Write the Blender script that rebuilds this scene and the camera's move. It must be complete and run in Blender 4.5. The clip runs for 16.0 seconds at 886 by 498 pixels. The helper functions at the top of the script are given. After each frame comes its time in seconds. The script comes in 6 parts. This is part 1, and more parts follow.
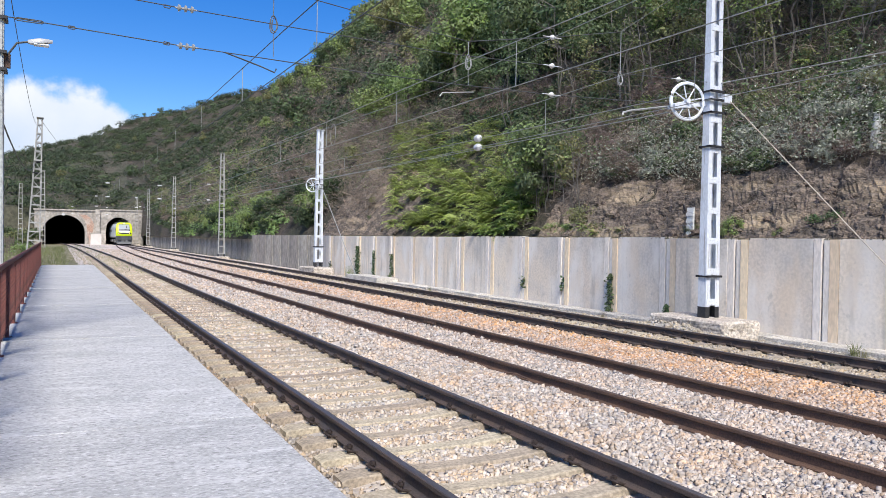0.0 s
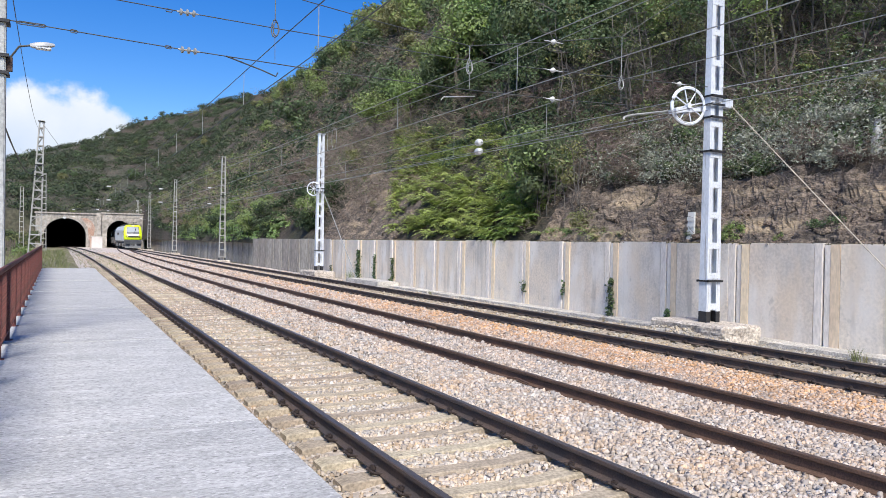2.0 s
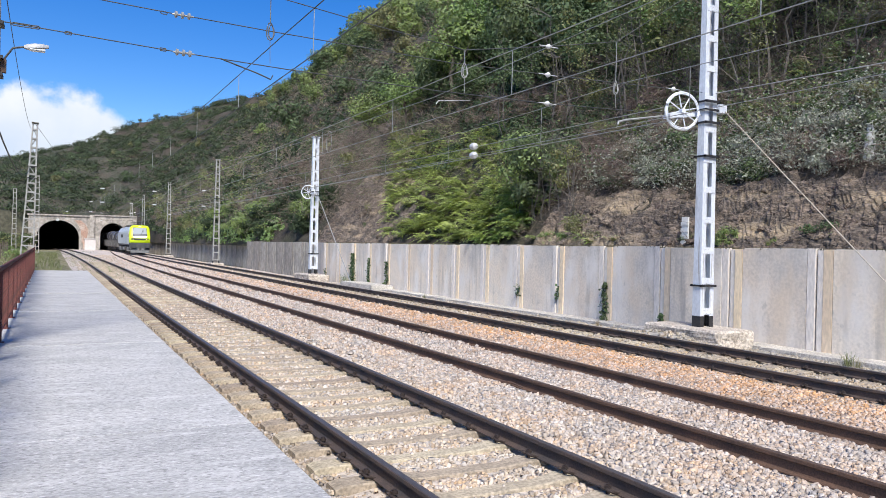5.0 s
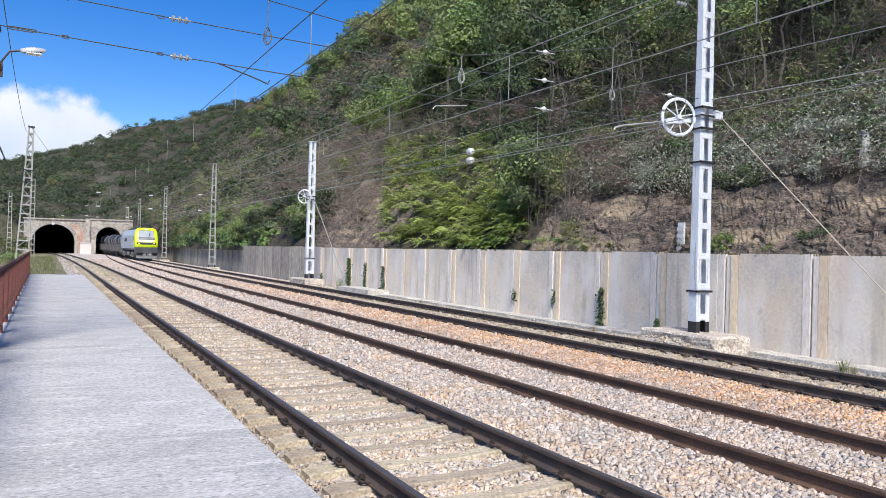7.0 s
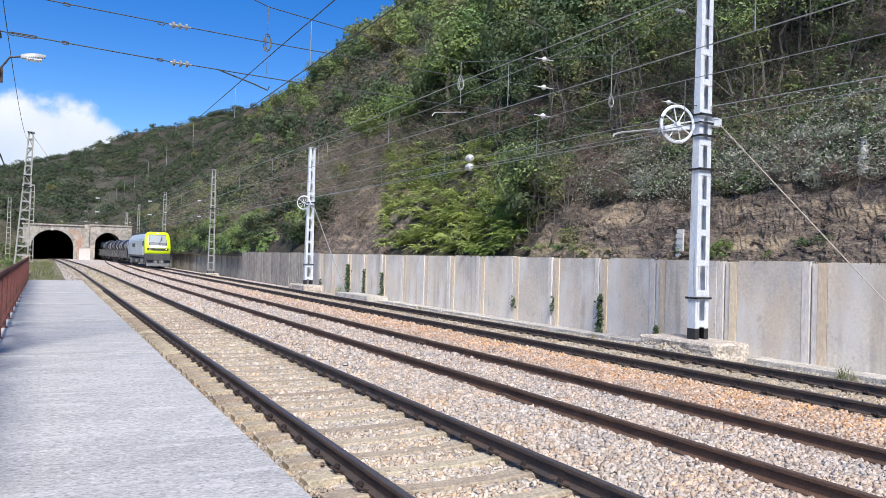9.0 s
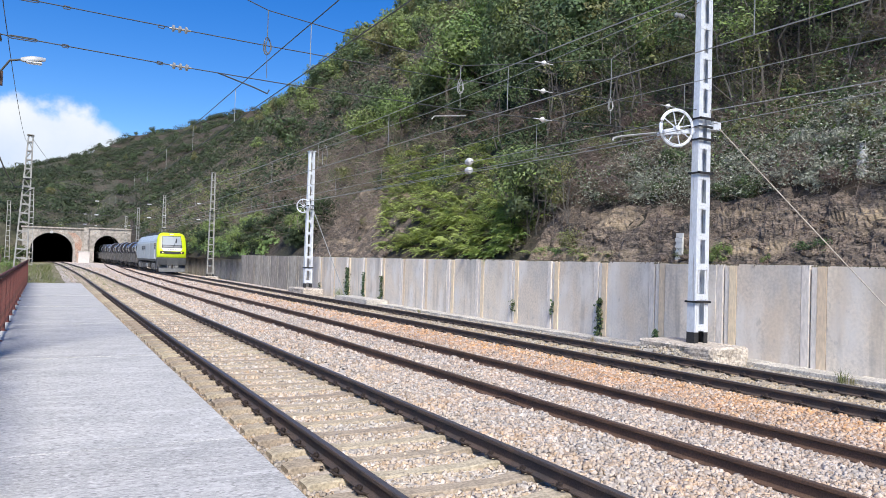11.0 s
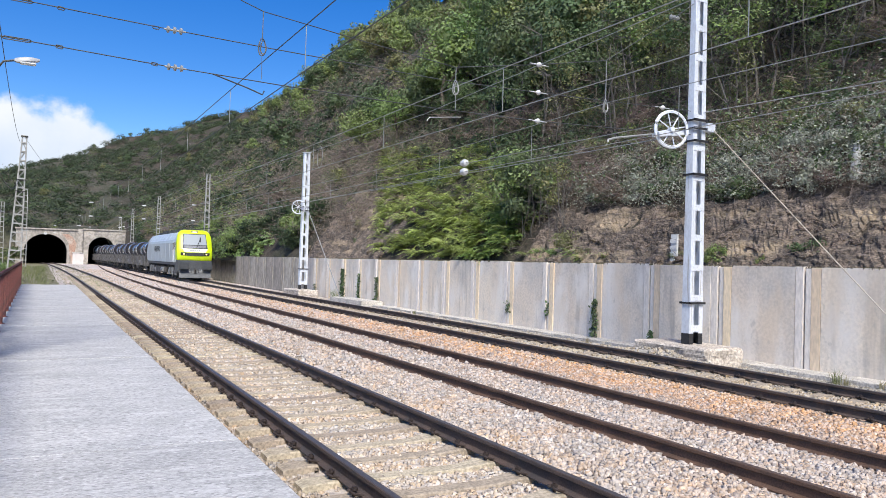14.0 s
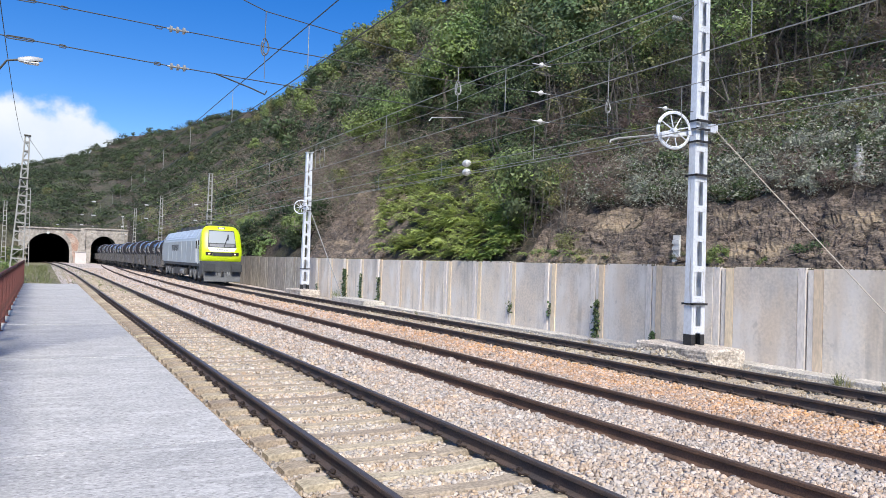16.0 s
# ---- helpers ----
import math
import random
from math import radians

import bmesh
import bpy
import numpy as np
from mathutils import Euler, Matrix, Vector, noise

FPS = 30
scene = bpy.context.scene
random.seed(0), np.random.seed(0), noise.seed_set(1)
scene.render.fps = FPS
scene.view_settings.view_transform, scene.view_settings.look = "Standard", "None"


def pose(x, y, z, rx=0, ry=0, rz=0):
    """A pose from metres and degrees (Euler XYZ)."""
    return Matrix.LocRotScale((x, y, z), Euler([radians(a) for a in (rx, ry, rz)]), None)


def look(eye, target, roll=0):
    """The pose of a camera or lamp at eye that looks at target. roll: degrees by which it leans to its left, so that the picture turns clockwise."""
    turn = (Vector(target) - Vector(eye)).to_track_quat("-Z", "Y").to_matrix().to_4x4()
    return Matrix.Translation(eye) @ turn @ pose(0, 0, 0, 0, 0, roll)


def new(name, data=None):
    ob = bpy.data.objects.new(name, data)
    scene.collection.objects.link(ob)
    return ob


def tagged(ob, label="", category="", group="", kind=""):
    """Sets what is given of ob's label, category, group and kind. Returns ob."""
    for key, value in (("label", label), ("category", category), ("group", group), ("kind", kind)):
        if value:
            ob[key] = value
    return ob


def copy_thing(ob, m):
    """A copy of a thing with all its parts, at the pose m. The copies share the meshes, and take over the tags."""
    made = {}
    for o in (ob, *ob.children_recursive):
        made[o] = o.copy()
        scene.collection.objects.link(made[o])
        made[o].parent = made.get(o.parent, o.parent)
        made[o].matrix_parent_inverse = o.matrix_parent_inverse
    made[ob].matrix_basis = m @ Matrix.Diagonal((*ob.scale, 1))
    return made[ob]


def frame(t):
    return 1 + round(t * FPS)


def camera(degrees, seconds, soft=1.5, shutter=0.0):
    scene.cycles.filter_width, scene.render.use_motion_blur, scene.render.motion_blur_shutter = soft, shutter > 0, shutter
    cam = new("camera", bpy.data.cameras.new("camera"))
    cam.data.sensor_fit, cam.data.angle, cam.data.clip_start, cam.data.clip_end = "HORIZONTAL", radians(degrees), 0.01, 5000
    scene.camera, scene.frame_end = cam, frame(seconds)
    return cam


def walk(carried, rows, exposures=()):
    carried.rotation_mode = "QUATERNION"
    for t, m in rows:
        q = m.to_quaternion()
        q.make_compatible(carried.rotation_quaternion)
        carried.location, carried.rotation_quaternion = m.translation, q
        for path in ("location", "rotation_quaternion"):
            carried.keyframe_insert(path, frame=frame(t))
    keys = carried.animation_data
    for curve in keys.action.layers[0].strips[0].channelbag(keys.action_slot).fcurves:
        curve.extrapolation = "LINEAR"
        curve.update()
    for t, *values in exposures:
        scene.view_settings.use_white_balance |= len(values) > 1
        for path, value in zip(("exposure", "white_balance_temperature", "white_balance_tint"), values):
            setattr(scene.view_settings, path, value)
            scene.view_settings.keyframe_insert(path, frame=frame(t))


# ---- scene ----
# ---------- camera and its way ----------
cam = camera(62.1, 16.0, soft=0.6)
EYE = (0.0, 0.0, 1.90)
# seconds, heading right of the track, tilt down, lean
TURNS = [
    (0.0, 27.576, 0.654, 1.070),
    (0.5, 27.552, 0.578, 1.087),
    (1.0, 27.519, 0.507, 1.121),
    (1.5, 27.524, 0.426, 1.156),
    (2.0, 27.509, 0.344, 1.194),
    (2.5, 27.487, 0.264, 1.154),
    (3.0, 27.506, 0.187, 1.190),
    (3.5, 27.597, 0.124, 1.273),
    (4.0, 27.728, 0.127, 1.321),
    (6.5, 28.164, -0.227, 1.549),
    (7.0, 28.207, -0.349, 1.575),
    (7.5, 28.230, -0.476, 1.602),
    (8.0, 28.262, -0.596, 1.605),
    (8.5, 28.265, -0.735, 1.675),
    (9.0, 28.263, -0.845, 1.684),
    (11.5, 28.297, -1.203, 1.793),
    (12.0, 28.299, -1.317, 1.819),
    (12.5, 28.355, -1.402, 1.795),
    (13.0, 28.472, -1.412, 1.779),
    (13.5, 28.611, -1.356, 1.744),
    (14.0, 28.664, -1.227, 1.738),
    (14.5, 28.623, -1.139, 1.799),
    (15.0, 28.556, -1.109, 1.835),
    (15.5, 28.516, -1.169, 1.889),
    (16.0, 28.510, -1.239, 1.904),
]


def aim(yaw, tilt, lean):
    a, b = radians(yaw), radians(tilt)
    d = Vector((math.sin(a) * math.cos(b), math.cos(a) * math.cos(b), -math.sin(b)))
    return look(EYE, Vector(EYE) + d * 10, lean)


walk(cam, [(t, aim(y, b, r)) for t, y, b, r in TURNS])

# ---------- sky, sun, exposure ----------
SUN_EL, SUN_AZ = 48.0, 201.0  # elevation; compass turn from +y towards +x
world = bpy.data.worlds.new("sky")
scene.world = world
world.use_nodes = True
wn, wl = world.node_tree.nodes, world.node_tree.links
sky = wn.new("ShaderNodeTexSky")
sky.sky_type = "NISHITA"
sky.sun_disc = False
sky.sun_elevation, sky.sun_rotation = radians(SUN_EL), radians(SUN_AZ)
sky.air_density, sky.dust_density, sky.ozone_density = 1.0, 0.3, 3.5
wn["Background"].inputs["Strength"].default_value = 0.112
sat = wn.new("ShaderNodeHueSaturation")
sat.inputs["Saturation"].default_value = 1.42
sat.inputs["Hue"].default_value = 0.515
wl.new(sky.outputs[0], sat.inputs["Color"])
wl.new(sat.outputs[0], wn["Background"].inputs[0])
# one cumulus low over the far hill: uneven edge, soft top
wtc, wsep = wn.new("ShaderNodeTexCoord"), wn.new("ShaderNodeSeparateXYZ")
wl.new(wtc.outputs["Generated"], wsep.inputs[0])


def wmath(op, a, b):
    n = wn.new("ShaderNodeMath")
    n.operation = op
    for i, q in enumerate((a, b)):
        if isinstance(q, (int, float)):
            n.inputs[i].default_value = q
        else:
            wl.new(q, n.inputs[i])
    return n.outputs[0]


cu, cv = wmath("DIVIDE", wsep.outputs[0], wsep.outputs[1]), wmath("DIVIDE", wsep.outputs[2], wsep.outputs[1])
cnz = wn.new("ShaderNodeTexNoise")
cnz.inputs["Scale"].default_value, cnz.inputs["Detail"].default_value, cnz.inputs["Roughness"].default_value = 22, 6, 0.55
wl.new(wtc.outputs["Generated"], cnz.inputs["Vector"])
ex = wmath("POWER", wmath("ABSOLUTE", wmath("DIVIDE", wmath("SUBTRACT", cu, 0.0), 0.096), 0), 3)
ey = wmath("POWER", wmath("ABSOLUTE", wmath("DIVIDE", wmath("SUBTRACT", cv, 0.108), 0.078), 0), 2)
inside = wmath("SUBTRACT", 1.0, wmath("SQRT", wmath("ADD", ex, ey), 0))
puff = wmath("ADD", inside, wmath("MULTIPLY", wmath("SUBTRACT", cnz.outputs["Fac"], 0.5), 0.85))
cr_ = wn.new("ShaderNodeMapRange")
cr_.interpolation_type = "SMOOTHSTEP"
cr_.inputs["From Min"].default_value, cr_.inputs["From Max"].default_value = 0.0, 0.28
wl.new(puff, cr_.inputs["Value"])
shade = wn.new("ShaderNodeMix")
shade.data_type = "RGBA"
shade.inputs[6].default_value, shade.inputs[7].default_value = (0.46, 0.55, 0.70, 1), (0.66, 0.69, 0.73, 1)
wl.new(wmath("ADD", wmath("MULTIPLY", cnz.outputs["Fac"], 0.9), wmath("MULTIPLY", wmath("SUBTRACT", cv, 0.12), 9.0)), shade.inputs[0])
cbg, cmix = wn.new("ShaderNodeBackground"), wn.new("ShaderNodeMixShader")
wl.new(shade.outputs[2], cbg.inputs[0])
wl.new(cr_.outputs[0], cmix.inputs[0])
wl.new(wn["Background"].outputs[0], cmix.inputs[1])
wl.new(cbg.outputs[0], cmix.inputs[2])
wl.new(cmix.outputs[0], wn["World Output"].inputs[0])
sun = new("sun", bpy.data.lights.new("sun", "SUN"))
sun.data.energy, sun.data.angle, sun.data.color = 4.3, radians(20), (1.0, 0.955, 0.875)
sd = Vector((math.sin(radians(SUN_AZ)) * math.cos(radians(SUN_EL)), math.cos(radians(SUN_AZ)) * math.cos(radians(SUN_EL)), math.sin(radians(SUN_EL))))
sun.matrix_world = look(sd * 100, (0, 0, 0))
scene.view_settings.exposure = 0.50


# ---------- materials ----------
def mat(name, col, rough=0.8, metal=0.0, var=0.25, scale=3.0, fine=40.0, bump=0.3, bdist=0.01, tint=None, stretch=(1, 1, 1), island=0.0, obrand=0.0, emit=0.0):
    """A surface with broad stains, fine grain and relief; scale and fine in waves a metre."""
    m = bpy.data.materials.new(name)
    m.use_nodes = True
    N, L = m.node_tree.nodes, m.node_tree.links
    bs = N["Principled BSDF"]
    bs.inputs["Roughness"].default_value, bs.inputs["Metallic"].default_value = rough, metal
    geo, mp = N.new("ShaderNodeTexCoord"), N.new("ShaderNodeMapping")
    mp.inputs["Scale"].default_value = stretch
    L.new(geo.outputs["Object"], mp.inputs[0])
    n1, n2 = N.new("ShaderNodeTexNoise"), N.new("ShaderNodeTexNoise")
    n1.inputs["Scale"].default_value, n2.inputs["Scale"].default_value = scale, fine
    n1.inputs["Detail"].default_value = n2.inputs["Detail"].default_value = 5
    for n in (n1, n2):
        L.new(mp.outputs[0], n.inputs["Vector"])
    r1 = N.new("ShaderNodeValToRGB")
    t = tint or tuple(c * (1 - var) for c in col)
    r1.color_ramp.elements[0].position, r1.color_ramp.elements[1].position = 0.35, 0.62
    r1.color_ramp.elements[0].color, r1.color_ramp.elements[1].color = (*t, 1), (*col, 1)
    L.new(n1.outputs["Fac"], r1.inputs[0])
    mr = N.new("ShaderNodeMapRange")
    mr.inputs["From Min"].default_value, mr.inputs["From Max"].default_value = 0.39, 0.61
    mr.inputs["To Min"].default_value, mr.inputs["To Max"].default_value = 1 - var, 1 + var * 0.5
    L.new(n2.outputs["Fac"], mr.inputs["Value"])
    mul = N.new("ShaderNodeMix")
    mul.data_type, mul.blend_type = "RGBA", "MULTIPLY"
    mul.inputs["Factor"].default_value = 1
    L.new(r1.outputs[0], mul.inputs[6])
    L.new(mr.outputs[0], mul.inputs[7])
    out = mul.outputs[2]
    for amount, node, sock in ((island, "ShaderNodeNewGeometry", "Random Per Island"), (obrand, "ShaderNodeObjectInfo", "Random")):
        if amount:
            g = N.new(node)
            hv = N.new("ShaderNodeHueSaturation")
            m2 = N.new("ShaderNodeMapRange")
            m2.inputs["To Min"].default_value, m2.inputs["To Max"].default_value = 1 - amount, 1 + amount
            L.new(g.outputs[sock], m2.inputs["Value"])
            L.new(m2.outputs[0], hv.inputs["Value"])
            m3 = N.new("ShaderNodeMapRange")
            m3.inputs["To Min"].default_value, m3.inputs["To Max"].default_value = 0.5 - 0.05 * amount, 0.5 + 0.06 * amount
            L.new(g.outputs[sock], m3.inputs["Value"])
            L.new(m3.outputs[0], hv.inputs["Hue"])
            L.new(out, hv.inputs["Color"])
            out = hv.outputs[0]
    L.new(out, bs.inputs["Base Color"])
    if bump:
        b = N.new("ShaderNodeBump")
        b.inputs["Strength"].default_value, b.inputs["Distance"].default_value = bump, bdist
        L.new(n2.outputs["Fac"], b.inputs["Height"])
        L.new(b.outputs[0], bs.inputs["Normal"])
    if emit:
        L.new(out, bs.inputs["Emission Color"])
        bs.inputs["Emission Strength"].default_value = emit
    return m


def plain(name, col, rough=0.5, metal=0.0, emit=0.0):
    return mat(name, col, rough, metal, var=0.08, scale=2, fine=30, bump=0.05, bdist=0.002, emit=emit)



# ---------- mesh helpers ----------
class Geo:
    """Collects points and faces of one mesh."""

    def __init__(self):
        self.v, self.f = [], []

    def add(self, v, f):
        n = len(self.v)
        self.v += [tuple(p) for p in v]
        self.f += [tuple(i + n for i in q) for q in f]
        return self

    def box(self, x0, x1, y0, y1, z0, z1, m=None):
        v = [(x, y, z) for x in (x0, x1) for y in (y0, y1) for z in (z0, z1)]
        if m is not None:
            v = [m @ Vector(p) for p in v]
        return self.add(v, [(0, 1, 3, 2), (4, 6, 7, 5), (0, 4, 5, 1), (2, 3, 7, 6), (0, 2, 6, 4), (1, 5, 7, 3)])

    def prism(self, prof, axis, a, b):
        """A profile, drawn across the given axis, pushed from a to b."""
        put = {"x": lambda p, s: (s, p[0], p[1]), "y": lambda p, s: (p[0], s, p[1]), "z": lambda p, s: (p[0], p[1], s)}[axis]
        n = len(prof)
        self.add([put(p, a) for p in prof] + [put(p, b) for p in prof], [(i, (i + 1) % n, n + (i + 1) % n, n + i) for i in range(n)] + [tuple(range(n))[::-1], tuple(range(n, 2 * n))])
        return self

    def tube(self, pts, r, n=6, r1=None):
        """A round bar along points, tapering to r1."""
        pts = [Vector(p) for p in pts]
        rings = []
        for i, p in enumerate(pts):
            d = (pts[min(i + 1, len(pts) - 1)] - pts[max(i - 1, 0)]).normalized()
            a = d.orthogonal().normalized() if abs(d.z) > 0.95 else d.cross(Vector((0, 0, 1))).normalized()
            b = d.cross(a)
            rr = r + ((r1 if r1 is not None else r) - r) * i / max(1, len(pts) - 1)
            rings.append([p + (a * math.cos(2 * math.pi * k / n) + b * math.sin(2 * math.pi * k / n)) * rr for k in range(n)])
        f = [(i * n + k, i * n + (k + 1) % n, (i + 1) * n + (k + 1) % n, (i + 1) * n + k) for i in range(len(pts) - 1) for k in range(n)]
        f += [tuple(range(n))[::-1], tuple(range((len(pts) - 1) * n, len(pts) * n))]
        return self.add([q for ring in rings for q in ring], f)

    def lathe(self, prof, n=24, m=None):
        """Rings (radius, height) turned round z."""
        v = [(r * math.cos(2 * math.pi * k / n), r * math.sin(2 * math.pi * k / n), z) for r, z in prof for k in range(n)]
        if m is not None:
            v = [m @ Vector(p) for p in v]
        f = [(i * n + k, i * n + (k + 1) % n, (i + 1) * n + (k + 1) % n, (i + 1) * n + k) for i in range(len(prof) - 1) for k in range(n)]
        return self.add(v, f)

    def data(self, name, material, smooth=False, bevel=0.0):
        me = bpy.data.meshes.new(name)
        me.from_pydata(self.v, [], self.f)
        bm = bmesh.new()
        bm.from_mesh(me)
        if bevel:
            bmesh.ops.bevel(bm, geom=[e for e in bm.edges if len(e.link_faces) == 2 and e.calc_face_angle(0) > 0.5], offset=bevel, segments=2, affect="EDGES", clamp_overlap=True)
        bmesh.ops.recalc_face_normals(bm, faces=bm.faces)
        if smooth:
            for fc in bm.faces:
                fc.smooth = True
            for e in bm.edges:
                if len(e.link_faces) == 2 and e.calc_face_angle(0) > 0.7:
                    e.smooth = False
        bm.to_mesh(me)
        bm.free()
        me.materials.append(material)
        return me

    def part(self, name, material, parent=None, label="", smooth=False, bevel=0.0):
        ob = new(name, self.data(name, material, smooth, bevel))
        ob.parent = parent
        return tagged(ob, label)


def raw(name, v, f, material, parent=None):
    """A large mesh straight from arrays."""
    me = bpy.data.meshes.new(name)
    me.from_pydata(v, [], f)
    me.materials.append(material)
    ob = new(name, me)
    ob.parent = parent
    return ob


def thing(name, at, label, category, group="", kind="", rz=0.0):
    ob = new(name)
    ob.matrix_basis = pose(*at, rz=rz)
    return tagged(ob, label, category, group, kind)


# ---------- the plan: lines of the three tracks ----------
def track_a(y):
    return 3.485 - 0.70 * (max(0.0, y - 60) / 60) ** 2


def track_b(y):
    return 7.135 + 3.4 * (max(0.0, y - 40) / 112) ** 2


def track_c(y):
    return 11.47 - 0.6 * (max(0.0, y - 90) / 75) ** 2


PORTAL = 165.0
STATIONS = [-14 + 2 * i for i in range(52)] + [92 + 4 * i for i in range(20)]


# ---------- surfaces ----------
def wall_material():
    """Weathered concrete: warm and grey patches, pale wash marks, dark runs from the top."""
    m = mat("wall_concrete", (0.74, 0.64, 0.53), 0.9, var=0.10, scale=0.75, fine=14, bump=0.3, bdist=0.006, stretch=(1, 1, 1), tint=(0.57, 0.53, 0.485), obrand=0.09)
    N, L = m.node_tree.nodes, m.node_tree.links
    base = N["Principled BSDF"].inputs["Base Color"].links[0].from_socket
    tc, oi = N.new("ShaderNodeTexCoord"), N.new("ShaderNodeObjectInfo")
    sh = N.new("ShaderNodeVectorMath")
    L.new(tc.outputs["Object"], sh.inputs[0])
    sc = N.new("ShaderNodeVectorMath")
    sc.operation = "SCALE"
    sc.inputs[0].default_value = (3.0, 37.0, 0.0)
    L.new(oi.outputs["Random"], sc.inputs["Scale"])
    L.new(sc.outputs[0], sh.inputs[1])
    for scale, stretch, lo, hi, col, amount in ((2.6, (1, 1, 0.08), 0.55, 0.70, (0.29, 0.265, 0.24), 0.6), (1.1, (1, 1, 0.45), 0.52, 0.66, (0.80, 0.76, 0.71), 0.7), (1.2, (1, 1, 0.3), 0.53, 0.66, (0.68, 0.55, 0.41), 0.4), (7.0, (1, 1, 0.7), 0.60, 0.74, (0.30, 0.285, 0.26), 0.35)):
        mp, nz, mr, mx = N.new("ShaderNodeMapping"), N.new("ShaderNodeTexNoise"), N.new("ShaderNodeMapRange"), N.new("ShaderNodeMix")
        mp.inputs["Scale"].default_value = stretch
        mp.inputs["Location"].default_value = (scale * 5, 0, 0)
        nz.inputs["Scale"].default_value, nz.inputs["Detail"].default_value = scale, 5
        mr.inputs["From Min"].default_value, mr.inputs["From Max"].default_value, mr.inputs["To Max"].default_value = lo, hi, amount
        mx.data_type = "RGBA"
        mx.inputs[7].default_value = (*col, 1)
        L.new(sh.outputs[0], mp.inputs[0])
        L.new(mp.outputs[0], nz.inputs["Vector"])
        L.new(nz.outputs["Fac"], mr.inputs["Value"])
        L.new(mr.outputs[0], mx.inputs[0])
        L.new(base, mx.inputs[6])
        base = mx.outputs[2]
    L.new(base, N["Principled BSDF"].inputs["Base Color"])
    return m


def slab_material():
    """Worn float-finished concrete: streaks across the way, dark pits, pale scuffs and damp stains."""
    m = mat("platform_concrete", (0.50, 0.49, 0.475), 0.92, var=0.24, scale=1.1, fine=38, bump=0.9, bdist=0.012, stretch=(0.8, 1.5, 1), tint=(0.41, 0.405, 0.395), obrand=0.05)
    N, L = m.node_tree.nodes, m.node_tree.links
    base = N["Principled BSDF"].inputs["Base Color"].links[0].from_socket
    tc = N.new("ShaderNodeTexCoord")
    for scale, stretch, lo, hi, col, amount in ((3.0, (0.5, 2.0, 1), 0.54, 0.68, (0.60, 0.59, 0.575), 0.6), (11.0, (0.7, 1.5, 1), 0.55, 0.68, (0.33, 0.325, 0.32), 0.55), (20.0, (0.8, 1.3, 1), 0.57, 0.64, (0.22, 0.215, 0.21), 0.75), (0.7, (0.8, 1.4, 1), 0.57, 0.70, (0.34, 0.335, 0.32), 0.6), (24.0, (0.8, 1.3, 1), 0.59, 0.67, (0.72, 0.71, 0.69), 0.5)):
        mp, nz, mr, mx = N.new("ShaderNodeMapping"), N.new("ShaderNodeTexNoise"), N.new("ShaderNodeMapRange"), N.new("ShaderNodeMix")
        mp.inputs["Scale"].default_value, mp.inputs["Location"].default_value = stretch, (scale, scale * 3, 0)
        nz.inputs["Scale"].default_value, nz.inputs["Detail"].default_value = scale, 6
        mr.inputs["From Min"].default_value, mr.inputs["From Max"].default_value, mr.inputs["To Max"].default_value = lo, hi, amount
        mx.data_type = "RGBA"
        mx.inputs[7].default_value = (*col, 1)
        L.new(tc.outputs["Object"], mp.inputs[0])
        L.new(mp.outputs[0], nz.inputs["Vector"])
        L.new(nz.outputs["Fac"], mr.inputs["Value"])
        L.new(mr.outputs[0], mx.inputs[0])
        L.new(base, mx.inputs[6])
        base = mx.outputs[2]
    L.new(base, N["Principled BSDF"].inputs["Base Color"])
    return m


M_slab = slab_material()
M_mortar = mat("pale_mortar", (0.58, 0.57, 0.555), 0.9, var=0.3, scale=3, fine=40, bump=0.5, bdist=0.006)
M_wall = wall_material()
M_rib = mat("rib_concrete", (0.84, 0.69, 0.50), 0.9, var=0.12, scale=1.2, fine=18, bump=0.25, bdist=0.005, stretch=(1, 1, 0.3), tint=(0.74, 0.59, 0.42), obrand=0.08)
M_dark_wall = mat("dark_wall_concrete", (0.40, 0.36, 0.31), 0.95, var=0.3, scale=1.0, fine=9, stretch=(1, 1, 0.25), tint=(0.25, 0.23, 0.205), obrand=0.2)
M_strip = mat("pale_strip", (0.78, 0.715, 0.65), 0.9, var=0.12, scale=1.2, fine=18, stretch=(1, 1, 0.3))
M_block = mat("block_concrete", (0.60, 0.56, 0.50), 0.92, var=0.3, scale=2.0, fine=22, bump=0.6, bdist=0.02)
M_footing = mat("chipped_concrete", (0.60, 0.53, 0.45), 0.95, var=0.35, scale=3.0, fine=16, bump=0.9, bdist=0.03, tint=(0.42, 0.36, 0.30))
M_sleeper = mat("sleeper_concrete", (0.43, 0.355, 0.262), 0.95, var=0.28, scale=2.5, fine=30, bump=0.5, bdist=0.008, tint=(0.295, 0.245, 0.18), obrand=0.22)
M_rail = mat("rail_steel", (0.10, 0.070, 0.056), 0.7, 0.1, var=0.25, scale=3, fine=60, bump=0.15, bdist=0.002, tint=(0.06, 0.05, 0.048))
M_rust = mat("rail_rust", (0.13, 0.075, 0.05), 0.75, 0.1, var=0.3, scale=3, fine=60, bump=0.2, bdist=0.002, tint=(0.09, 0.055, 0.04))
M_shine = mat("running_surface", (0.17, 0.155, 0.16), 0.45, 0.6, var=0.15, scale=2, fine=50, bump=0.05, bdist=0.001, stretch=(1, 0.2, 1))
M_dull = mat("dull_running_surface", (0.17, 0.12, 0.10), 0.5, 0.5, var=0.2, scale=2, fine=50, bump=0.05, bdist=0.001, stretch=(1, 0.2, 1))
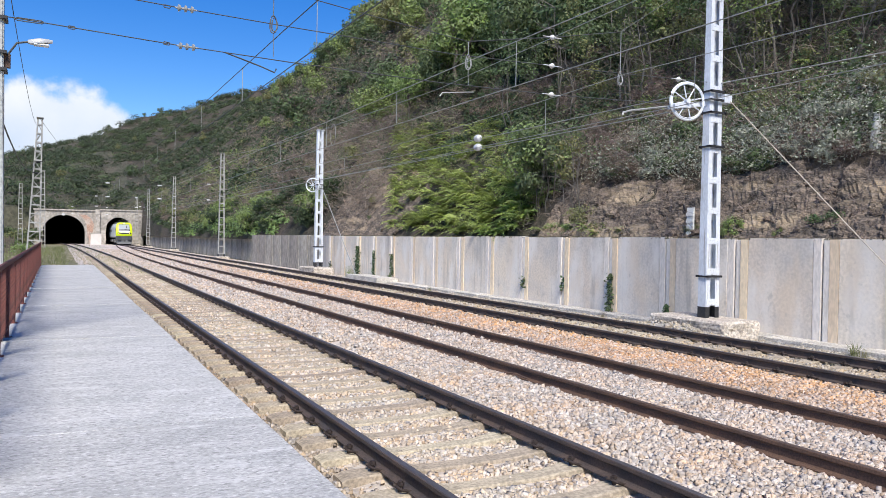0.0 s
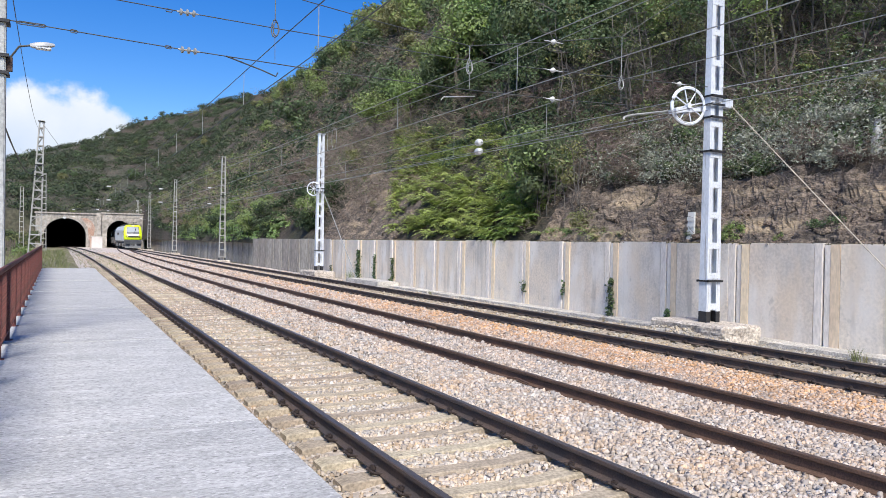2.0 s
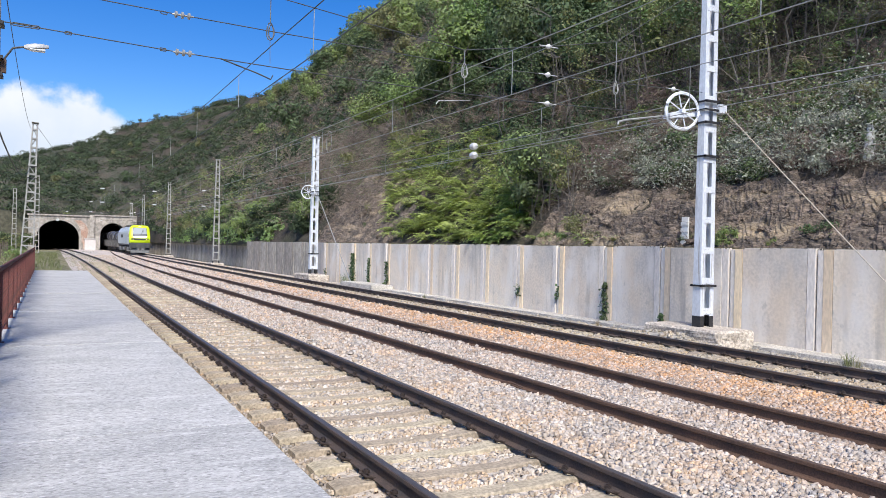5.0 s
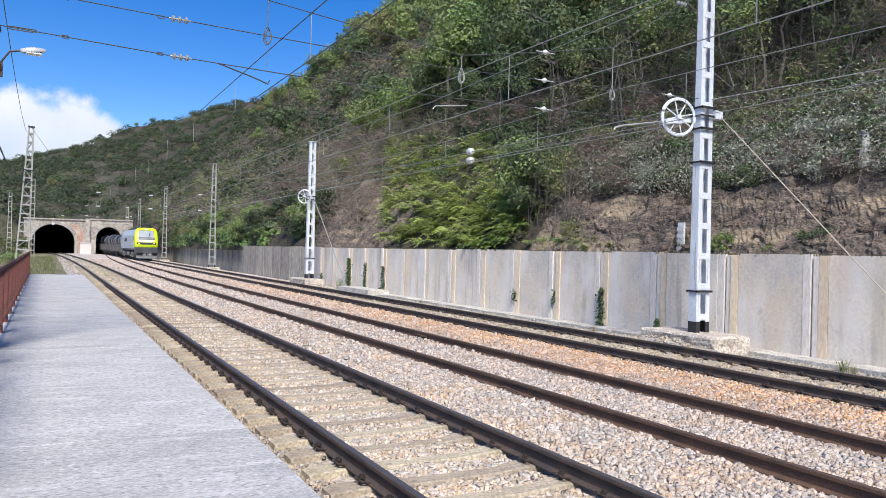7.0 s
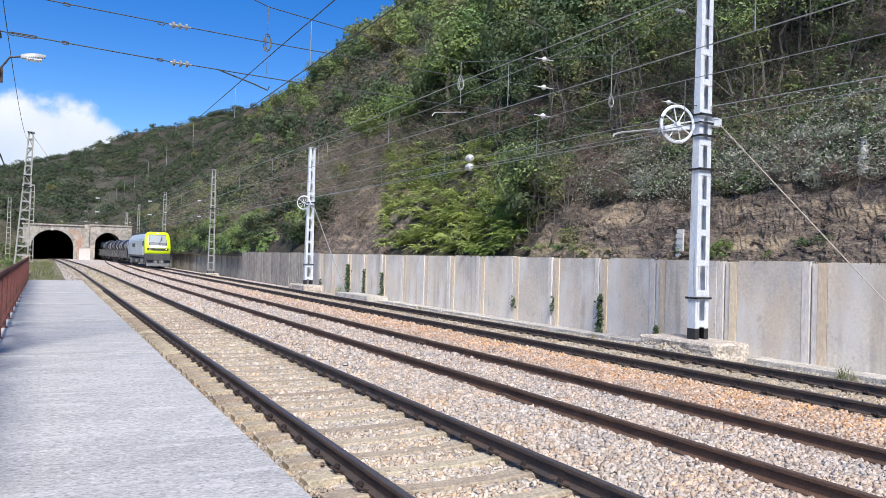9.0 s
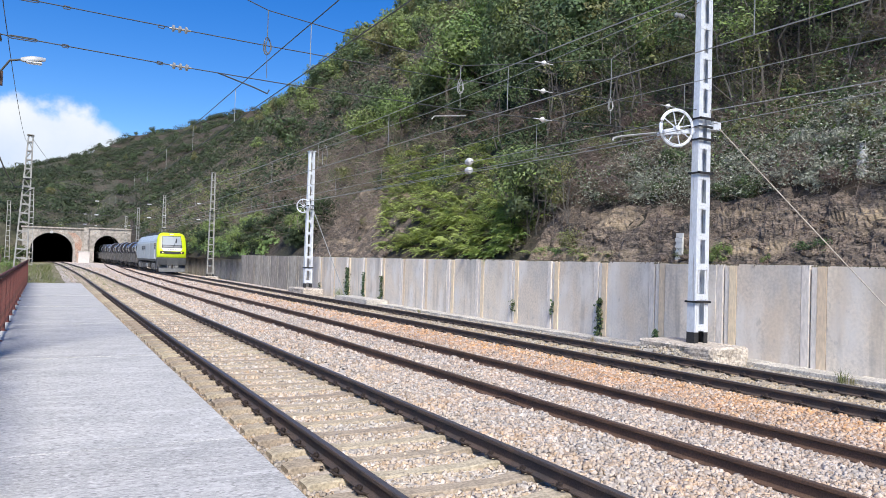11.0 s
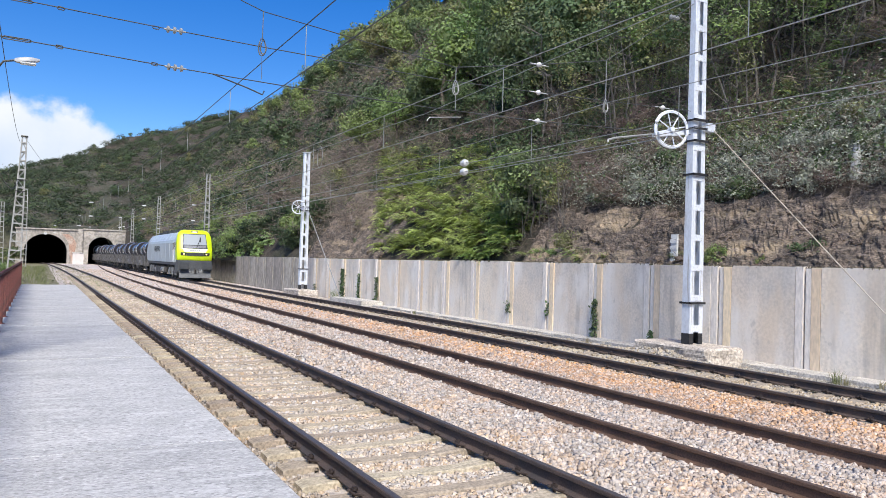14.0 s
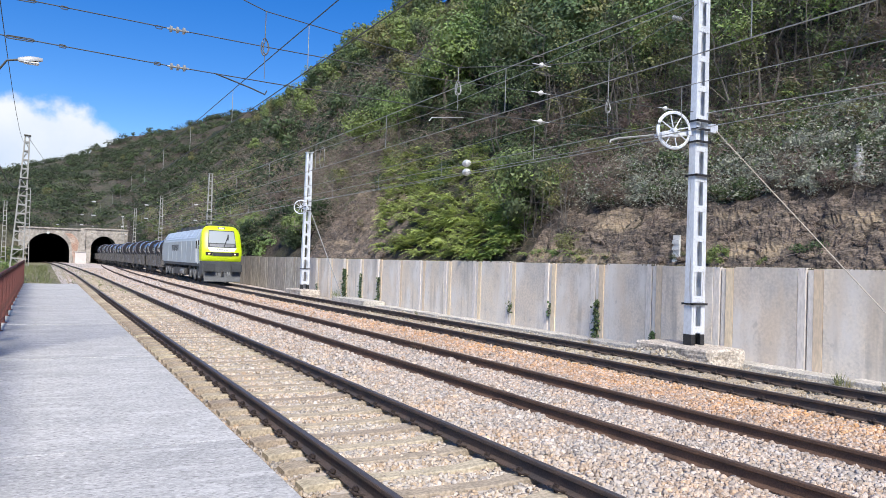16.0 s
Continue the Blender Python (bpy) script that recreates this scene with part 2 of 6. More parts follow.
M_clip = mat("clip_iron", (0.05, 0.035, 0.03), 0.7, 0.2, var=0.4, scale=20, fine=90)
M_fence = mat("red_rust_paint", (0.165, 0.048, 0.038), 0.7, 0.0, var=0.35, scale=4, fine=40, bump=0.4, bdist=0.003, tint=(0.12, 0.045, 0.035))
M_zinc = mat("galvanised_paint", (0.70, 0.735, 0.79), 0.5, 0.15, var=0.09, scale=2.5, fine=25, bump=0.1, bdist=0.002, tint=(0.63, 0.66, 0.71), stretch=(1, 1, 0.4))
_n, _l = M_zinc.node_tree.nodes, M_zinc.node_tree.links
_b = _n["Principled BSDF"].inputs["Base Color"].links[0].from_socket
_z, _r, _x = _n.new("ShaderNodeTexNoise"), _n.new("ShaderNodeMapRange"), _n.new("ShaderNodeMix")
_z.inputs["Scale"].default_value, _z.inputs["Detail"].default_value = 4.0, 8
_r.inputs["From Min"].default_value, _r.inputs["From Max"].default_value, _r.inputs["To Max"].default_value = 0.60, 0.68, 0.8
_x.data_type = "RGBA"
_x.inputs[7].default_value = (0.33, 0.31, 0.29, 1)
_l.new(_z.outputs["Fac"], _r.inputs["Value"])
_l.new(_r.outputs[0], _x.inputs[0])
_l.new(_b, _x.inputs[6])
_l.new(_x.outputs[2], _n["Principled BSDF"].inputs["Base Color"])
M_dull_zinc = mat("weathered_zinc", (0.40, 0.40, 0.38), 0.65, 0.2, var=0.15, scale=2.5, fine=25, bump=0.1, bdist=0.002, tint=(0.31, 0.30, 0.28))
M_black = mat("black_paint", (0.025, 0.025, 0.028), 0.6, 0, var=0.3, scale=8, fine=40)
# wire dark as backlit by the sky; pale wire has its highlights coloured in
M_wire = mat("wire", (0.075, 0.08, 0.08), 0.6, 0.2, var=0.2, scale=3, fine=30, bump=0)
M_pale_wire = mat("pale_wire", (0.38, 0.385, 0.37), 0.5, 0.4, var=0.2, scale=3, fine=30, bump=0)
M_iron = mat("dark_iron", (0.17, 0.17, 0.165), 0.6, 0.3, var=0.3, scale=5, fine=40, bump=0.1)
M_ceramic = plain("grey_ceramic", (0.30, 0.305, 0.30), 0.35)
M_glassy = plain("white_insulator", (0.56, 0.56, 0.56), 0.3)
M_soil = mat("soil", (0.30, 0.245, 0.17), 0.95, var=0.35, scale=0.5, fine=9, bump=0.8, bdist=0.05, tint=(0.14, 0.15, 0.06))


def gravel_material():
    """Ballast whose stone changes from track to track: beige, grey, orange, tan."""
    m = bpy.data.materials.new("ballast_stone")
    m.use_nodes = True
    N, L = m.node_tree.nodes, m.node_tree.links
    bs = N["Principled BSDF"]
    bs.inputs["Roughness"].default_value = 0.9
    tc, sep, nz = N.new("ShaderNodeTexCoord"), N.new("ShaderNodeSeparateXYZ"), N.new("ShaderNodeTexNoise")
    nz.inputs["Scale"].default_value, nz.inputs["Detail"].default_value = 0.55, 6
    L.new(tc.outputs["Object"], sep.inputs[0])
    L.new(tc.outputs["Object"], nz.inputs["Vector"])
    mx = N.new("ShaderNodeMath")
    mx.operation = "MULTIPLY_ADD"
    mx.inputs[1].default_value, mx.inputs[2].default_value = 1.5, -0.75
    L.new(nz.outputs["Fac"], mx.inputs[0])
    ad = N.new("ShaderNodeMath")
    L.new(mx.outputs[0], ad.inputs[0])
    L.new(sep.outputs[0], ad.inputs[1])
    mr = N.new("ShaderNodeMapRange")
    mr.inputs["From Max"].default_value = 15.0
    L.new(ad.outputs[0], mr.inputs["Value"])
    rp = N.new("ShaderNodeValToRGB")
    rp.color_ramp.elements[0].position, rp.color_ramp.elements[0].color = 0.10, (0.36, 0.29, 0.215, 1)
    rp.color_ramp.elements[1].position, rp.color_ramp.elements[1].color = 0.97, (0.370, 0.350, 0.300, 1)
    for pos, col in ((0.155, (0.40, 0.325, 0.24)), (0.185, (0.55, 0.455, 0.355)), (0.29, (0.55, 0.45, 0.345)), (0.34, (0.54, 0.445, 0.36)), (0.50, (0.50, 0.42, 0.355)), (0.56, (0.45, 0.36, 0.295)), (0.62, (0.56, 0.38, 0.255)), (0.71, (0.595, 0.395, 0.245)), (0.76, (0.460, 0.370, 0.260))):
        e = rp.color_ramp.elements.new(pos)
        e.color = (*col, 1)
    L.new(mr.outputs[0], rp.inputs[0])
    geo, hv = N.new("ShaderNodeNewGeometry"), N.new("ShaderNodeHueSaturation")
    rv = N.new("ShaderNodeMapRange")
    rv.inputs["To Min"].default_value, rv.inputs["To Max"].default_value = 0.66, 1.2
    L.new(geo.outputs["Random Per Island"], rv.inputs["Value"])
    wn2 = N.new("ShaderNodeTexWhiteNoise")
    wn2.noise_dimensions = "1D"
    L.new(geo.outputs["Random Per Island"], wn2.inputs["W"])
    rs = N.new("ShaderNodeMapRange")
    rs.inputs["To Min"].default_value, rs.inputs["To Max"].default_value = 0.55, 1.3
    L.new(wn2.outputs["Value"], rs.inputs["Value"])
    L.new(rs.outputs[0], hv.inputs["Saturation"])
    L.new(rv.outputs[0], hv.inputs["Value"])
    # blended towards one pale pinkish cream with distance, 16 to 60 m along
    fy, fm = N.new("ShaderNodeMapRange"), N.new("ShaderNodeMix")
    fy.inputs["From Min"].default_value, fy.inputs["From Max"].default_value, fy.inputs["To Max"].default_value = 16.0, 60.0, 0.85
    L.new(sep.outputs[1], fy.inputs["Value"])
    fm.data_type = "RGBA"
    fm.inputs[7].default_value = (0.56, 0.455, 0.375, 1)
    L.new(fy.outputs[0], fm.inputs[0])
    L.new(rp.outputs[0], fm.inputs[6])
    # patches of odd stone: pinkish and bluish grey
    pz, pr, pm = N.new("ShaderNodeTexNoise"), N.new("ShaderNodeValToRGB"), N.new("ShaderNodeMix")
    pz.inputs["Scale"].default_value, pz.inputs["Detail"].default_value = 1.3, 4
    L.new(tc.outputs["Object"], pz.inputs["Vector"])
    pr.color_ramp.elements[0].position, pr.color_ramp.elements[0].color = 0.36, (0.93, 0.97, 1.02, 1)
    pr.color_ramp.elements[1].position, pr.color_ramp.elements[1].color = 0.64, (1.05, 0.985, 0.93, 1)
    L.new(pz.outputs["Fac"], pr.inputs[0])
    pm.data_type, pm.blend_type = "RGBA", "MULTIPLY"
    pm.inputs[0].default_value = 1.0
    L.new(fm.outputs[2], pm.inputs[6])
    L.new(pr.outputs[0], pm.inputs[7])
    L.new(pm.outputs[2], hv.inputs["Color"])
    vo, n3 = N.new("ShaderNodeTexVoronoi"), N.new("ShaderNodeTexNoise")
    vo.inputs["Scale"].default_value, n3.inputs["Scale"].default_value = 15, 60
    L.new(tc.outputs["Object"], vo.inputs["Vector"])
    L.new(tc.outputs["Object"], n3.inputs["Vector"])
    sp = N.new("ShaderNodeMapRange")
    sp.inputs["To Min"].default_value, sp.inputs["To Max"].default_value = 0.72, 1.18
    L.new(vo.outputs["Color"], sp.inputs["Value"])
    mu = N.new("ShaderNodeMix")
    mu.data_type, mu.blend_type = "RGBA", "MULTIPLY"
    mu.inputs["Factor"].default_value = 1
    L.new(hv.outputs[0], mu.inputs[6])
    L.new(sp.outputs[0], mu.inputs[7])
    L.new(mu.outputs[2], bs.inputs["Base Color"])
    b1, b2 = N.new("ShaderNodeBump"), N.new("ShaderNodeBump")
    b1.invert = True
    b1.inputs["Distance"].default_value, b1.inputs["Strength"].default_value = 0.03, 0.8
    b2.inputs["Distance"].default_value, b2.inputs["Strength"].default_value = 0.004, 0.6
    L.new(vo.outputs["Distance"], b1.inputs["Height"])
    L.new(n3.outputs["Fac"], b2.inputs["Height"])
    L.new(b1.outputs[0], b2.inputs["Normal"])
    L.new(b2.outputs[0], bs.inputs["Normal"])
    return m


M_gravel = gravel_material()

# ---------- ground ----------
g = Geo()
g.add([(-900, -900, -0.34), (900, -900, -0.34), (900, 900, -0.34), (-900, 900, -0.34)], [(0, 1, 2, 3)])
tagged(g.part("ground", M_soil), "dry brown earth with sparse grass around the railway", "ground", kind="structure")


def bed_z(x, y):
    """Height of the ballast: low in the cribs of the near track, heaped between the tracks."""
    a, b, c = track_a(y), track_b(y), track_c(y)
    z = -0.15
    if abs(x - a) < 1.5:
        z = -0.228 if abs(x - a) < 1.30 else -0.228 + 0.078 * (abs(x - a) - 1.30) / 0.2
        if x < a - 0.98:
            z = -0.262
    elif x < a:
        z = -0.27
    elif abs(x - b) < 1.1:
        z = -0.165
    elif abs(x - c) < 1.2:
        z = -0.215
    elif x > c + 1.7:
        z = -0.26
    z += 0.20 * math.exp(-(((x - 12.98) / 0.28) ** 2) - ((y - 13.0) / 1.0) ** 2)
    return z + 0.022 * noise.noise((x * 1.7, y * 1.7, 0.0)) + 0.018 * noise.noise((x * 0.5, y * 0.4, 3.0))


v, f = [], []
xs = [1.2 + 0.22 * i for i in range(63)]
ys = [-10 + 0.5 * i for i in range(80)] + [30 + 2.5 * i for i in range(55)]
for y in ys:
    for x in xs:
        v.append((x, y, bed_z(x, y)))
for j in range(len(ys) - 1):
    for i in range(len(xs) - 1):
        k = j * len(xs) + i
        f.append((k, k + 1, k + len(xs) + 1, k + len(xs)))
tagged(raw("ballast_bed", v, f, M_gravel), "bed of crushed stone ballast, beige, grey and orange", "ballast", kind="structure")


# ---------- tracks ----------
HEAD = [(-0.036, -0.004), (-0.032, 0.0), (0.032, 0.0), (0.036, -0.004), (0.036, -0.035), (0.010, -0.050), (0.008, -0.130), (0.030, -0.142), (0.070, -0.152), (0.070, -0.162), (-0.070, -0.162), (-0.070, -0.152), (-0.030, -0.142), (-0.008, -0.130), (-0.010, -0.050), (-0.036, -0.035)]


def rail_line(line, off, prof, ys):
    n = len(prof)
    g = Geo()
    g.v = [(line(y) + off + px_, y, pz) for y in ys for px_, pz in prof]
    g.f = [(i * n + k, i * n + (k + 1) % n, (i + 1) * n + (k + 1) % n, (i + 1) * n + k) for i in range(len(ys) - 1) for k in range(n)]
    return g


def sleeper_mesh():
    """Concrete sleeper: raised seats, waisted lower middle, sloping sides."""
    g = Geo()
    st = [(-1.30, -0.195), (-1.22, -0.172), (-0.70, -0.166), (-0.45, -0.196), (0.45, -0.196), (0.70, -0.166), (1.22, -0.172), (1.30, -0.195)]
    for x, zt in st:
        w = 0.125 if abs(x) > 0.6 else 0.10
        g.v += [(x, -w - 0.03, -0.36), (x, -w, zt - 0.012), (x, -w + 0.014, zt), (x, w - 0.014, zt), (x, w, zt - 0.012), (x, w + 0.03, -0.36)]
    for i in range(len(st) - 1):
        g.f += [(i * 6 + k, i * 6 + k + 1, i * 6 + 7 + k, i * 6 + 6 + k) for k in range(5)]
    g.f += [tuple(range(6)), tuple(range(42, 48))[::-1]]
    return g.data("sleeper", M_sleeper)


def clip_mesh():
    """Bent spring clip with its bolt, beside the rail foot."""
    g = Geo()
    g.tube([(-0.035, -0.05, 0.0), (0.03, -0.055, 0.022), (0.045, -0.02, 0.03), (0.01, 0.0, 0.018), (0.045, 0.02, 0.03), (0.03, 0.055, 0.022), (-0.035, 0.05, 0.0)], 0.010, 5)
    g.tube([(0.012, 0, -0.01), (0.012, 0, 0.055)], 0.014, 6)
    g.tube([(0.012, 0, 0.030), (0.012, 0, 0.046)], 0.024, 6)
    return g.data("rail_clip", M_clip)


ME_sleeper, ME_clip = sleeper_mesh(), clip_mesh()
RAIL_YS = [-10 + 2 * i for i in range(50)] + [92 + 4 * i for i in range(24)]


def track(line, label, rail_mat, top_mat, first, last, clips_to, pitch):
    tr = thing("railway_track", (0, 0, 0), label, "railway track", "tracks in the station", "structure")
    for off in (-0.87, 0.87):
        r = rail_line(line, off, HEAD, RAIL_YS).part("rail", rail_mat, tr)
        rail_line(line, off, [(-0.026, 0.0015), (0.026, 0.0015), (0.026, 0.0), (-0.026, 0.0)], RAIL_YS).part("running_surface", top_mat, r, "worn running surface")
    y = first
    while y < last:
        s = new("sleeper", ME_sleeper)
        s.parent = tr
        s.matrix_basis = pose(line(y), y, 0, rz=random.uniform(-0.7, 0.7))
        if 2 < y < clips_to:
            for off, turn in ((-0.87, 0), (-0.87, 180), (0.87, 0), (0.87, 180)):
                k = new("rail_clip", ME_clip)
                k.parent = s
                k.matrix_basis = pose(off + (0.09 if turn == 180 else -0.09), 0, -0.156, rz=180 - turn) @ Matrix.Scale(1.4, 4)
        y += pitch
    return tr


T_a = track(track_a, "near track with dark steel rails on concrete sleepers", M_rail, M_shine, -8.92, 78, 40, 0.6)
T_b = track(track_b, "little used track with rusty rails sunk in ballast", M_rust, M_dull, -7.4, 46, 0, 0.62)
T_c = track(track_c, "far track with dark rails beside the retaining wall", M_rail, M_shine, -7.98, 70, 40, 0.62)
# splice plates on the rusty rail
fp = Geo().box(-0.014, 0.014, -0.32, 0.32, -0.125, -0.05)
for yy in (-0.24, -0.08, 0.08, 0.24):
    fp.tube([(-0.045, yy, -0.088), (0.0, yy, -0.088)], 0.018, 6)
ob = fp.part("splice_plate", M_rust, T_b, "rusty bolted splice plate", bevel=0.004)
ob.location = (track_b(15.9) + 0.87 - 0.026, 15.9, 0)
rod = Geo().tube([(0, 0, 0), (0.04, -0.25, 0.03), (0.02, -0.62, 0.015)], 0.014, 6).part("iron_rod", M_rust)
rod.location = (6.12, 9.6, -0.125)
tagged(rod, "short bent rusty iron rod lying on ballast", "rod")

# ---------- platform ----------
EDGE, JOINTS = 1.61, [-11.1 + 5.9 * i for i in range(10)]
plat = thing("platform", (0, 0, 0), "low grey concrete platform cast in slabs", "platform", kind="structure")
Geo().box(-1.2, EDGE - 0.04, -11.1, 42.0, -0.34, 0.14).part("platform_base", M_block, plat)
slab = Geo().box(-1.0, EDGE, 0.008, 5.892, 0.13, 0.30).data("platform_slab", M_slab, bevel=0.012)
for y in JOINTS[:-1]:
    s = new("platform_slab", slab)
    s.parent = plat
    s.matrix_basis = pose(0, y, random.uniform(-0.003, 0.003), rx=random.uniform(-0.03, 0.03))
    Geo().box(-1.0, EDGE - 0.01, y - 0.014, y + 0.014, 0.2, 0.3045 + random.uniform(0, 0.002)).part("mortar_joint", M_mortar, plat)
Geo().box(-1.35, -1.0, -11.1, 42.0, -0.34, 0.27).part("back_kerb", M_block, plat, bevel=0.02)

# ---------- red railing ----------
RX = -0.68
rl = thing("railing", (RX + 0.035, 0, 0.30), "rusty dark red iron railing along the platform", "railing", rz=0.2)
Geo().box(-0.028, 0.028, 5.0, 42.0, 1.10, 1.125).tube([(0, 5.0, 1.14), (0, 42.0, 1.14)], 0.028, 8).part("top_rail", M_fence, rl, smooth=True)
Geo().box(-0.018, 0.018, 5.0, 42.0, 0.13, 0.15).part("bottom_rail", M_fence, rl)
post = Geo().box(-0.032, 0.032, -0.032, 0.032, 0.0, 1.10).box(-0.07, 0.07, -0.07, 0.07, 0.0, 0.012).data("post", M_fence)
bar = Geo().box(-0.010, 0.010, -0.005, 0.005, 0.15, 1.10).data("baluster", M_fence)
y = 5.02
while y < 42.0:
    o = new("post", post)
    o.parent, o.location = rl, (0, y, 0)
    for k in range(1, 15):
        if y + k * 0.1335 < 41.95:
            o = new("baluster", bar)
            o.parent, o.location = rl, (0, y + k * 0.1335, 0)
    y += 2.0

# ---------- retaining wall ----------
WX, PITCH = 14.85, 2.357
wall = thing("wall_east", (0, 0, 0), "grey concrete retaining wall of panels between ribs", "wall", kind="structure")
panel = Geo().box(0, 0.28, 0.492, PITCH - 0.122, -0.34, 2.085).data("panel", M_wall, bevel=0.012)
rib = Geo().box(-0.008, 0.28, -0.118, 0.105, -0.34, 2.07).data("rib", M_rib, bevel=0.005)
strip = Geo().box(-0.006, 0.28, 0.288, 0.488, -0.34, 2.09).data("joint_strip", M_strip, bevel=0.008)
step_ = Geo().box(0.004, 0.28, 0.109, 0.245, -0.34, 2.05).data("recessed_strip", M_strip, bevel=0.008)
dark_parts = {}
for nm_, me_ in (("panel", panel), ("rib", rib), ("joint_strip", strip), ("recessed_strip", step_)):
    q_ = me_.copy()
    q_.materials[0] = M_dark_wall
    dark_parts[nm_] = q_
back = Geo().box(0.20, 0.5, -0.08, PITCH - 0.08, -0.34, 2.02).data("backing", M_black)
for k in range(-9, 63):
    y = 10.18 + PITCH * k
    x = WX + (0.75 if y > 64 else 0.0)
    dz = random.uniform(-0.02, 0.02)
    for nm, me in (("panel", panel), ("rib", rib), ("joint_strip", strip), ("recessed_strip", step_), ("backing", back)):
        # pieces past 45 m take the darker concrete
        o = new(nm, dark_parts.get(nm, me) if y > 45 else me)
        o.parent = wall
        o.matrix_basis = pose(x + random.uniform(-0.012, 0.012), y, dz)
Geo().box(WX, WX + 1.2, 63.9, 64.3, -0.34, 2.07).part("return_wall", M_dark_wall, wall, bevel=0.01)
rng = np.random.default_rng(61)
v, f = [], []
for k in range(2600):
    y, h = rng.uniform(2, 44), rng.uniform(0.01, 0.05)
    y += 0.3 * math.sin(y * 3.1) * rng.uniform(0, 1)
    x, a, w = WX + rng.uniform(0.0, 0.2), rng.uniform(0, 6.28), rng.uniform(0.015, 0.04)
    i = len(v)
    v += [(x - w * math.cos(a), y - w * math.sin(a), 2.06), (x + w * math.cos(a), y + w * math.sin(a), 2.06), (x + rng.normal() * 0.02, y + rng.normal() * 0.02, 2.085 + h)]
    f.append((i, i + 1, i + 2))
tagged(raw("moss", v, f, mat("dry_moss", (0.13, 0.115, 0.07), 0.95, var=0.4, scale=3, fine=20)), "dry brown moss and litter along the wall top", "moss", kind="stuff")
foot = Geo()
y = -2.0
while y < 36:
    w = random.uniform(0.9, 1.5)
    foot.box(14.22 + random.uniform(-0.03, 0.03), WX + 0.1, y, y + w - 0.01, -0.34, -0.155 + random.uniform(-0.012, 0.012))
    y += w
tagged(foot.part("wall_footing", M_block, wall, bevel=0.012), kind="stuff")
wb = Geo().box(-0.6, 0.55, -2.2, 2.2, -0.2, 0.16).part("concrete_ledge", M_block, bevel=0.03)
wb.location = (14.25, 35.2, -0.14)
tagged(wb, "pale concrete ledge at the foot of the wall", "ledge")


# ---------- masts ----------
def footing(x, y, sx, sy, zt, label):
    g = Geo().box(-sx, sx, -sy, sy, -0.34 - zt, 0.0)
    o = g.part("mast_footing", M_footing)
    bm = bmesh.new()
    bm.from_mesh(o.data)
    bmesh.ops.bevel(bm, geom=list(bm.edges), offset=0.05, segments=1, affect="EDGES")
    bmesh.ops.triangulate(bm, faces=bm.faces)
    bmesh.ops.subdivide_edges(bm, edges=bm.edges, cuts=7, use_grid_fill=True)
    for q in bm.verts:
        low = min(1.0, max(0.15, -q.co.z * 5))  # the sides are broken, the top is worn smooth
        n3 = Vector((noise.noise(q.co * 3), noise.noise(q.co * 3 + Vector((5, 0, 0))), 0.3 * noise.noise(q.co * 3 + Vector((0, 9, 0)))))
        q.co += n3 * 0.05 * low + Vector((noise.noise(q.co * 11), noise.noise(q.co * 11 + Vector((5, 0, 0))), 0.4 * noise.noise(q.co * 9))) * 0.03 * low
    bm.to_mesh(o.data)
    bm.free()
    o.location = (x, y, zt)
    return tagged(o, label, "footing", "mast footings")


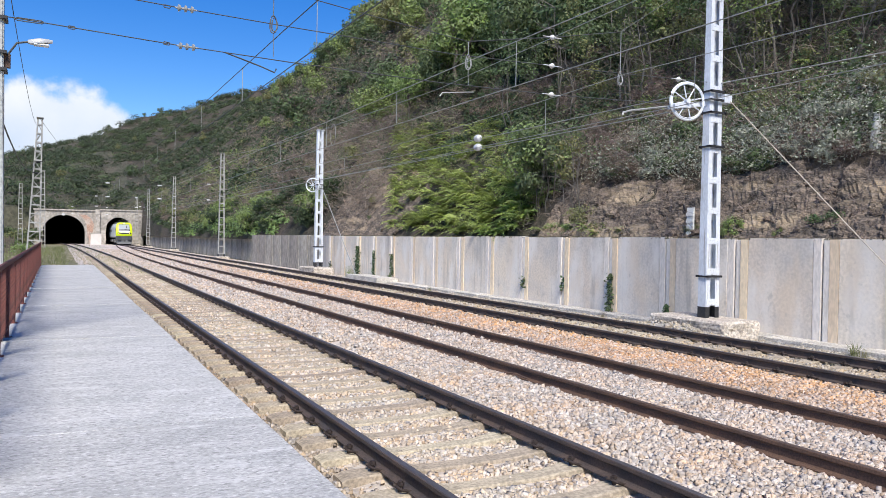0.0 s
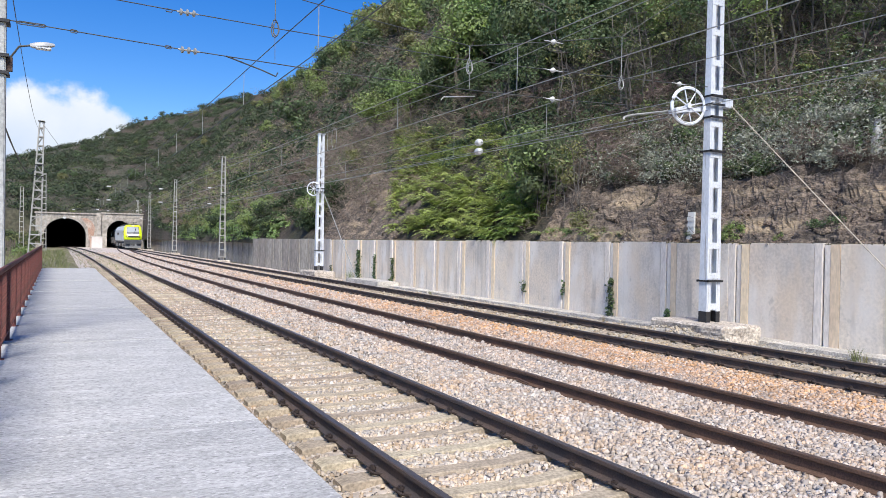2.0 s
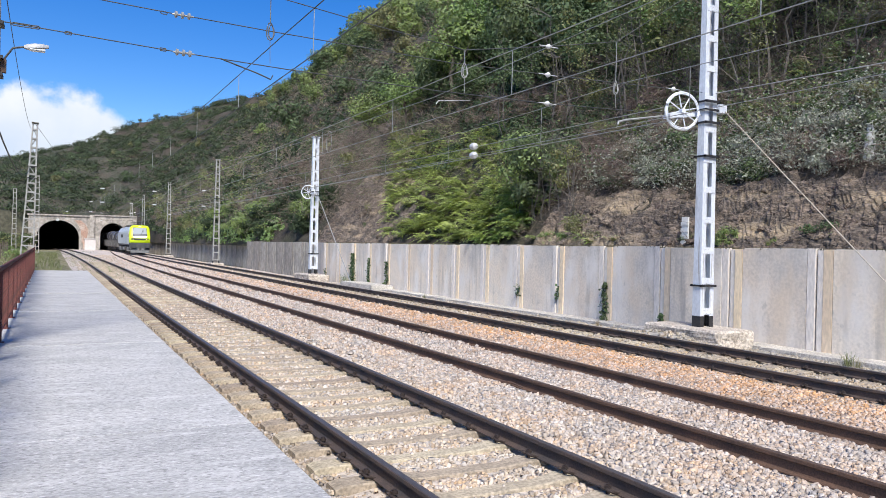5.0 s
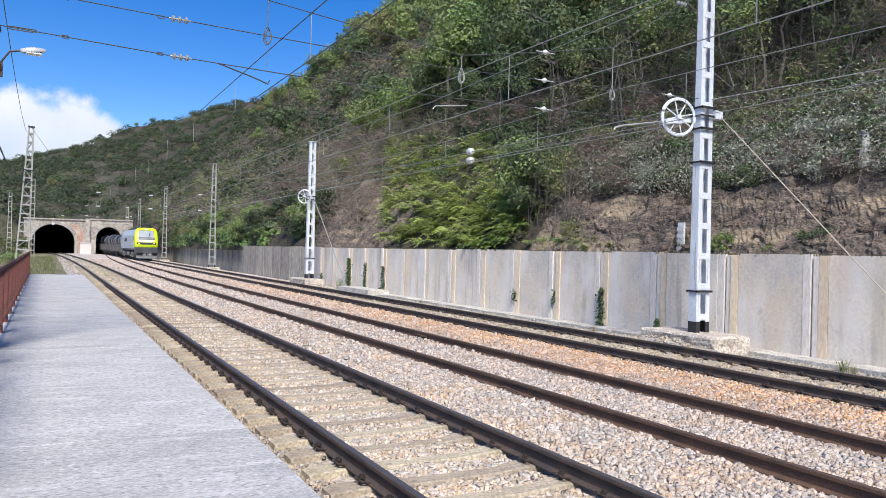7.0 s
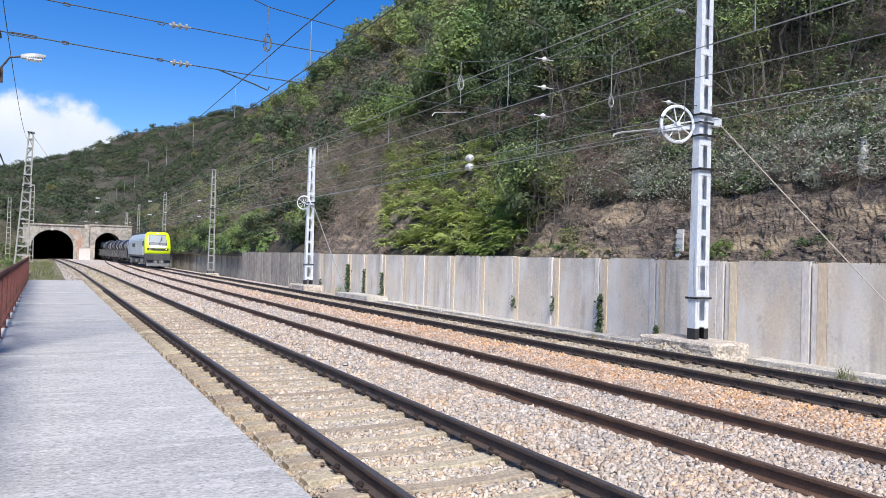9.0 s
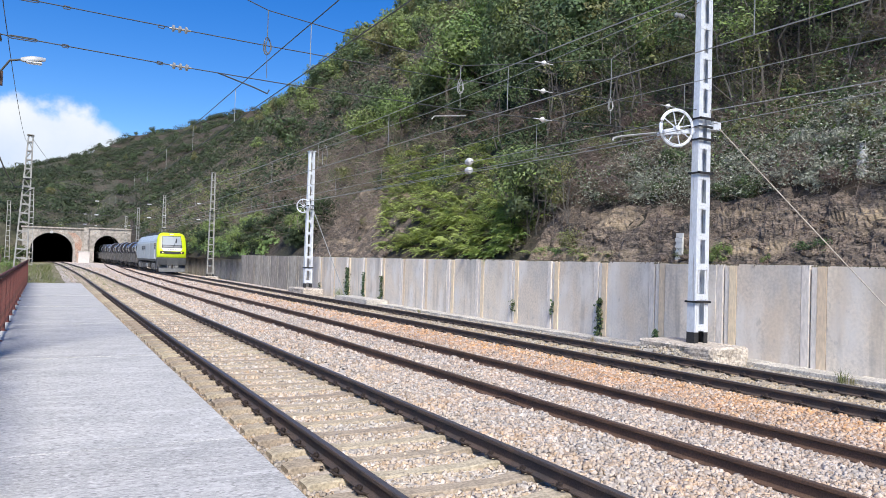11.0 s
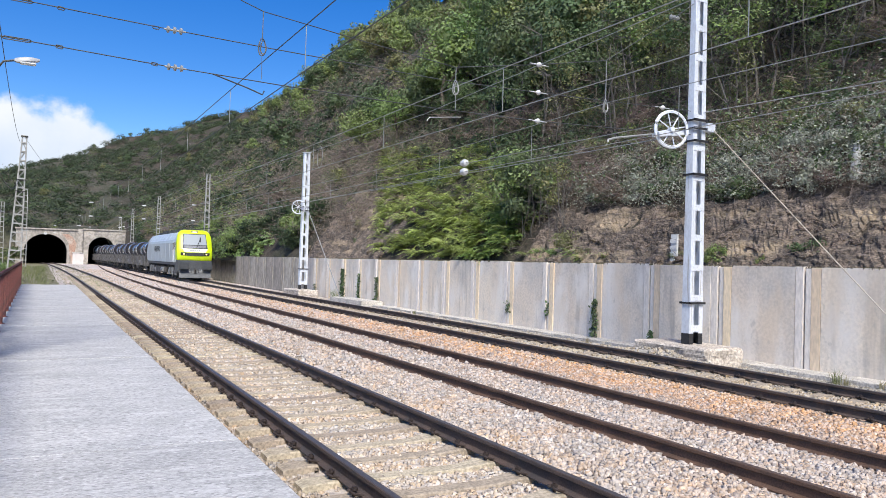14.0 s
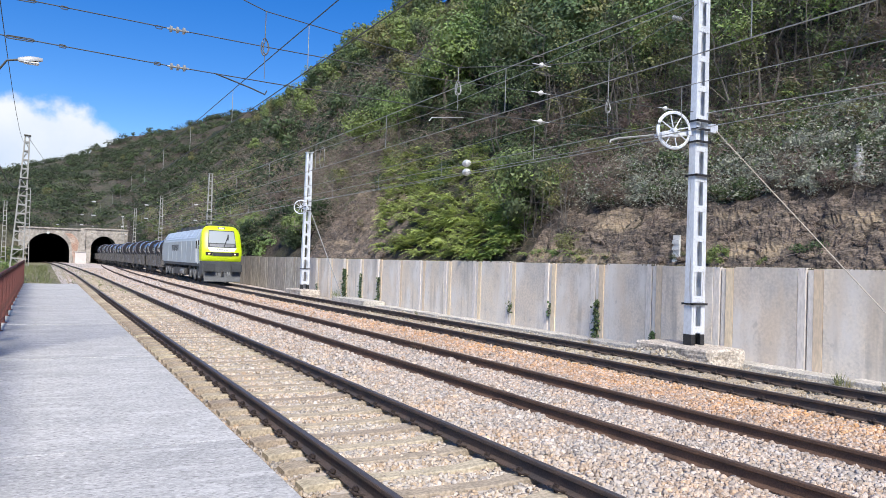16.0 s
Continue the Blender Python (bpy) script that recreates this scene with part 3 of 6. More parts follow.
def mast(at, height, w0, w1, depth, pitch, open_side, label, bands=(), thin=0.75, paint=None):
    """Two channel legs joined by batten plates, narrowing upwards; the foot is painted black."""
    paint = paint or (M_dull_zinc if open_side else M_zinc)
    ob = thing("catenary_mast", at, label, "mast", "catenary masts")
    d = depth / 2
    dd = lambda z: d * (1 + (thin - 1) * z / height)
    hw = lambda z: (w0 + (w1 - w0) * z / height) / 2
    fl = 0.13 if not open_side else 0.075

    def leg(s, z0, z1, name, m):
        g = Geo()
        u = [(0.0, -d), (fl, -d), (fl, -d + 0.012), (0.012, -d + 0.012), (0.012, d - 0.012), (fl, d - 0.012), (fl, d), (0.0, d)]
        g.v = [(s * (hw(z) - q), yy * dd(z) / d, z) for z in (z0, z1) for q, yy in u]
        g.f = [(i, (i + 1) % 8, 8 + (i + 1) % 8, 8 + i) for i in range(8)] + [(0, 1, 2, 3), (0, 3, 4, 7), (4, 5, 6, 7), (8, 9, 10, 11), (8, 11, 12, 15), (12, 13, 14, 15)]
        g.part(name, m, ob)

    for s in (-1, 1):
        leg(s, 0.26, height, "leg", paint)
        leg(s, 0.0, 0.26, "leg_foot", M_black)
    z = 0.30
    while z < height - 0.1:
        for yy in (-d, d):
            e, e2 = hw(z) - 0.02, hw(z + 0.16) - 0.02
            h = 0.15 if not open_side else 0.08
            g = Geo()
            a = -0.009 if yy < 0 else 0.001
            g.add([(x, math.copysign(dd(zz), yy) + q, zz) for q in (a, a + 0.008) for x, zz in ((-e, z), (e, z), (e2, z + h), (-e2, z + h))], [(0, 1, 2, 3), (4, 7, 6, 5), (0, 4, 5, 1), (1, 5, 6, 2), (2, 6, 7, 3), (3, 7, 4, 0)])
            g.part("batten", paint, ob)
        z += pitch
    for zb in bands:
        e = hw(zb) + 0.035
        Geo().box(-e, e, -d - 0.05, -d - 0.012, zb - 0.025, zb + 0.025).box(-e, e, d + 0.012, d + 0.05, zb - 0.025, zb + 0.025).box(-e, -e + 0.03, -d - 0.05, d + 0.05, zb - 0.02, zb + 0.02).box(e - 0.03, e, -d - 0.05, d + 0.05, zb - 0.02, zb + 0.02).part("clamp_band", M_black, ob, "dark iron clamp")
    Geo().box(-hw(height) - 0.04, hw(height) + 0.04, -d - 0.03, d + 0.03, height, height + 0.03).part("cap", paint, ob)
    return ob


def tension_wheel(parent, at, r, rz):
    """Spoked pulley wheel on a bracket arm."""
    w = new("tension_wheel")
    w.parent = parent
    w.matrix_basis = pose(*at, rz=rz)
    rim = Geo()
    pts = [(r * math.cos(2 * math.pi * k / 32), 0, r * math.sin(2 * math.pi * k / 32)) for k in range(33)]
    rim.tube(pts, 0.030, 6)
    rim.tube([(q[0] * 0.93, -0.02, q[2] * 0.93) for q in pts], 0.016, 5)
    rim.part("rim", M_zinc, w, smooth=True)
    for k in range(8):
        a = 2 * math.pi * (k + 0.3) / 8
        Geo().tube([(0.08 * math.cos(a), 0, 0.08 * math.sin(a)), (r * math.cos(a), 0, r * math.sin(a))], 0.017, 5, 0.012).part("spoke", M_zinc, w)
    Geo().tube([(0, -0.07, 0), (0, 0.07, 0)], 0.055, 12).part("hub", M_zinc, w)
    return w


MA = mast((13.74, 12.6, 0.19), 8.6, 0.44, 0.38, 0.25, 0.72, False, "silver painted steel mast with battens on a concrete block", (0.98, 4.05, 4.85, 5.15, 5.35), 0.6)
footing(13.72, 12.75, 0.62, 1.15, 0.19, "rough chipped concrete block under a mast")
tension_wheel(MA, (-1.12, -0.28, 4.98), 0.42, -13)
Geo().box(-1.15, -0.2, -0.30, -0.24, 4.96, 5.06, Matrix.Rotation(radians(-9), 4, "Y") @ Matrix.Translation((0.42, 0, 0.0))).box(-1.2, -0.2, -0.14, -0.09, 4.96, 5.05, Matrix.Rotation(radians(-9), 4, "Y") @ Matrix.Translation((0.45, 0, 0.0))).part("wheel_arm", M_zinc, MA)
Geo().box(0.18, 0.42, -0.2, 0.0, 5.1, 5.3).part("guy_bracket", M_zinc, MA)
MB = mast((13.8, 42.6, 0.2), 8.15, 0.50, 0.36, 0.28, 0.72, False, "silver painted steel mast with battens and a pulley wheel", (1.2, 4.7, 4.9))
footing(13.6, 42.3, 0.6, 1.5, 0.2, "low concrete block under a far mast")
tension_wheel(MB, (-0.5, -0.3, 4.85), 0.40, -35)
for x, y, h in ((13.35, 70, 9.6), (13.75, 105, 9.9), (13.45, 134, 9.7), (13.85, 160, 9.3)):
    mast((x, y, 0.0), h, 0.62, 0.34, 0.30, 0.66, True, "slender open ladder mast of grey steel", (4.6, 6.0))
    footing(x, y, 0.6, 0.9, 0.05, "small concrete footing under a ladder mast")
ML = mast((-1.42, 52, 0.0), 9.0, 0.80, 0.30, 0.70, 0.55, True, "braced lattice mast of grey steel beyond the platform", (5.6, 6.3))
ML.matrix_basis = pose(-1.42, 52, 0.0, ry=2.0)
for k in range(14):
    z0, z1 = 0.36 + 0.6 * k, 0.96 + 0.6 * k
    w0, w1, d0, d1 = 0.38 - 0.25 * z0 / 9, 0.38 - 0.25 * z1 / 9, 0.34 - 0.08 * z0 / 9, 0.34 - 0.08 * z1 / 9
    s = 1 if k % 2 else -1
    for e in (-1, 1):
        Geo().tube([(s * w0, e * d0, z0), (-s * w1, e * d1, z1)], 0.018, 4).part("brace", M_dull_zinc, ML)
        Geo().tube([(e * w0, s * d0, z0), (e * w1, -s * d1, z1)], 0.018, 4).part("brace", M_dull_zinc, ML)
mast((-1.65, 95, 0.0), 9.0, 0.6, 0.36, 0.35, 0.66, True, "slender open ladder mast of grey steel")
mast((-4.7, 116, 0.0), 8.6, 0.62, 0.4, 0.35, 0.7, True, "slender open ladder mast of grey steel")

# ---------- lamp post beside the railing ----------
lp = thing("lamp_post", (-0.86, 12.6, 0.0), "grey concrete lamp post carrying wires and a street lamp", "lamp post")
pole = Geo()
v = []
for z, w in ((-0.3, 0.15), (8.2, 0.09)):
    v += [(-w, -w, z), (w, -w, z), (w, w, z), (-w, w, z)]
pole.add(v, [(0, 1, 5, 4), (1, 2, 6, 5), (2, 3, 7, 6), (3, 0, 4, 7), (4, 5, 6, 7)])
pole.part("pole", mat("pole_concrete", (0.45, 0.46, 0.45), 0.85, var=0.2, scale=2, fine=20), lp, bevel=0.015)
for z in (4.25, 4.5, 5.0):
    Geo().box(-0.16, 0.16, -0.16, 0.16, z, z + 0.045).part("iron_band", M_black, lp)
Geo().tube([(0.14, 0.0, 4.32), (0.18, 0.0, 4.54), (0.28, 0, 4.70), (0.44, 0, 4.74)], 0.016, 6).part("lamp_arm", M_wire, lp)
Geo().box(0.12, 0.2, -0.05, 0.05, 4.320, 4.520).part("fuse_box", M_rust, lp)
hd = Geo()
for i, (x, w, z0, z1) in enumerate(((0.42, 0.03, 4.72, 4.76), (0.46, 0.05, 4.71, 4.775), (0.56, 0.07, 4.725, 4.80), (0.67, 0.065, 4.745, 4.805), (0.745, 0.03, 4.765, 4.80))):
    hd.v += [(x, -w, z0), (x, w, z0), (x, w, (z0 + z1) / 2), (x, w * 0.6, z1), (x, -w * 0.6, z1), (x, -w, (z0 + z1) / 2)]
for i in range(4):
    hd.f += [(i * 6 + k, i * 6 + (k + 1) % 6, i * 6 + 6 + (k + 1) % 6, i * 6 + 6 + k) for k in range(6)]
hd.f += [tuple(range(6)), tuple(range(24, 30))]
head = hd.part("lamp_head", plain("lamp_grey", (0.38, 0.39, 0.40), 0.4), lp, smooth=True)
Geo().box(0.49, 0.70, -0.06, 0.06, 4.695, 4.73).part("lens", plain("milky_lens", (0.75, 0.76, 0.74), 0.25), head, bevel=0.01)


# ---------- wires across the tracks ----------
def sag(p, q, drop, n=14):
    return [Vector(p).lerp(Vector(q), i / n) - Vector((0, 0, 4 * drop * (i / n) * (1 - i / n))) for i in range(n + 1)]


def insulator(parent, at, axis="x", n=3, r=0.055):
    g = Geo()
    m = Matrix.Translation(at) @ (Matrix.Rotation(radians(90), 4, "Y") if axis == "x" else Matrix.Identity(4))
    prof = [(0.012, -0.17)]
    for k in range(n):
        z = -0.10 + 0.2 * k / max(1, n - 1)
        prof += [(0.018, z - 0.035), (r, z - 0.02), (r * 0.85, z + 0.012), (0.018, z + 0.02)]
    prof.append((0.012, 0.17))
    if n == 1:
        prof = [(0.008, -0.24), (0.012, -0.07), (r * 0.55, -0.05), (r, 0.0), (r * 0.55, 0.05), (0.012, 0.07), (0.008, 0.24)]
    g.lathe(prof, 12, m)
    return g.part("insulator", M_ceramic if n == 3 else M_glassy, parent, "grey ceramic insulator" if n == 3 else "white ceramic insulator", smooth=True)


def pulley_drop(parent, at, length, foot):
    """Hanging pulley with a looped wire under a span wire."""
    x, y, z = at
    zl = z - length - 0.15
    g = Geo().tube([(x, y, z), (x, y, z - length)], 0.008, 5)
    for dx, s in ((0.0, 1.0), (0.02, 0.8)):
        pts = [(x + dx + 0.06 * s * math.cos(a), y + 0.02 * math.sin(a * 2), zl + 0.15 * s * math.sin(a)) for a in [k * math.pi / 6 for k in range(13)]]
        g.tube(pts, 0.012, 5)
    g.tube([(x, y, zl - 0.14), (x + 0.01, y, foot)], 0.006, 4)
    # darker iron where it hangs against the sky, backlight put into the colour
    return g.part("pulley", M_pale_wire if x > 4 else M_iron, parent, "hanging pulley with looped wire")


YS = 12.6
lo = thing("span_wire", (0, 0, 0), "dark steel wire spanning the tracks with ceramic insulators", "wire", "span wires")
up = thing("span_wire", (0, 0, 0), "upper sagging steel wire spanning the tracks", "wire", "span wires")
md = thing("span_wire", (0, 0, 0), "middle steel wire spanning the tracks with ceramic insulators", "wire", "span wires")
pole_x, mast_x = -0.80, 13.55
UP = [(pole_x, YS, 8.0), (1.2, YS, 7.0), (2.83, YS, 6.29), (3.22, YS, 6.17), (5.15, YS, 5.97), (7.05, YS, 5.80), (9.05, YS, 6.17), (10.88, YS, 6.55), (12.93, YS, 7.9), (mast_x, YS, 8.35)]
MD = [(pole_x, YS, 5.66), (1.57, YS, 5.59), (3.2, YS, 5.555), (6.72, YS, 5.51), (9.06, YS, 5.58), (10.94, YS, 5.65), (mast_x, YS, 5.76)]
LO = [(pole_x, YS, 5.07), (1.65, YS, 4.98), (2.37, YS, 4.965), (3.61, YS, 4.94), (6.46, YS, 4.93), (9.06, YS, 4.98), (10.9, YS, 5.06), (mast_x, YS, 5.2)]
for ob, line in ((up, UP), (md, MD), (lo, LO)):
    Geo().tube(line, 0.009, 5).part("cable", M_wire, ob)
for ob, spots in ((up, ((9.06, 6.17), (12.93, 7.9))), (md, ((1.79, 5.583), (9.06, 5.58), (12.62, 5.72))), (lo, ((1.82, 4.976), (9.06, 4.98), (12.85, 5.17)))):
    for x, z in spots:
        insulator(ob, (x, YS, z), n=3 if x < 3 or x > 12.9 else 1, r=0.058)
# turnbuckles and wire grips towards the post
for ob, z in ((md, 5.645), (lo, 5.055)):
    for x, w in ((-0.42, 0.2), (1.5, 0.05), (0.14, 0.05)):
        zz = z - 0.035 * (x + 0.4)
        Geo().tube([(x - w, YS, zz), (x - w * 0.8, YS, zz + 0.02), (x + w * 0.8, YS, zz + 0.015), (x + w, YS, zz - 0.005), (x + w * 0.8, YS, zz - 0.025), (x - w * 0.8, YS, zz - 0.02), (x - w, YS, zz)], 0.009, 5).part("turnbuckle", M_wire, ob, "dark iron turnbuckle")
pulley_drop(up, (3.22, YS, 6.17), 0.47, 5.0)
pulley_drop(up, (7.06, YS, 5.80), 0.25, 4.96)
pulley_drop(up, (10.89, YS, 6.55), 0.86, 5.1)
Geo().tube([(2.41, YS, 4.965), (3.0, YS, 4.81), (3.25, YS, 4.73), (3.28, YS, 4.80)], 0.013, 5).part("steady_arm", M_wire, lo)
Geo().tube([(7.2, YS, 4.83), (6.5, YS, 4.74), (6.45, YS, 4.67)], 0.011, 6).part("steady_arm", M_pale_wire, lo, "pale tubular steady arm")
Geo().tube([(12.4, YS, 5.08), (11.2, YS, 4.86), (11.0, YS, 4.80), (10.98, YS, 4.74)], 0.026, 6).part("steady_arm", M_pale_wire, lo, "pale tubular steady arm")
gy = thing("guy_wire", (0, 0, 0), "pale twisted stay wire from the mast down to the ground", "wire", "stay wires")
Geo().tube([(14.12, 12.5, 5.42), (13.65, 6.5, -0.2)], 0.012, 6).part("cable", mat("tan_stay_wire", (0.52, 0.46, 0.37), 0.6, 0.2, var=0.2, scale=6, fine=60), gy)
gy = thing("guy_wire", (0, 0, 0), "pale stay wire from the far mast to the ground", "wire", "stay wires")
Geo().tube([(13.85, 42.3, 5.0), (14.3, 37.6, 0.0)], 0.025, 6).part("cable", M_pale_wire, gy)


# ---------- overhead lines ----------
def overhead(line, zc, zm, y1, label, drop=0.05, m=None):
    ob = thing("overhead_line", (0, 0, 0), label, "overhead line", "overhead lines")
    m = m or M_pale_wire
    ys = [-8 + 3.5 * i for i in range(int((y1 + 8) / 3.5) + 1)]
    dip = lambda y: zm - drop * (1 - (2 * (((y - 12.6) % 31) / 31) - 1) ** 2)
    Geo().tube([(line(y), y, zc) for y in ys], 0.0085, 5).part("contact_wire", m, ob)
    Geo().tube([(line(y), y, dip(y)) for y in ys], 0.009, 5).part("carrier_wire", m, ob)
    y = 0.6
    while y < 110:
        Geo().tube([(line(y), y, zc), (line(y), y, dip(y))], 0.007, 4).part("dropper", M_pale_wire, ob)
        y += 5.2
    return ob


# near line takes the dark backlit tone, the other two the pale one
overhead(track_a, 4.83, 5.56, 168, "contact wire and carrier wire over the near track, coloured dark as backlit", 0.03, M_wire)
overhead(track_b, 4.66, 5.46, 150, "contact wire and carrier wire over the middle track")
overhead(track_c, 4.81, 5.81, 172, "contact wire and carrier wire over the far track", 0.26)
an = thing("anchored_line", (0, 0, 0), "wires running to the tension wheel on the mast", "wire")
Geo().tube([(12.62, 12.2, 5.0), (12.3, 30, 4.98), (11.9, 60, 5.0), (11.5, 95, 5.0)], 0.012, 5).part("cable", M_pale_wire, an)
Geo().tube([(12.62, 12.2, 5.34), (12.3, 30, 5.33), (11.9, 60, 5.3), (11.5, 95, 5.4)], 0.011, 5).part("cable", M_pale_wire, an)
Geo().tube([(13.9, 12.5, 5.76), (13.9, 8.2, 5.63), (13.9, -4.0, 5.3)], 0.013, 5).part("cable", M_pale_wire, an)
for z in (5.05, 5.35):
    o = Geo().lathe([(0.02, -0.16), (0.1, -0.12), (0.13, 0.0), (0.1, 0.12), (0.02, 0.16)], 12, Matrix.Translation((12.42, 21.4, z)) @ Matrix.Rotation(radians(90), 4, "X")).part("insulator", M_glassy, an, "large white insulator", smooth=True)
fd = thing("feeder_line", (0, 0, 0), "dark feeder wire along the mast tops", "wire")
Geo().tube([(13.6, -8, 8.3), (13.6, 12.6, 8.5), (13.7, 27, 8.1), (13.8, 42.6, 8.35), (13.5, 56, 8.6), (13.4, 70, 9.3), (13.75, 105, 9.5), (13.5, 134, 9.3), (13.85, 160, 8.9)], 0.012, 5).part("cable", M_pale_wire, fd)
Geo().tube([(13.72, 40.0 + 0.42 * math.cos(a), 7.78 + 0.62 * math.sin(a)) for a in [k * math.pi / 8 for k in range(17)]], 0.014, 5).part("wire_loop", M_pale_wire, fd)
pw = thing("power_cable", (0, 0, 0), "black cable slung between the lamp post and masts", "cable")
Geo().tube(sag((-0.9, 12.6, 3.95), (-1.35, 52, 6.2), 0.75), 0.016, 5).part("cable", M_black, pw)
pw = thing("power_cable", (0, 0, 0), "thin wire from the lamp post to the lattice mast", "cable")
Geo().tube(sag((-0.78, 12.6, 6.1), (-1.3, 52, 8.6), 0.5), 0.008, 5).part("cable", M_wire, pw)
pw = thing("power_cable", (0, 0, 0), "thin wire from the lattice mast towards the tunnel", "cable")
Geo().tube(sag((-1.1, 52, 8.95), (9.0, 166, 9.5), 0.8), 0.012, 5).part("cable", M_wire, pw)

# farther spans between the masts
for yy, xl, xr in ((70.0, -1.6, 13.2), (95.0, -1.6, 13.6), (134.0, -4.5, 13.4)):
    for z0, dip_ in ((5.15, 0.1), (6.3, 0.5)):
        ob = thing("span_wire", (0, 0, 0), "far steel wire spanning the tracks with insulators", "wire", "span wires")
        pts = sag((xl, yy, z0 + dip_), (xr, yy, z0 + dip_), dip_)
        Geo().tube(pts, 0.012, 5).part("cable", M_wire, ob)
        for k in (5, 9, 13):
            g = Geo().lathe([(0.02, -0.18), (0.055, -0.12), (0.055, 0.12), (0.02, 0.18)], 8, Matrix.Translation(pts[k]) @ Matrix.Rotation(radians(90), 4, "Y"))
            g.part("insulator", M_glassy, ob, "white insulator", smooth=True)

# ---------- tunnel ----------
M_port = mat("portal_masonry", (0.43, 0.385, 0.335), 0.9, var=0.28, scale=0.35, fine=2.2, bump=0.5, bdist=0.03, tint=(0.29, 0.265, 0.235), stretch=(1, 1, 0.8))
M_brick = mat("portal_brick", (0.42, 0.26, 0.19), 0.9, var=0.3, scale=0.8, fine=6, tint=(0.46, 0.38, 0.32))
# near-black lining along the whole length of the tunnels
M_lining = mat("dark_lining", (0.05, 0.047, 0.043), 0.95, var=0.3, scale=1, fine=8)


def arch(cx, w, spring, crown, n=20):
    """Half-ellipse arch from foot to foot."""
    return [(cx - w / 2, -0.34)] + [(cx - w / 2 * math.cos(math.pi * k / n), spring + (crown - spring) * math.sin(math.pi * k / n)) for k in range(n + 1)] + [(cx + w / 2, -0.34)]


portal = thing("tunnel_portal", (0, 0, 0), "weathered masonry portal with two tunnel arches", "tunnel portal", kind="structure")


def front(x0, x1, cx, w, spring, crown, top, y0, name, m):
    a = arch(cx, w, spring, crown)
    g = Geo()
    for yy in (y0, y0 + 1.2):
        g.v += [(x, yy, z) for x, z in a] + [(x, yy, top) for x, z in a]
    n, N2 = len(a), 2 * len(a)
    for s in (0, N2):
        g.f += [(s + i, s + i + 1, s + n + i + 1, s + n + i) for i in range(n - 1)]
    g.f += [(i, i + 1, N2 + i + 1, N2 + i) for i in range(n - 1)] + [(n + i, n + i + 1, N2 + n + i + 1, N2 + n + i) for i in range(n - 1)]
    g.box(x0, cx - w / 2, y0, y0 + 1.2, -0.34, top).box(cx + w / 2, x1, y0, y0 + 1.2, -0.34, top)
    g.part(name, m, portal)
    lin = Geo()
    for yy in (y0 + 1.2, y0 + 150):
        lin.v += [(x, yy, z) for x, z in arch(cx, w + 0.3, spring, crown + 0.15)]
    lin.f = [(i, i + 1, n + i + 1, n + i) for i in range(n - 1)] + [tuple(range(n, 2 * n))]
    lin.part("lining", M_lining, portal)
    rg = Geo()
    o, q = arch(cx, w + 0.9, spring, crown + 0.45), arch(cx, w, spring, crown)
    rg.v = [(x, y0 - 0.06, z) for x, z in q] + [(x, y0 - 0.06, z) for x, z in o] + [(x, y0 + 0.1, z) for x, z in o]
    rg.f = [(i, i + 1, n + i + 1, n + i) for i in range(n - 1)] + [(n + i, n + i + 1, 2 * n + i + 1, 2 * n + i) for i in range(n - 1)]
    rg.part("arch_ring", M_port, portal, "worn stone arch ring")


front(-4.3, 6.55, 0.88, 7.5, 2.2, 5.65, 6.5, PORTAL, "portal_wall", M_port)
front(7.35, 15.6, 10.87, 4.8, 2.9, 5.4, 6.75, PORTAL - 0.3, "portal_wall", M_port)
Geo().box(6.5, 7.4, PORTAL - 0.7, PORTAL + 1, -0.34, 6.9).part("pilaster", M_port, portal, bevel=0.05)
Geo().box(-4.5, 6.5, PORTAL - 0.25, PORTAL + 1.4, 6.45, 6.75).box(7.4, 15.8, PORTAL - 0.5, PORTAL + 1.4, 6.7, 7.0).part("coping", M_port, portal, bevel=0.04)
Geo().prism([(5.15, 1.2), (5.8, 0.9), (6.1, 2.6), (6.3, 3.9), (5.7, 5.0), (4.9, 5.7), (3.6, 5.8), (4.3, 5.0), (4.95, 3.7)], "y", PORTAL - 0.05, PORTAL + 0.02).part("brick_patch", M_brick, portal, "patch of exposed red brick")
dm = Geo().lathe([(0.0, 0.0), (0.30, 0.0), (0.30, 0.06)], 20, Matrix.Translation((0.75, PORTAL - 0.1, 5.75)) @ Matrix.Rotation(radians(90), 4, "X")).part("round_sign", M_glassy, portal, "round white marker above the arch")
hut = thing("trackside_cabin", (6.35, 157.5, -0.34), "small white cabin with brick side beside the tunnels", "cabin")
Geo().box(-0.95, 0.95, -0.8, 0.8, 0, 2.35).part("cabin_wall", plain("white_wash", (0.66, 0.60, 0.56), 0.8), hut, bevel=0.02)
Geo().box(-1.05, 1.05, -0.9, 0.9, 2.35, 2.5).part("cabin_roof", M_block, hut, bevel=0.02)
Geo().box(-1.25, -0.96, -0.6, 0.6, 0, 2.3).part("brick_side", M_brick, hut)


# ---------- hillside ----------
CREST_X, CREST_Z = (-190, -60, -16, 12, 31, 45, 73, 90, 120), (-20, 18, 33.0, 41.5, 50, 56.5, 66, 70, 74)


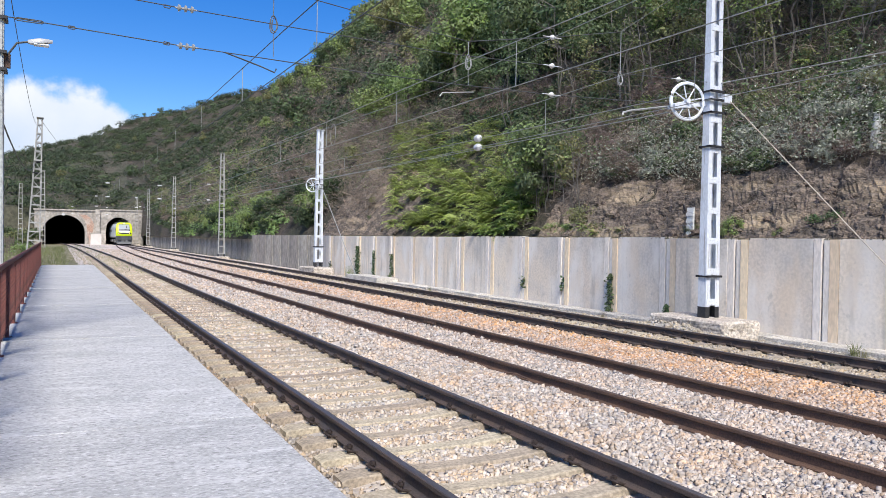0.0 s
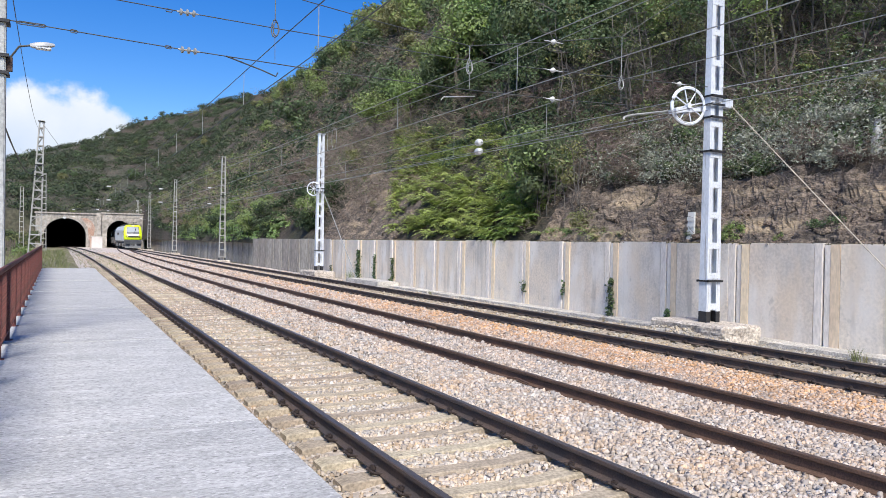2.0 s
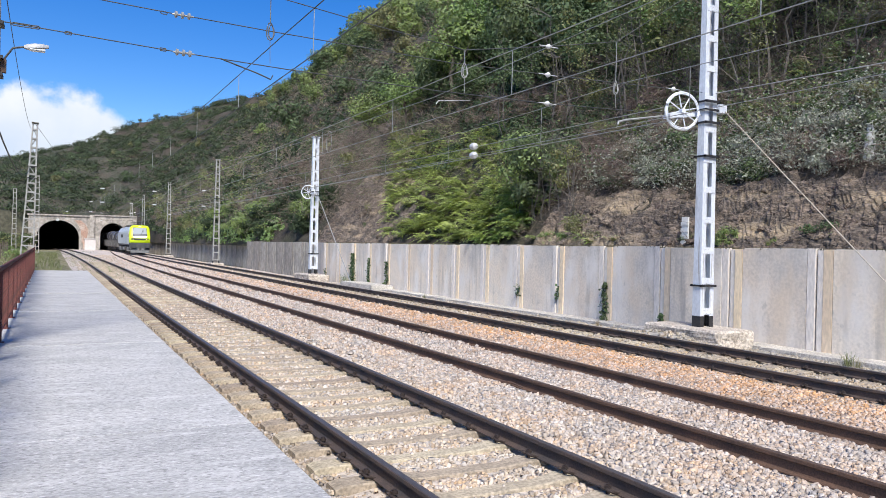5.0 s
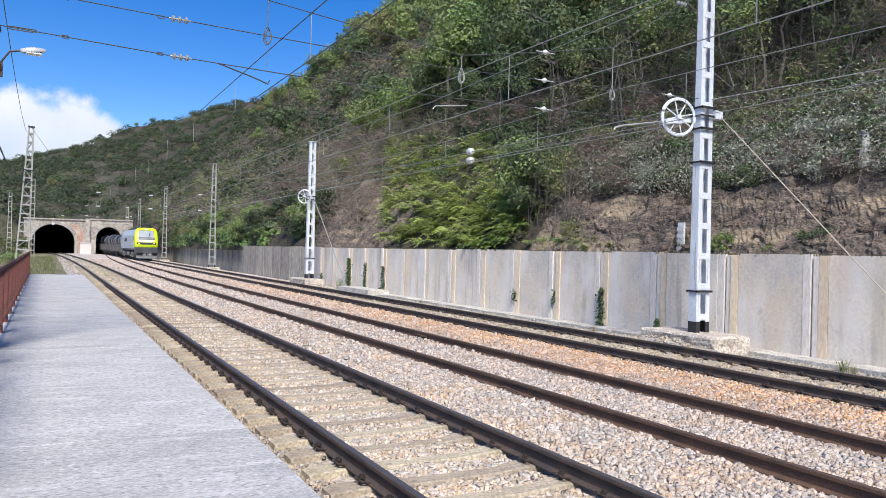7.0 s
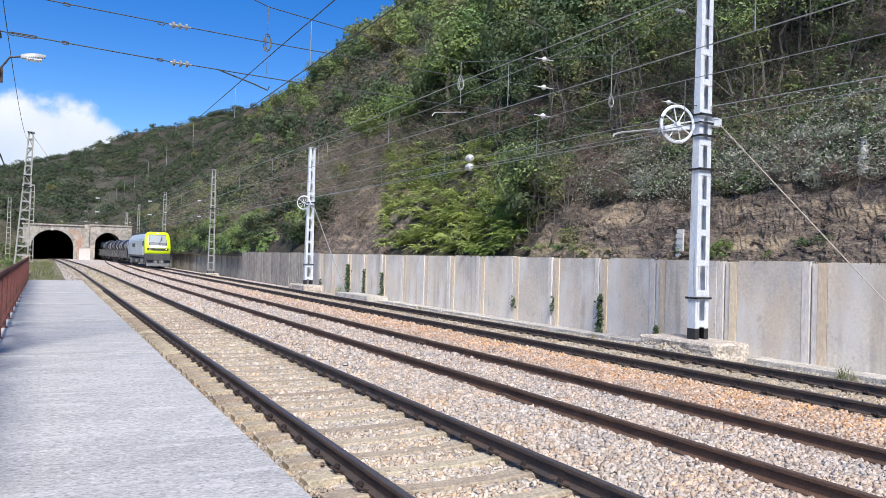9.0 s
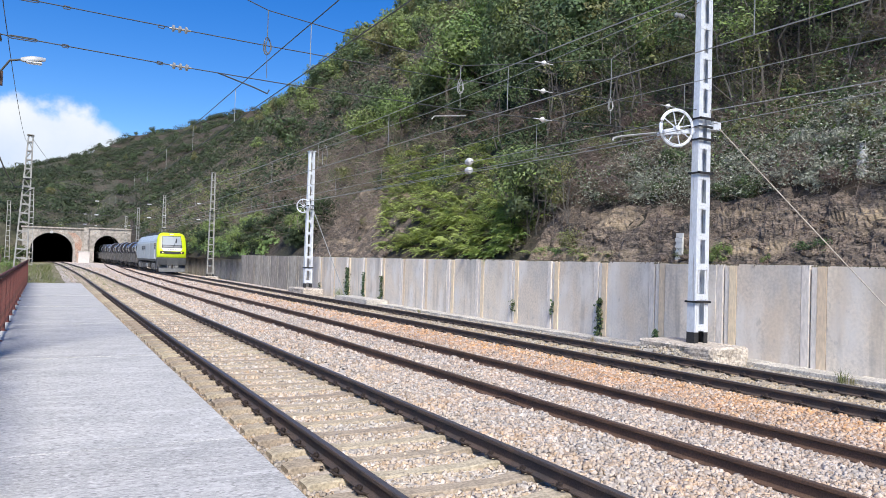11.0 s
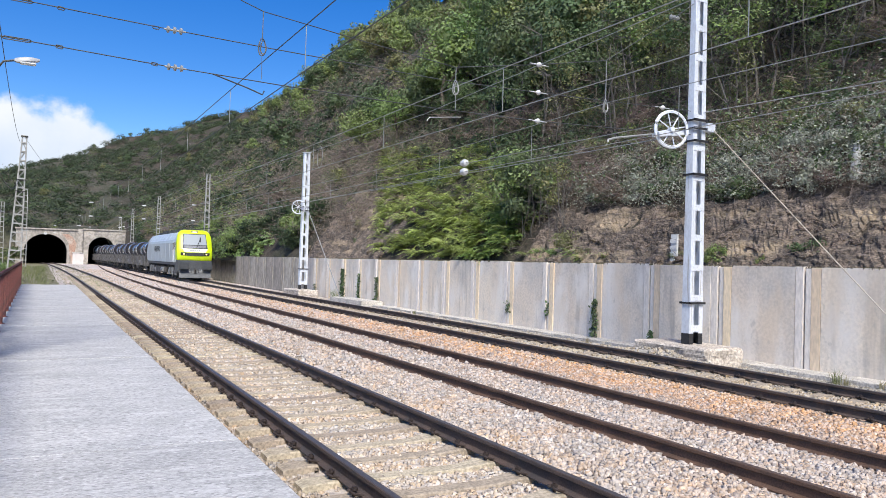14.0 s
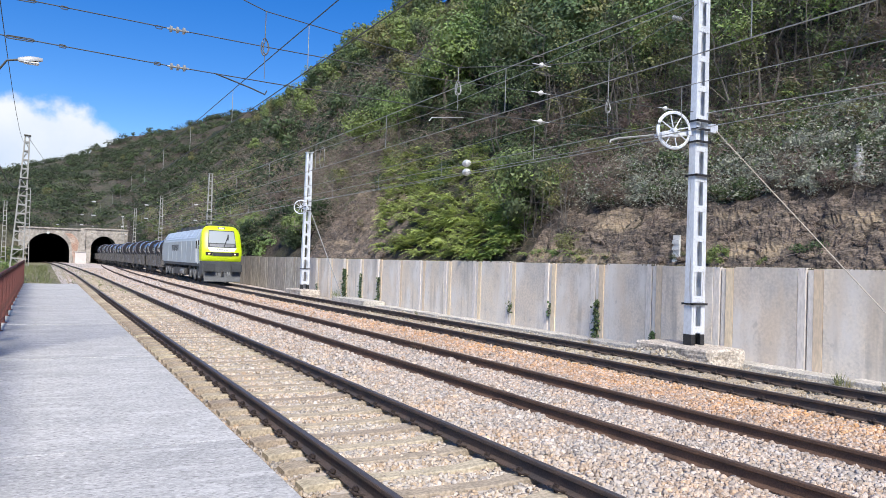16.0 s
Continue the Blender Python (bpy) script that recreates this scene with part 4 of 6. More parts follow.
def hill(x, y):
    d = x - 15.15
    zr = 1.75 + 1.25 * min(d, 2.0) + 1.02 * min(max(d - 2.0, 0.0), 42.0) - 0.12 * max(d - 44.0, 0.0) if d > -0.01 else -30.0
    e = y - 166.0
    crest = float(np.interp(x, CREST_X, CREST_Z))
    zb = 6.6 + ((crest - 6.6) * e / 169 if e > 0 else 0.4 * e) if y < 335 else crest - 0.15 * (y - 335)
    k = 7.0
    z = zr if y < 120 and d > 0 else k * math.log(math.exp(max(zr, -60) / k) + math.exp(zb / k))
    big = noise.noise((x * 0.05, y * 0.05, 0.0)) * 3.0 * min(1.0, max(d, e) / 15 if max(d, e) > 0 else 0)
    mid = noise.noise((x * 0.22, y * 0.22, 4.0)) * 0.9 * min(1.0, max(d, e, 0) / 4)
    cut = min(1.0, max(0.0, d / 0.8)) * max(0.0, 1 - max(d - 2.5, 0) / 3) if d > 0 else 0.0
    crag = cut * (0.30 * noise.noise((x * 0.9, y * 0.9, z * 0.7)) + 0.22 * noise.noise((x * 2.6, y * 2.6, 1.0)))
    return z + big + mid + crag


M_hill = mat("hill_earth", (0.075, 0.058, 0.043), 0.95, var=0.4, scale=0.22, fine=3.5, bump=1.0, bdist=0.25, tint=(0.042, 0.042, 0.024))
xs = [15.15 + 0.3 * i for i in range(24)] + [22.35 + 0.9 * i for i in range(34)] + [53 + 4 * i for i in range(30)]
ys = [-18 + 0.5 * i for i in range(150)] + [57 + 1.5 * i for i in range(74)] + [168 + 4 * i for i in range(66)]


def grid(xs, ys, name, m, label):
    v = [(x, y, hill(x, y)) for y in ys for x in xs]
    if name == "hillside":
        v = [(x, y, min(z, 1.7)) if x == xs[0] else (x, y, z) for x, y, z in v]
    else:
        v = [(x, y, min(z, 6.5) if -3.0 < x < 14.0 else -0.4) if y == ys[0] else (x, y, z) for x, y, z in v]
    n = len(xs)
    f = [(j * n + i, j * n + i + 1, (j + 1) * n + i + 1, (j + 1) * n + i) for j in range(len(ys) - 1) for i in range(n - 1)]
    ob = raw(name, v, f, m)
    for q in ob.data.polygons:
        q.use_smooth = True
    return tagged(ob, label, "hillside", kind="structure")


grid(xs, ys, "hillside", M_hill, "steep brown hillside of earth and scrub above the wall")
grid([-190 + 4.1 * i for i in range(50)] + [15.15, 17.5], [165.9 + 3 * i for i in range(14)] + [209 + 5 * i for i in range(44)], "hillside_north", mat("far_hill_earth", (0.085, 0.074, 0.052), 0.95, var=0.4, scale=0.15, fine=1.5, bump=1.0, bdist=0.4, tint=(0.05, 0.055, 0.03)), "scrub covered hill above the tunnel portals")

# ---------- rock in the cutting ----------
M_rock = mat("cut_rock", (0.22, 0.17, 0.13), 0.95, var=0.45, scale=0.9, fine=7, bump=0.9, bdist=0.06, tint=(0.17, 0.13, 0.105), obrand=0.2)


def rock_mesh(seed, slabby):
    rnd = random.Random(seed)
    bm = bmesh.new()
    bmesh.ops.create_icosphere(bm, subdivisions=3, radius=0.5)
    off = Vector((seed * 3.1, 0, 0))
    for q in bm.verts:
        n = q.co.normalized()
        s = 1 + 0.55 * noise.noise(n * 1.6 + off) + 0.30 * noise.noise(n * 4 + off)
        q.co = Vector((n.x * 0.5 * s, n.y * 0.8 * s, n.z * (0.35 if slabby else 0.5) * s))
        q.co.z = round(q.co.z * 9) / 9 * 0.6 + q.co.z * 0.4
    me = bpy.data.meshes.new("rock")
    bm.to_mesh(me)
    bm.free()
    me.materials.append(M_rock)
    return me


ROCKS = [rock_mesh(k, k % 2) for k in range(5)]
rnd = random.Random(5)
for k in range(210):
    if k < 150:
        y, x = rnd.uniform(6.5, 21), 15.35 + abs(rnd.gauss(0, 0.7))
    else:
        y, x = rnd.uniform(35, 48), 15.4 + abs(rnd.gauss(0, 1.2))
    s = rnd.uniform(0.10, 0.26) * (1.6 if k % 9 == 0 else 1)
    o = new("rock", ROCKS[k % 5])
    o.matrix_basis = pose(x, y, hill(x, y) + 0.08, rnd.uniform(-20, 20), rnd.uniform(10, 45), rnd.uniform(-30, 30)) @ Matrix.Scale(s, 4)
    tagged(o, "brown layered rock jutting from the cutting", "rock", "rocks in the cutting")


def cliff_material():
    """Fractured slate: brown and grey beds, ochre where it is freshly broken."""
    m = mat("fractured_slate", (0.20, 0.155, 0.12), 0.95, var=0.5, scale=1.6, fine=16, bump=1.0, bdist=0.06, tint=(0.07, 0.06, 0.053), stretch=(1, 1, 1.6))
    N, L = m.node_tree.nodes, m.node_tree.links
    base = N["Principled BSDF"].inputs["Base Color"].links[0].from_socket
    tc, mp = N.new("ShaderNodeTexCoord"), N.new("ShaderNodeMapping")
    mp.inputs["Rotation"].default_value, mp.inputs["Scale"].default_value = (radians(38), 0, 0), (1, 0.4, 2.2)
    L.new(tc.outputs["Object"], mp.inputs[0])
    for scale, lo, hi, col, amount in ((0.55, 0.55, 0.66, (0.46, 0.36, 0.24), 0.7), (5.0, 0.56, 0.64, (0.30, 0.24, 0.19), 0.6), (4.5, 0.52, 0.64, (0.045, 0.04, 0.036), 0.6)):
        nz, mr, mx = N.new("ShaderNodeTexNoise"), N.new("ShaderNodeMapRange"), N.new("ShaderNodeMix")
        nz.inputs["Scale"].default_value, nz.inputs["Detail"].default_value = scale, 7
        mr.inputs["From Min"].default_value, mr.inputs["From Max"].default_value, mr.inputs["To Max"].default_value = lo, hi, amount
        mx.data_type = "RGBA"
        mx.inputs[7].default_value = (*col, 1)
        L.new(mp.outputs[0], nz.inputs["Vector"])
        L.new(nz.outputs["Fac"], mr.inputs["Value"])
        L.new(mr.outputs[0], mx.inputs[0])
        L.new(base, mx.inputs[6])
        base = mx.outputs[2]
    L.new(base, N["Principled BSDF"].inputs["Base Color"])
    return m


M_cliff = cliff_material()


def cut_face(x0, x1, y0, y1, step, label):
    """Broken rock face: tilted beds in steps, ledges and hollows, sinking into the earth round its edge."""
    nx, ny = int((x1 - x0) / step) + 1, int((y1 - y0) / step) + 1
    v, f = [], []
    for j in range(ny):
        for i in range(nx):
            x, y = x0 + i * step, y0 + j * step
            z = hill(x, y)
            q = 0.80 * z + 0.45 * y + 0.5 * noise.noise((x * 0.8, y * 0.8, z * 0.8))
            bed = (q * 4.6) % 1.0
            fine = (q * 12.0 + noise.noise((y * 2, z * 2, 7.0))) % 1.0
            d = 0.02 + 0.055 * bed + 0.035 * fine + 0.16 * noise.noise((x * 1.1, y * 0.9, z * 1.1)) + 0.10 * noise.noise((x * 3, y * 3, z * 3)) + 0.07 * noise.noise((x * 8, y * 8, z * 8))
            edge = min(1.0, (x1 - x) / 0.6, (y - y0) / 0.8, (y1 - y) / 0.8)
            d = d * edge - 0.25 * (1 - edge) + 0.06
            v.append((max(x - 0.8 * d, 15.14), y, z + 0.6 * d))
    for j in range(ny - 1):
        for i in range(nx - 1):
            k = j * nx + i
            f.append((k, k + 1, k + nx + 1, k + nx))
    tagged(raw("rock_face", v, f, M_cliff), label, "rock face", kind="structure")


cut_face(15.16, 17.25, 5.5, 22.5, 0.06, "brown fractured slate face above the retaining wall")
cut_face(15.16, 19.6, 34.5, 47.5, 0.11, "grey brown broken rock slope beside the ferns")

M_rock_dark = mat("dark_slate", (0.09, 0.095, 0.11), 0.7, var=0.3, scale=2, fine=12, bump=0.6, bdist=0.02)


# ---------- leaves ----------
def leaf_material(name, col, spread=0.30, through_light=0.16):
    m = bpy.data.materials.new(name)
    m.use_nodes = True
    N, L = m.node_tree.nodes, m.node_tree.links
    bs = N["Principled BSDF"]
    bs.inputs["Roughness"].default_value = 0.5
    bs.inputs["Specular IOR Level"].default_value = 0.2
    geo, oi, wn1 = N.new("ShaderNodeNewGeometry"), N.new("ShaderNodeObjectInfo"), N.new("ShaderNodeTexWhiteNoise")
    wn1.noise_dimensions = "1D"
    L.new(geo.outputs["Random Per Island"], wn1.inputs["W"])
    hv = N.new("ShaderNodeHueSaturation")
    hv.inputs["Color"].default_value = (*col, 1)
    for src, lo_, hi_, dst in ((geo.outputs["Random Per Island"], 1 - spread, 1 + spread * 1.3, "Value"), (wn1.outputs["Value"], 0.75, 1.1, "Saturation"), (oi.outputs["Random"], 0.475, 0.52, "Hue")):
        mr = N.new("ShaderNodeMapRange")
        mr.inputs["To Min"].default_value, mr.inputs["To Max"].default_value = lo_, hi_
        L.new(src, mr.inputs["Value"])
        L.new(mr.outputs[0], hv.inputs[dst])
    tr, mx = N.new("ShaderNodeBsdfTranslucent"), N.new("ShaderNodeMixShader")
    mx.inputs[0].default_value = through_light
    L.new(hv.outputs[0], bs.inputs["Base Color"])
    L.new(hv.outputs[0], tr.inputs[0])
    L.new(bs.outputs[0], mx.inputs[1])
    L.new(tr.outputs[0], mx.inputs[2])
    L.new(mx.outputs[0], N["Material Output"].inputs[0])
    return m


L_dark = leaf_material("dark_leaf", (0.088, 0.130, 0.056))
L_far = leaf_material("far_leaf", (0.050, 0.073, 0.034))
L_mid = leaf_material("green_leaf", (0.168, 0.240, 0.074))
L_fern = leaf_material("fern_leaf", (0.275, 0.385, 0.10), 0.4, 0.34)
L_olive = leaf_material("olive_leaf", (0.165, 0.180, 0.072))
L_yellow = leaf_material("yellow_leaf", (0.260, 0.255, 0.065))
L_grey = leaf_material("grey_leaf", (0.31, 0.33, 0.26))
L_brown = leaf_material("dead_twig", (0.210, 0.165, 0.135))
L_dry = leaf_material("dry_grass", (0.300, 0.260, 0.130))
M_bark = mat("bark", (0.15, 0.125, 0.10), 0.95, var=0.4, scale=3, fine=25, bump=0.8, bdist=0.02, stretch=(1, 1, 0.3))


def leaf_array(cent, size, rng, aspect=0.5, lift=0.4, out=None, three=False):
    """Pointed leaves at the given centres, turned at random or facing outwards; far ones three-cornered."""
    n = len(cent)
    if out is not None:
        nn = out + rng.normal(size=(n, 3)) * 0.30 + np.array([0, 0, 0.25])
        nn /= np.linalg.norm(nn, axis=1)[:, None] + 1e-6
        a = np.cross(nn, rng.normal(size=(n, 3)))
        a /= np.linalg.norm(a, axis=1)[:, None] + 1e-6
        b = np.cross(nn, a)
        s = (size * rng.uniform(0.6, 1.4, n))[:, None]
        if three:
            v = np.stack([cent - a * s * 0.6, cent + a * s * 0.2 + b * s * aspect * 0.65, cent + a * s * 0.6 - b * s * aspect * 0.55], 1).reshape(-1, 3)
            return v.tolist(), np.arange(3 * n).reshape(-1, 3).tolist()
        v = np.stack([cent - a * s * 0.5, cent + b * s * 0.5 * aspect, cent + a * s * 0.5, cent - b * s * 0.5 * aspect], 1).reshape(-1, 3)
        return v.tolist(), np.arange(4 * n).reshape(-1, 4).tolist()
    a = rng.normal(size=(n, 3))
    a[:, 2] = a[:, 2] * 0.7 - 0.15
    a /= np.linalg.norm(a, axis=1)[:, None]
    b = np.cross(a, rng.normal(size=(n, 3)) * (1 - lift) + np.array([0, 0, 1.0]) * lift)
    b /= np.linalg.norm(b, axis=1)[:, None] + 1e-6
    s = (size * rng.uniform(0.6, 1.4, n))[:, None]
    if three:
        v = np.stack([cent - a * s * 0.6, cent + a * s * 0.2 + b * s * aspect * 0.65, cent + a * s * 0.6 - b * s * aspect * 0.55], 1).reshape(-1, 3)
        return v.tolist(), np.arange(3 * n).reshape(-1, 3).tolist()
    v = np.stack([cent - a * s * 0.5, cent + b * s * 0.5 * aspect, cent + a * s * 0.5, cent - b * s * 0.5 * aspect], 1).reshape(-1, 3)
    return v.tolist(), np.arange(4 * n).reshape(-1, 4).tolist()


def crown_mesh(seed, n, r, h, base, leaf, lobes, material, name="crown", aspect=0.5, fill=0.35):
    """Leaves on many uneven lobes, with gaps between them."""
    rng = np.random.default_rng(seed)
    lc = rng.normal(size=(lobes, 3))
    lc /= np.linalg.norm(lc, axis=1)[:, None]
    lc *= (rng.uniform(0.25, 0.8, lobes))[:, None]
    lc = lc * np.array([r, r, h / 2]) + np.array([0, 0, base + h / 2])
    lr = rng.uniform(0.22, 0.48, lobes) * r
    pick = rng.integers(0, lobes, n)
    d = rng.normal(size=(n, 3))
    d /= np.linalg.norm(d, axis=1)[:, None]
    rad = lr[pick] * rng.uniform(fill, 1.0, n) ** 0.5
    c = lc[pick] + d * rad[:, None] * np.array([1, 1, 0.8])
    c[:, 2] = np.maximum(c[:, 2], 0.03)
    v, f = leaf_array(c, leaf, rng, aspect, out=d if aspect > 0.2 else None, three=True)
    me = bpy.data.meshes.new(name)
    me.from_pydata(v, [], f)
    me.materials.append(material)
    return me


def trunk_mesh(seed, h, r, limbs):
    rnd = random.Random(seed)
    g = Geo()
    pts = [(0, 0, -0.5)]
    for k in range(1, 6):
        pts.append((rnd.uniform(-0.25, 0.25) * k / 3, rnd.uniform(-0.25, 0.25) * k / 3, h * k / 5))
    g.tube(pts, r, 7, r * 0.35)
    for k in range(limbs):
        p = Vector(pts[rnd.choice((2, 3, 4))])
        a = rnd.uniform(0, 6.28)
        L_ = h * rnd.uniform(0.3, 0.55)
        q = p + Vector((math.cos(a) * L_ * 0.5, math.sin(a) * L_ * 0.5, L_ * 0.35))
        g.tube([p, q, q + Vector((math.cos(a) * L_ * 0.3, math.sin(a) * L_ * 0.3, L_ * 0.45))], r * 0.45, 5, r * 0.1)
    return g.data("trunk", M_bark)


def plant(name, at, s, trunk, crown, label, category, group, rz):
    o = thing(name, at, label, category, group, rz=rz)
    o.scale = (s, s, s * random.uniform(0.85, 1.15))
    for nm, me in (("trunk", trunk), ("crown", crown)):
        if me:
            c = new(nm, me)
            c.parent = o
    return o


TREES = {}
for key, m, lab in (("dark", L_dark, "dark green broadleaf tree on the steep slope"), ("mid", L_mid, "green broadleaf tree with open crown on the slope"), ("olive", L_olive, "olive green tree with sparse crown on the slope"), ("yellow", L_yellow, "young tree with yellow green leaves")):
    TREES[key] = [(trunk_mesh(k * 7 + len(key), 4.2, 0.13, 6), crown_mesh(k * 13 + len(key), 4700, 2.6, 4.8, 1.2, 0.145, 26, m, "crown", 0.85, 0.62), lab) for k in range(3)]
    TREES[key + "_far"] = [(trunk_mesh(k * 7 + len(key), 4.2, 0.13, 6), crown_mesh(k * 13 + len(key), 1250, 2.6, 4.8, 0.8, 0.275, 20, m, "crown", 0.8, 0.62), lab) for k in range(2)]


def fern_mesh(seed):
    """Bracken clump: arching fronds, each with tapering leaflets along both sides."""
    rnd = random.Random(seed)
    v, f = [], []
    for k in range(17):
        a, ln, up_ = rnd.uniform(0, 6.283), rnd.uniform(0.55, 1.15), rnd.uniform(0.55, 1.25)
        ca, sa = math.cos(a), math.sin(a)
        sway = rnd.uniform(-0.25, 0.25)
        for j in range(13):
            t = 0.10 + 0.88 * j / 12
            r, z = ln * t, ln * (up_ * t - 0.85 * t * t) + 0.05
            side = sway * t * t * ln
            px_, py_ = ca * r - sa * side, sa * r + ca * side
            w = 0.27 * ln * (1.06 - t) ** 0.8 * rnd.uniform(0.75, 1.15)
            for e in (-1, 1):
                i = len(v)
                dz = -0.25 * w + rnd.uniform(-0.05, 0.03)
                v += [(px_ - ca * 0.032, py_ - sa * 0.032, z), (px_ + ca * 0.036, py_ + sa * 0.036, z - 0.01), (px_ - sa * e * w + ca * w * 0.45, py_ + ca * e * w + sa * w * 0.45, z + dz)]
                f.append((i, i + 1, i + 2))
    me = bpy.data.meshes.new("foliage")
    me.from_pydata(v, [], f)
    me.materials.append(L_fern)
    return me


SHRUBS = {}
for key, m, lab, n, leaf, asp in (("dark", L_dark, "dense dark green shrub on the slope", 1300, 0.095, 0.6), ("mid", L_mid, "leafy green shrub above the wall", 1200, 0.095, 0.5), ("olive", L_olive, "olive scrub bush on dry earth", 750, 0.11, 0.45), ("grey", L_grey, "grey green leafy shrub over bare rock", 950, 0.075, 0.6), ("brown", L_brown, "dead brown twiggy shrub on the slope", 520, 0.42, 0.035), ("dense", L_far, "broad dark green bush above the wall", 1300, 0.10, 0.6), ("lush", L_mid, "broad light green bush above the wall", 1300, 0.10, 0.5)):
    SHRUBS[key] = [(crown_mesh(k * 17 + len(key) * 3, n, 1.0, 1.5, -0.1, leaf, 10, m, "foliage", asp, 0.1), lab) for k in range(3)]
SHRUBS["fern"] = [(fern_mesh(k + 3), "bright green bracken clump on the bank") for k in range(4)]
M_pale_bark = mat("pale_bark", (0.15, 0.135, 0.12), 0.9, var=0.4, scale=4, fine=25, bump=0.6, bdist=0.01, stretch=(1, 1, 0.3))


def sapling_mesh(seed):
    """Thin crooked stems with many bare twigs."""
    rnd = random.Random(seed)
    g = Geo()
    for n_ in range(rnd.choice((1, 2, 2))):
        h = rnd.uniform(4.0, 5.6)
        lean = (rnd.uniform(-1.2, 0.6), rnd.uniform(-1.3, 1.3))
        pts = [Vector((n_ * 0.25 + lean[0] * (k / 6) ** 1.3 + rnd.uniform(-0.17, 0.17), lean[1] * (k / 6) ** 1.3 + rnd.uniform(-0.17, 0.17), -0.4 + h * k / 6)) for k in range(7)]
        g.tube(pts, rnd.uniform(0.03, 0.055), 5, 0.012)
        for k in range(12):
            p_ = pts[rnd.choice((2, 3, 4, 5, 6))]
            a, ln = rnd.uniform(0, 6.283), rnd.uniform(0.5, 1.5)
            q = p_ + Vector((math.cos(a) * ln * 0.5, math.sin(a) * ln * 0.5, ln * rnd.uniform(0.0, 0.4)))
            e = q + Vector((math.cos(a + 0.5) * ln * 0.5, math.sin(a + 0.5) * ln * 0.5, ln * rnd.uniform(-0.1, 0.5)))
            g.tube([p_, q, e], 0.014, 3, 0.005)
            g.tube([q, q + Vector((rnd.uniform(-0.4, 0.4), rnd.uniform(-0.4, 0.4), rnd.uniform(-0.1, 0.5)))], 0.007, 3, 0.004)
    return g.data("trunk", M_pale_bark)


SAPLINGS = [(sapling_mesh(70 + k), crown_mesh(90 + k, 620, 1.4, 3.6, 1.9, 0.10, 13, m, "crown", 0.6, 0.3)) for k, m in enumerate((L_mid, L_olive, L_dark, L_olive, L_dark, L_dark))]


FAR_TREES = {}


def put_tree(key, x, y, s):
    near_ = math.hypot(x, y) < 62
    t, c, lab = random.choice(TREES[key if math.hypot(x, y) < 88 else key + "_far"])
    if not near_:
        m = pose(x, y, hill(x, y) - 0.1, rz=random.uniform(0, 360)) @ Matrix.Diagonal((s, s, s * random.uniform(0.85, 1.15), 1))
        FAR_TREES.setdefault(key, []).append((c, m))
        FAR_TREES.setdefault("trunk", []).append((t, m))
        return
    plant("tree", (x, y, hill(x, y) - 0.1), s, t, c, lab, "tree", "trees on the hillside", random.uniform(0, 360))


FAR_SHRUBS = {}


def put_shrub(key, x, y, s, z=None):
    c, lab = random.choice(SHRUBS[key])
    zz = hill(x, y) if z is None else z
    m = pose(x, y, zz - 0.05, rx=random.uniform(-12, 12), ry=random.uniform(-20, 5), rz=random.uniform(0, 360)) @ Matrix.Diagonal((s, s, s * random.uniform(0.7, 1.1), 1))
    if y > 25.5:
        FAR_SHRUBS.setdefault(key, []).append((c, m))
        return
    o = new("shrub", c)
    o.matrix_basis = m
    tagged(o, lab, "shrub", "shrubs on the hillside")


random.seed(11)
# wood on the upper slope
for k in range(235):
    y = random.uniform(2, 62) if k < 155 else random.uniform(62, 150)
    x = random.uniform(23.0, 34) if k < 125 else random.uniform(27, 60)
    if y > 48 and x < 29 + (y - 48) * 0.36 and random.random() < 0.9 or y < x * 0.52 - 2.5:
        continue
    key = random.choices(("dark", "mid", "olive", "yellow"), (0.31, 0.50, 0.16, 0.03))[0]
    if x < 25.5:
        key = random.choice(("dark", "dark", "olive", "mid"))
    if y < 20:
        key = random.choice(("dark", "dark", "dark", "olive"))
    if 26 < y < 36 and 25 < x < 29.5 and random.random() < 0.35:
        key = "yellow"
    if key == "yellow" and y > 40:
        key = "mid"
    put_tree(key, x, y, random.uniform(0.75, 1.35) if x < 30 else random.uniform(0.55, 0.95))
for k in range(40):
    put_tree(random.choice(("olive", "mid", "dark", "dark", "mid")), random.uniform(25, 34), random.uniform(20, 48), random.uniform(0.8, 1.25))
for k in range(55):
    put_tree(random.choice(("dark", "mid", "olive")), random.uniform(46, 63), random.uniform(60, 260), random.uniform(0.5, 0.85))
for k in range(34):
    put_tree(random.choice(("dark", "dark", "olive")), random.uniform(-40, 85), random.uniform(200, 336), random.uniform(0.35, 0.7))
for k in range(20):
    put_tree(random.choice(("dark", "dark", "mid")), random.uniform(22.5, 28), random.uniform(36, 50), random.uniform(0.5, 0.85))
# trees at the lower edge of the wood, lighter leaf colours standing for sunlight
for k in range(18):
    put_tree(("mid", "mid", "yellow", "mid", "olive", "mid")[k % 6], random.uniform(25.5, 28.5), random.uniform(26, 38), random.uniform(0.75, 1.05))
# lone small trees on the far crest
for x, y, k in ((37.8, 333, 0.62), (41.6, 334, 0.5), (40.0, 334, 0.4), (31.4, 333, 0.45), (17.7, 332, 0.55), (14.5, 332, 0.4)):
    put_tree("dark", x, y, k)
# tall wood along the brow, seen against the sky
for k in range(75):
    put_tree(random.choice(("dark", "mid", "dark", "mid", "olive")), random.uniform(45, 61), random.uniform(80, 153), random.uniform(0.8, 1.2))
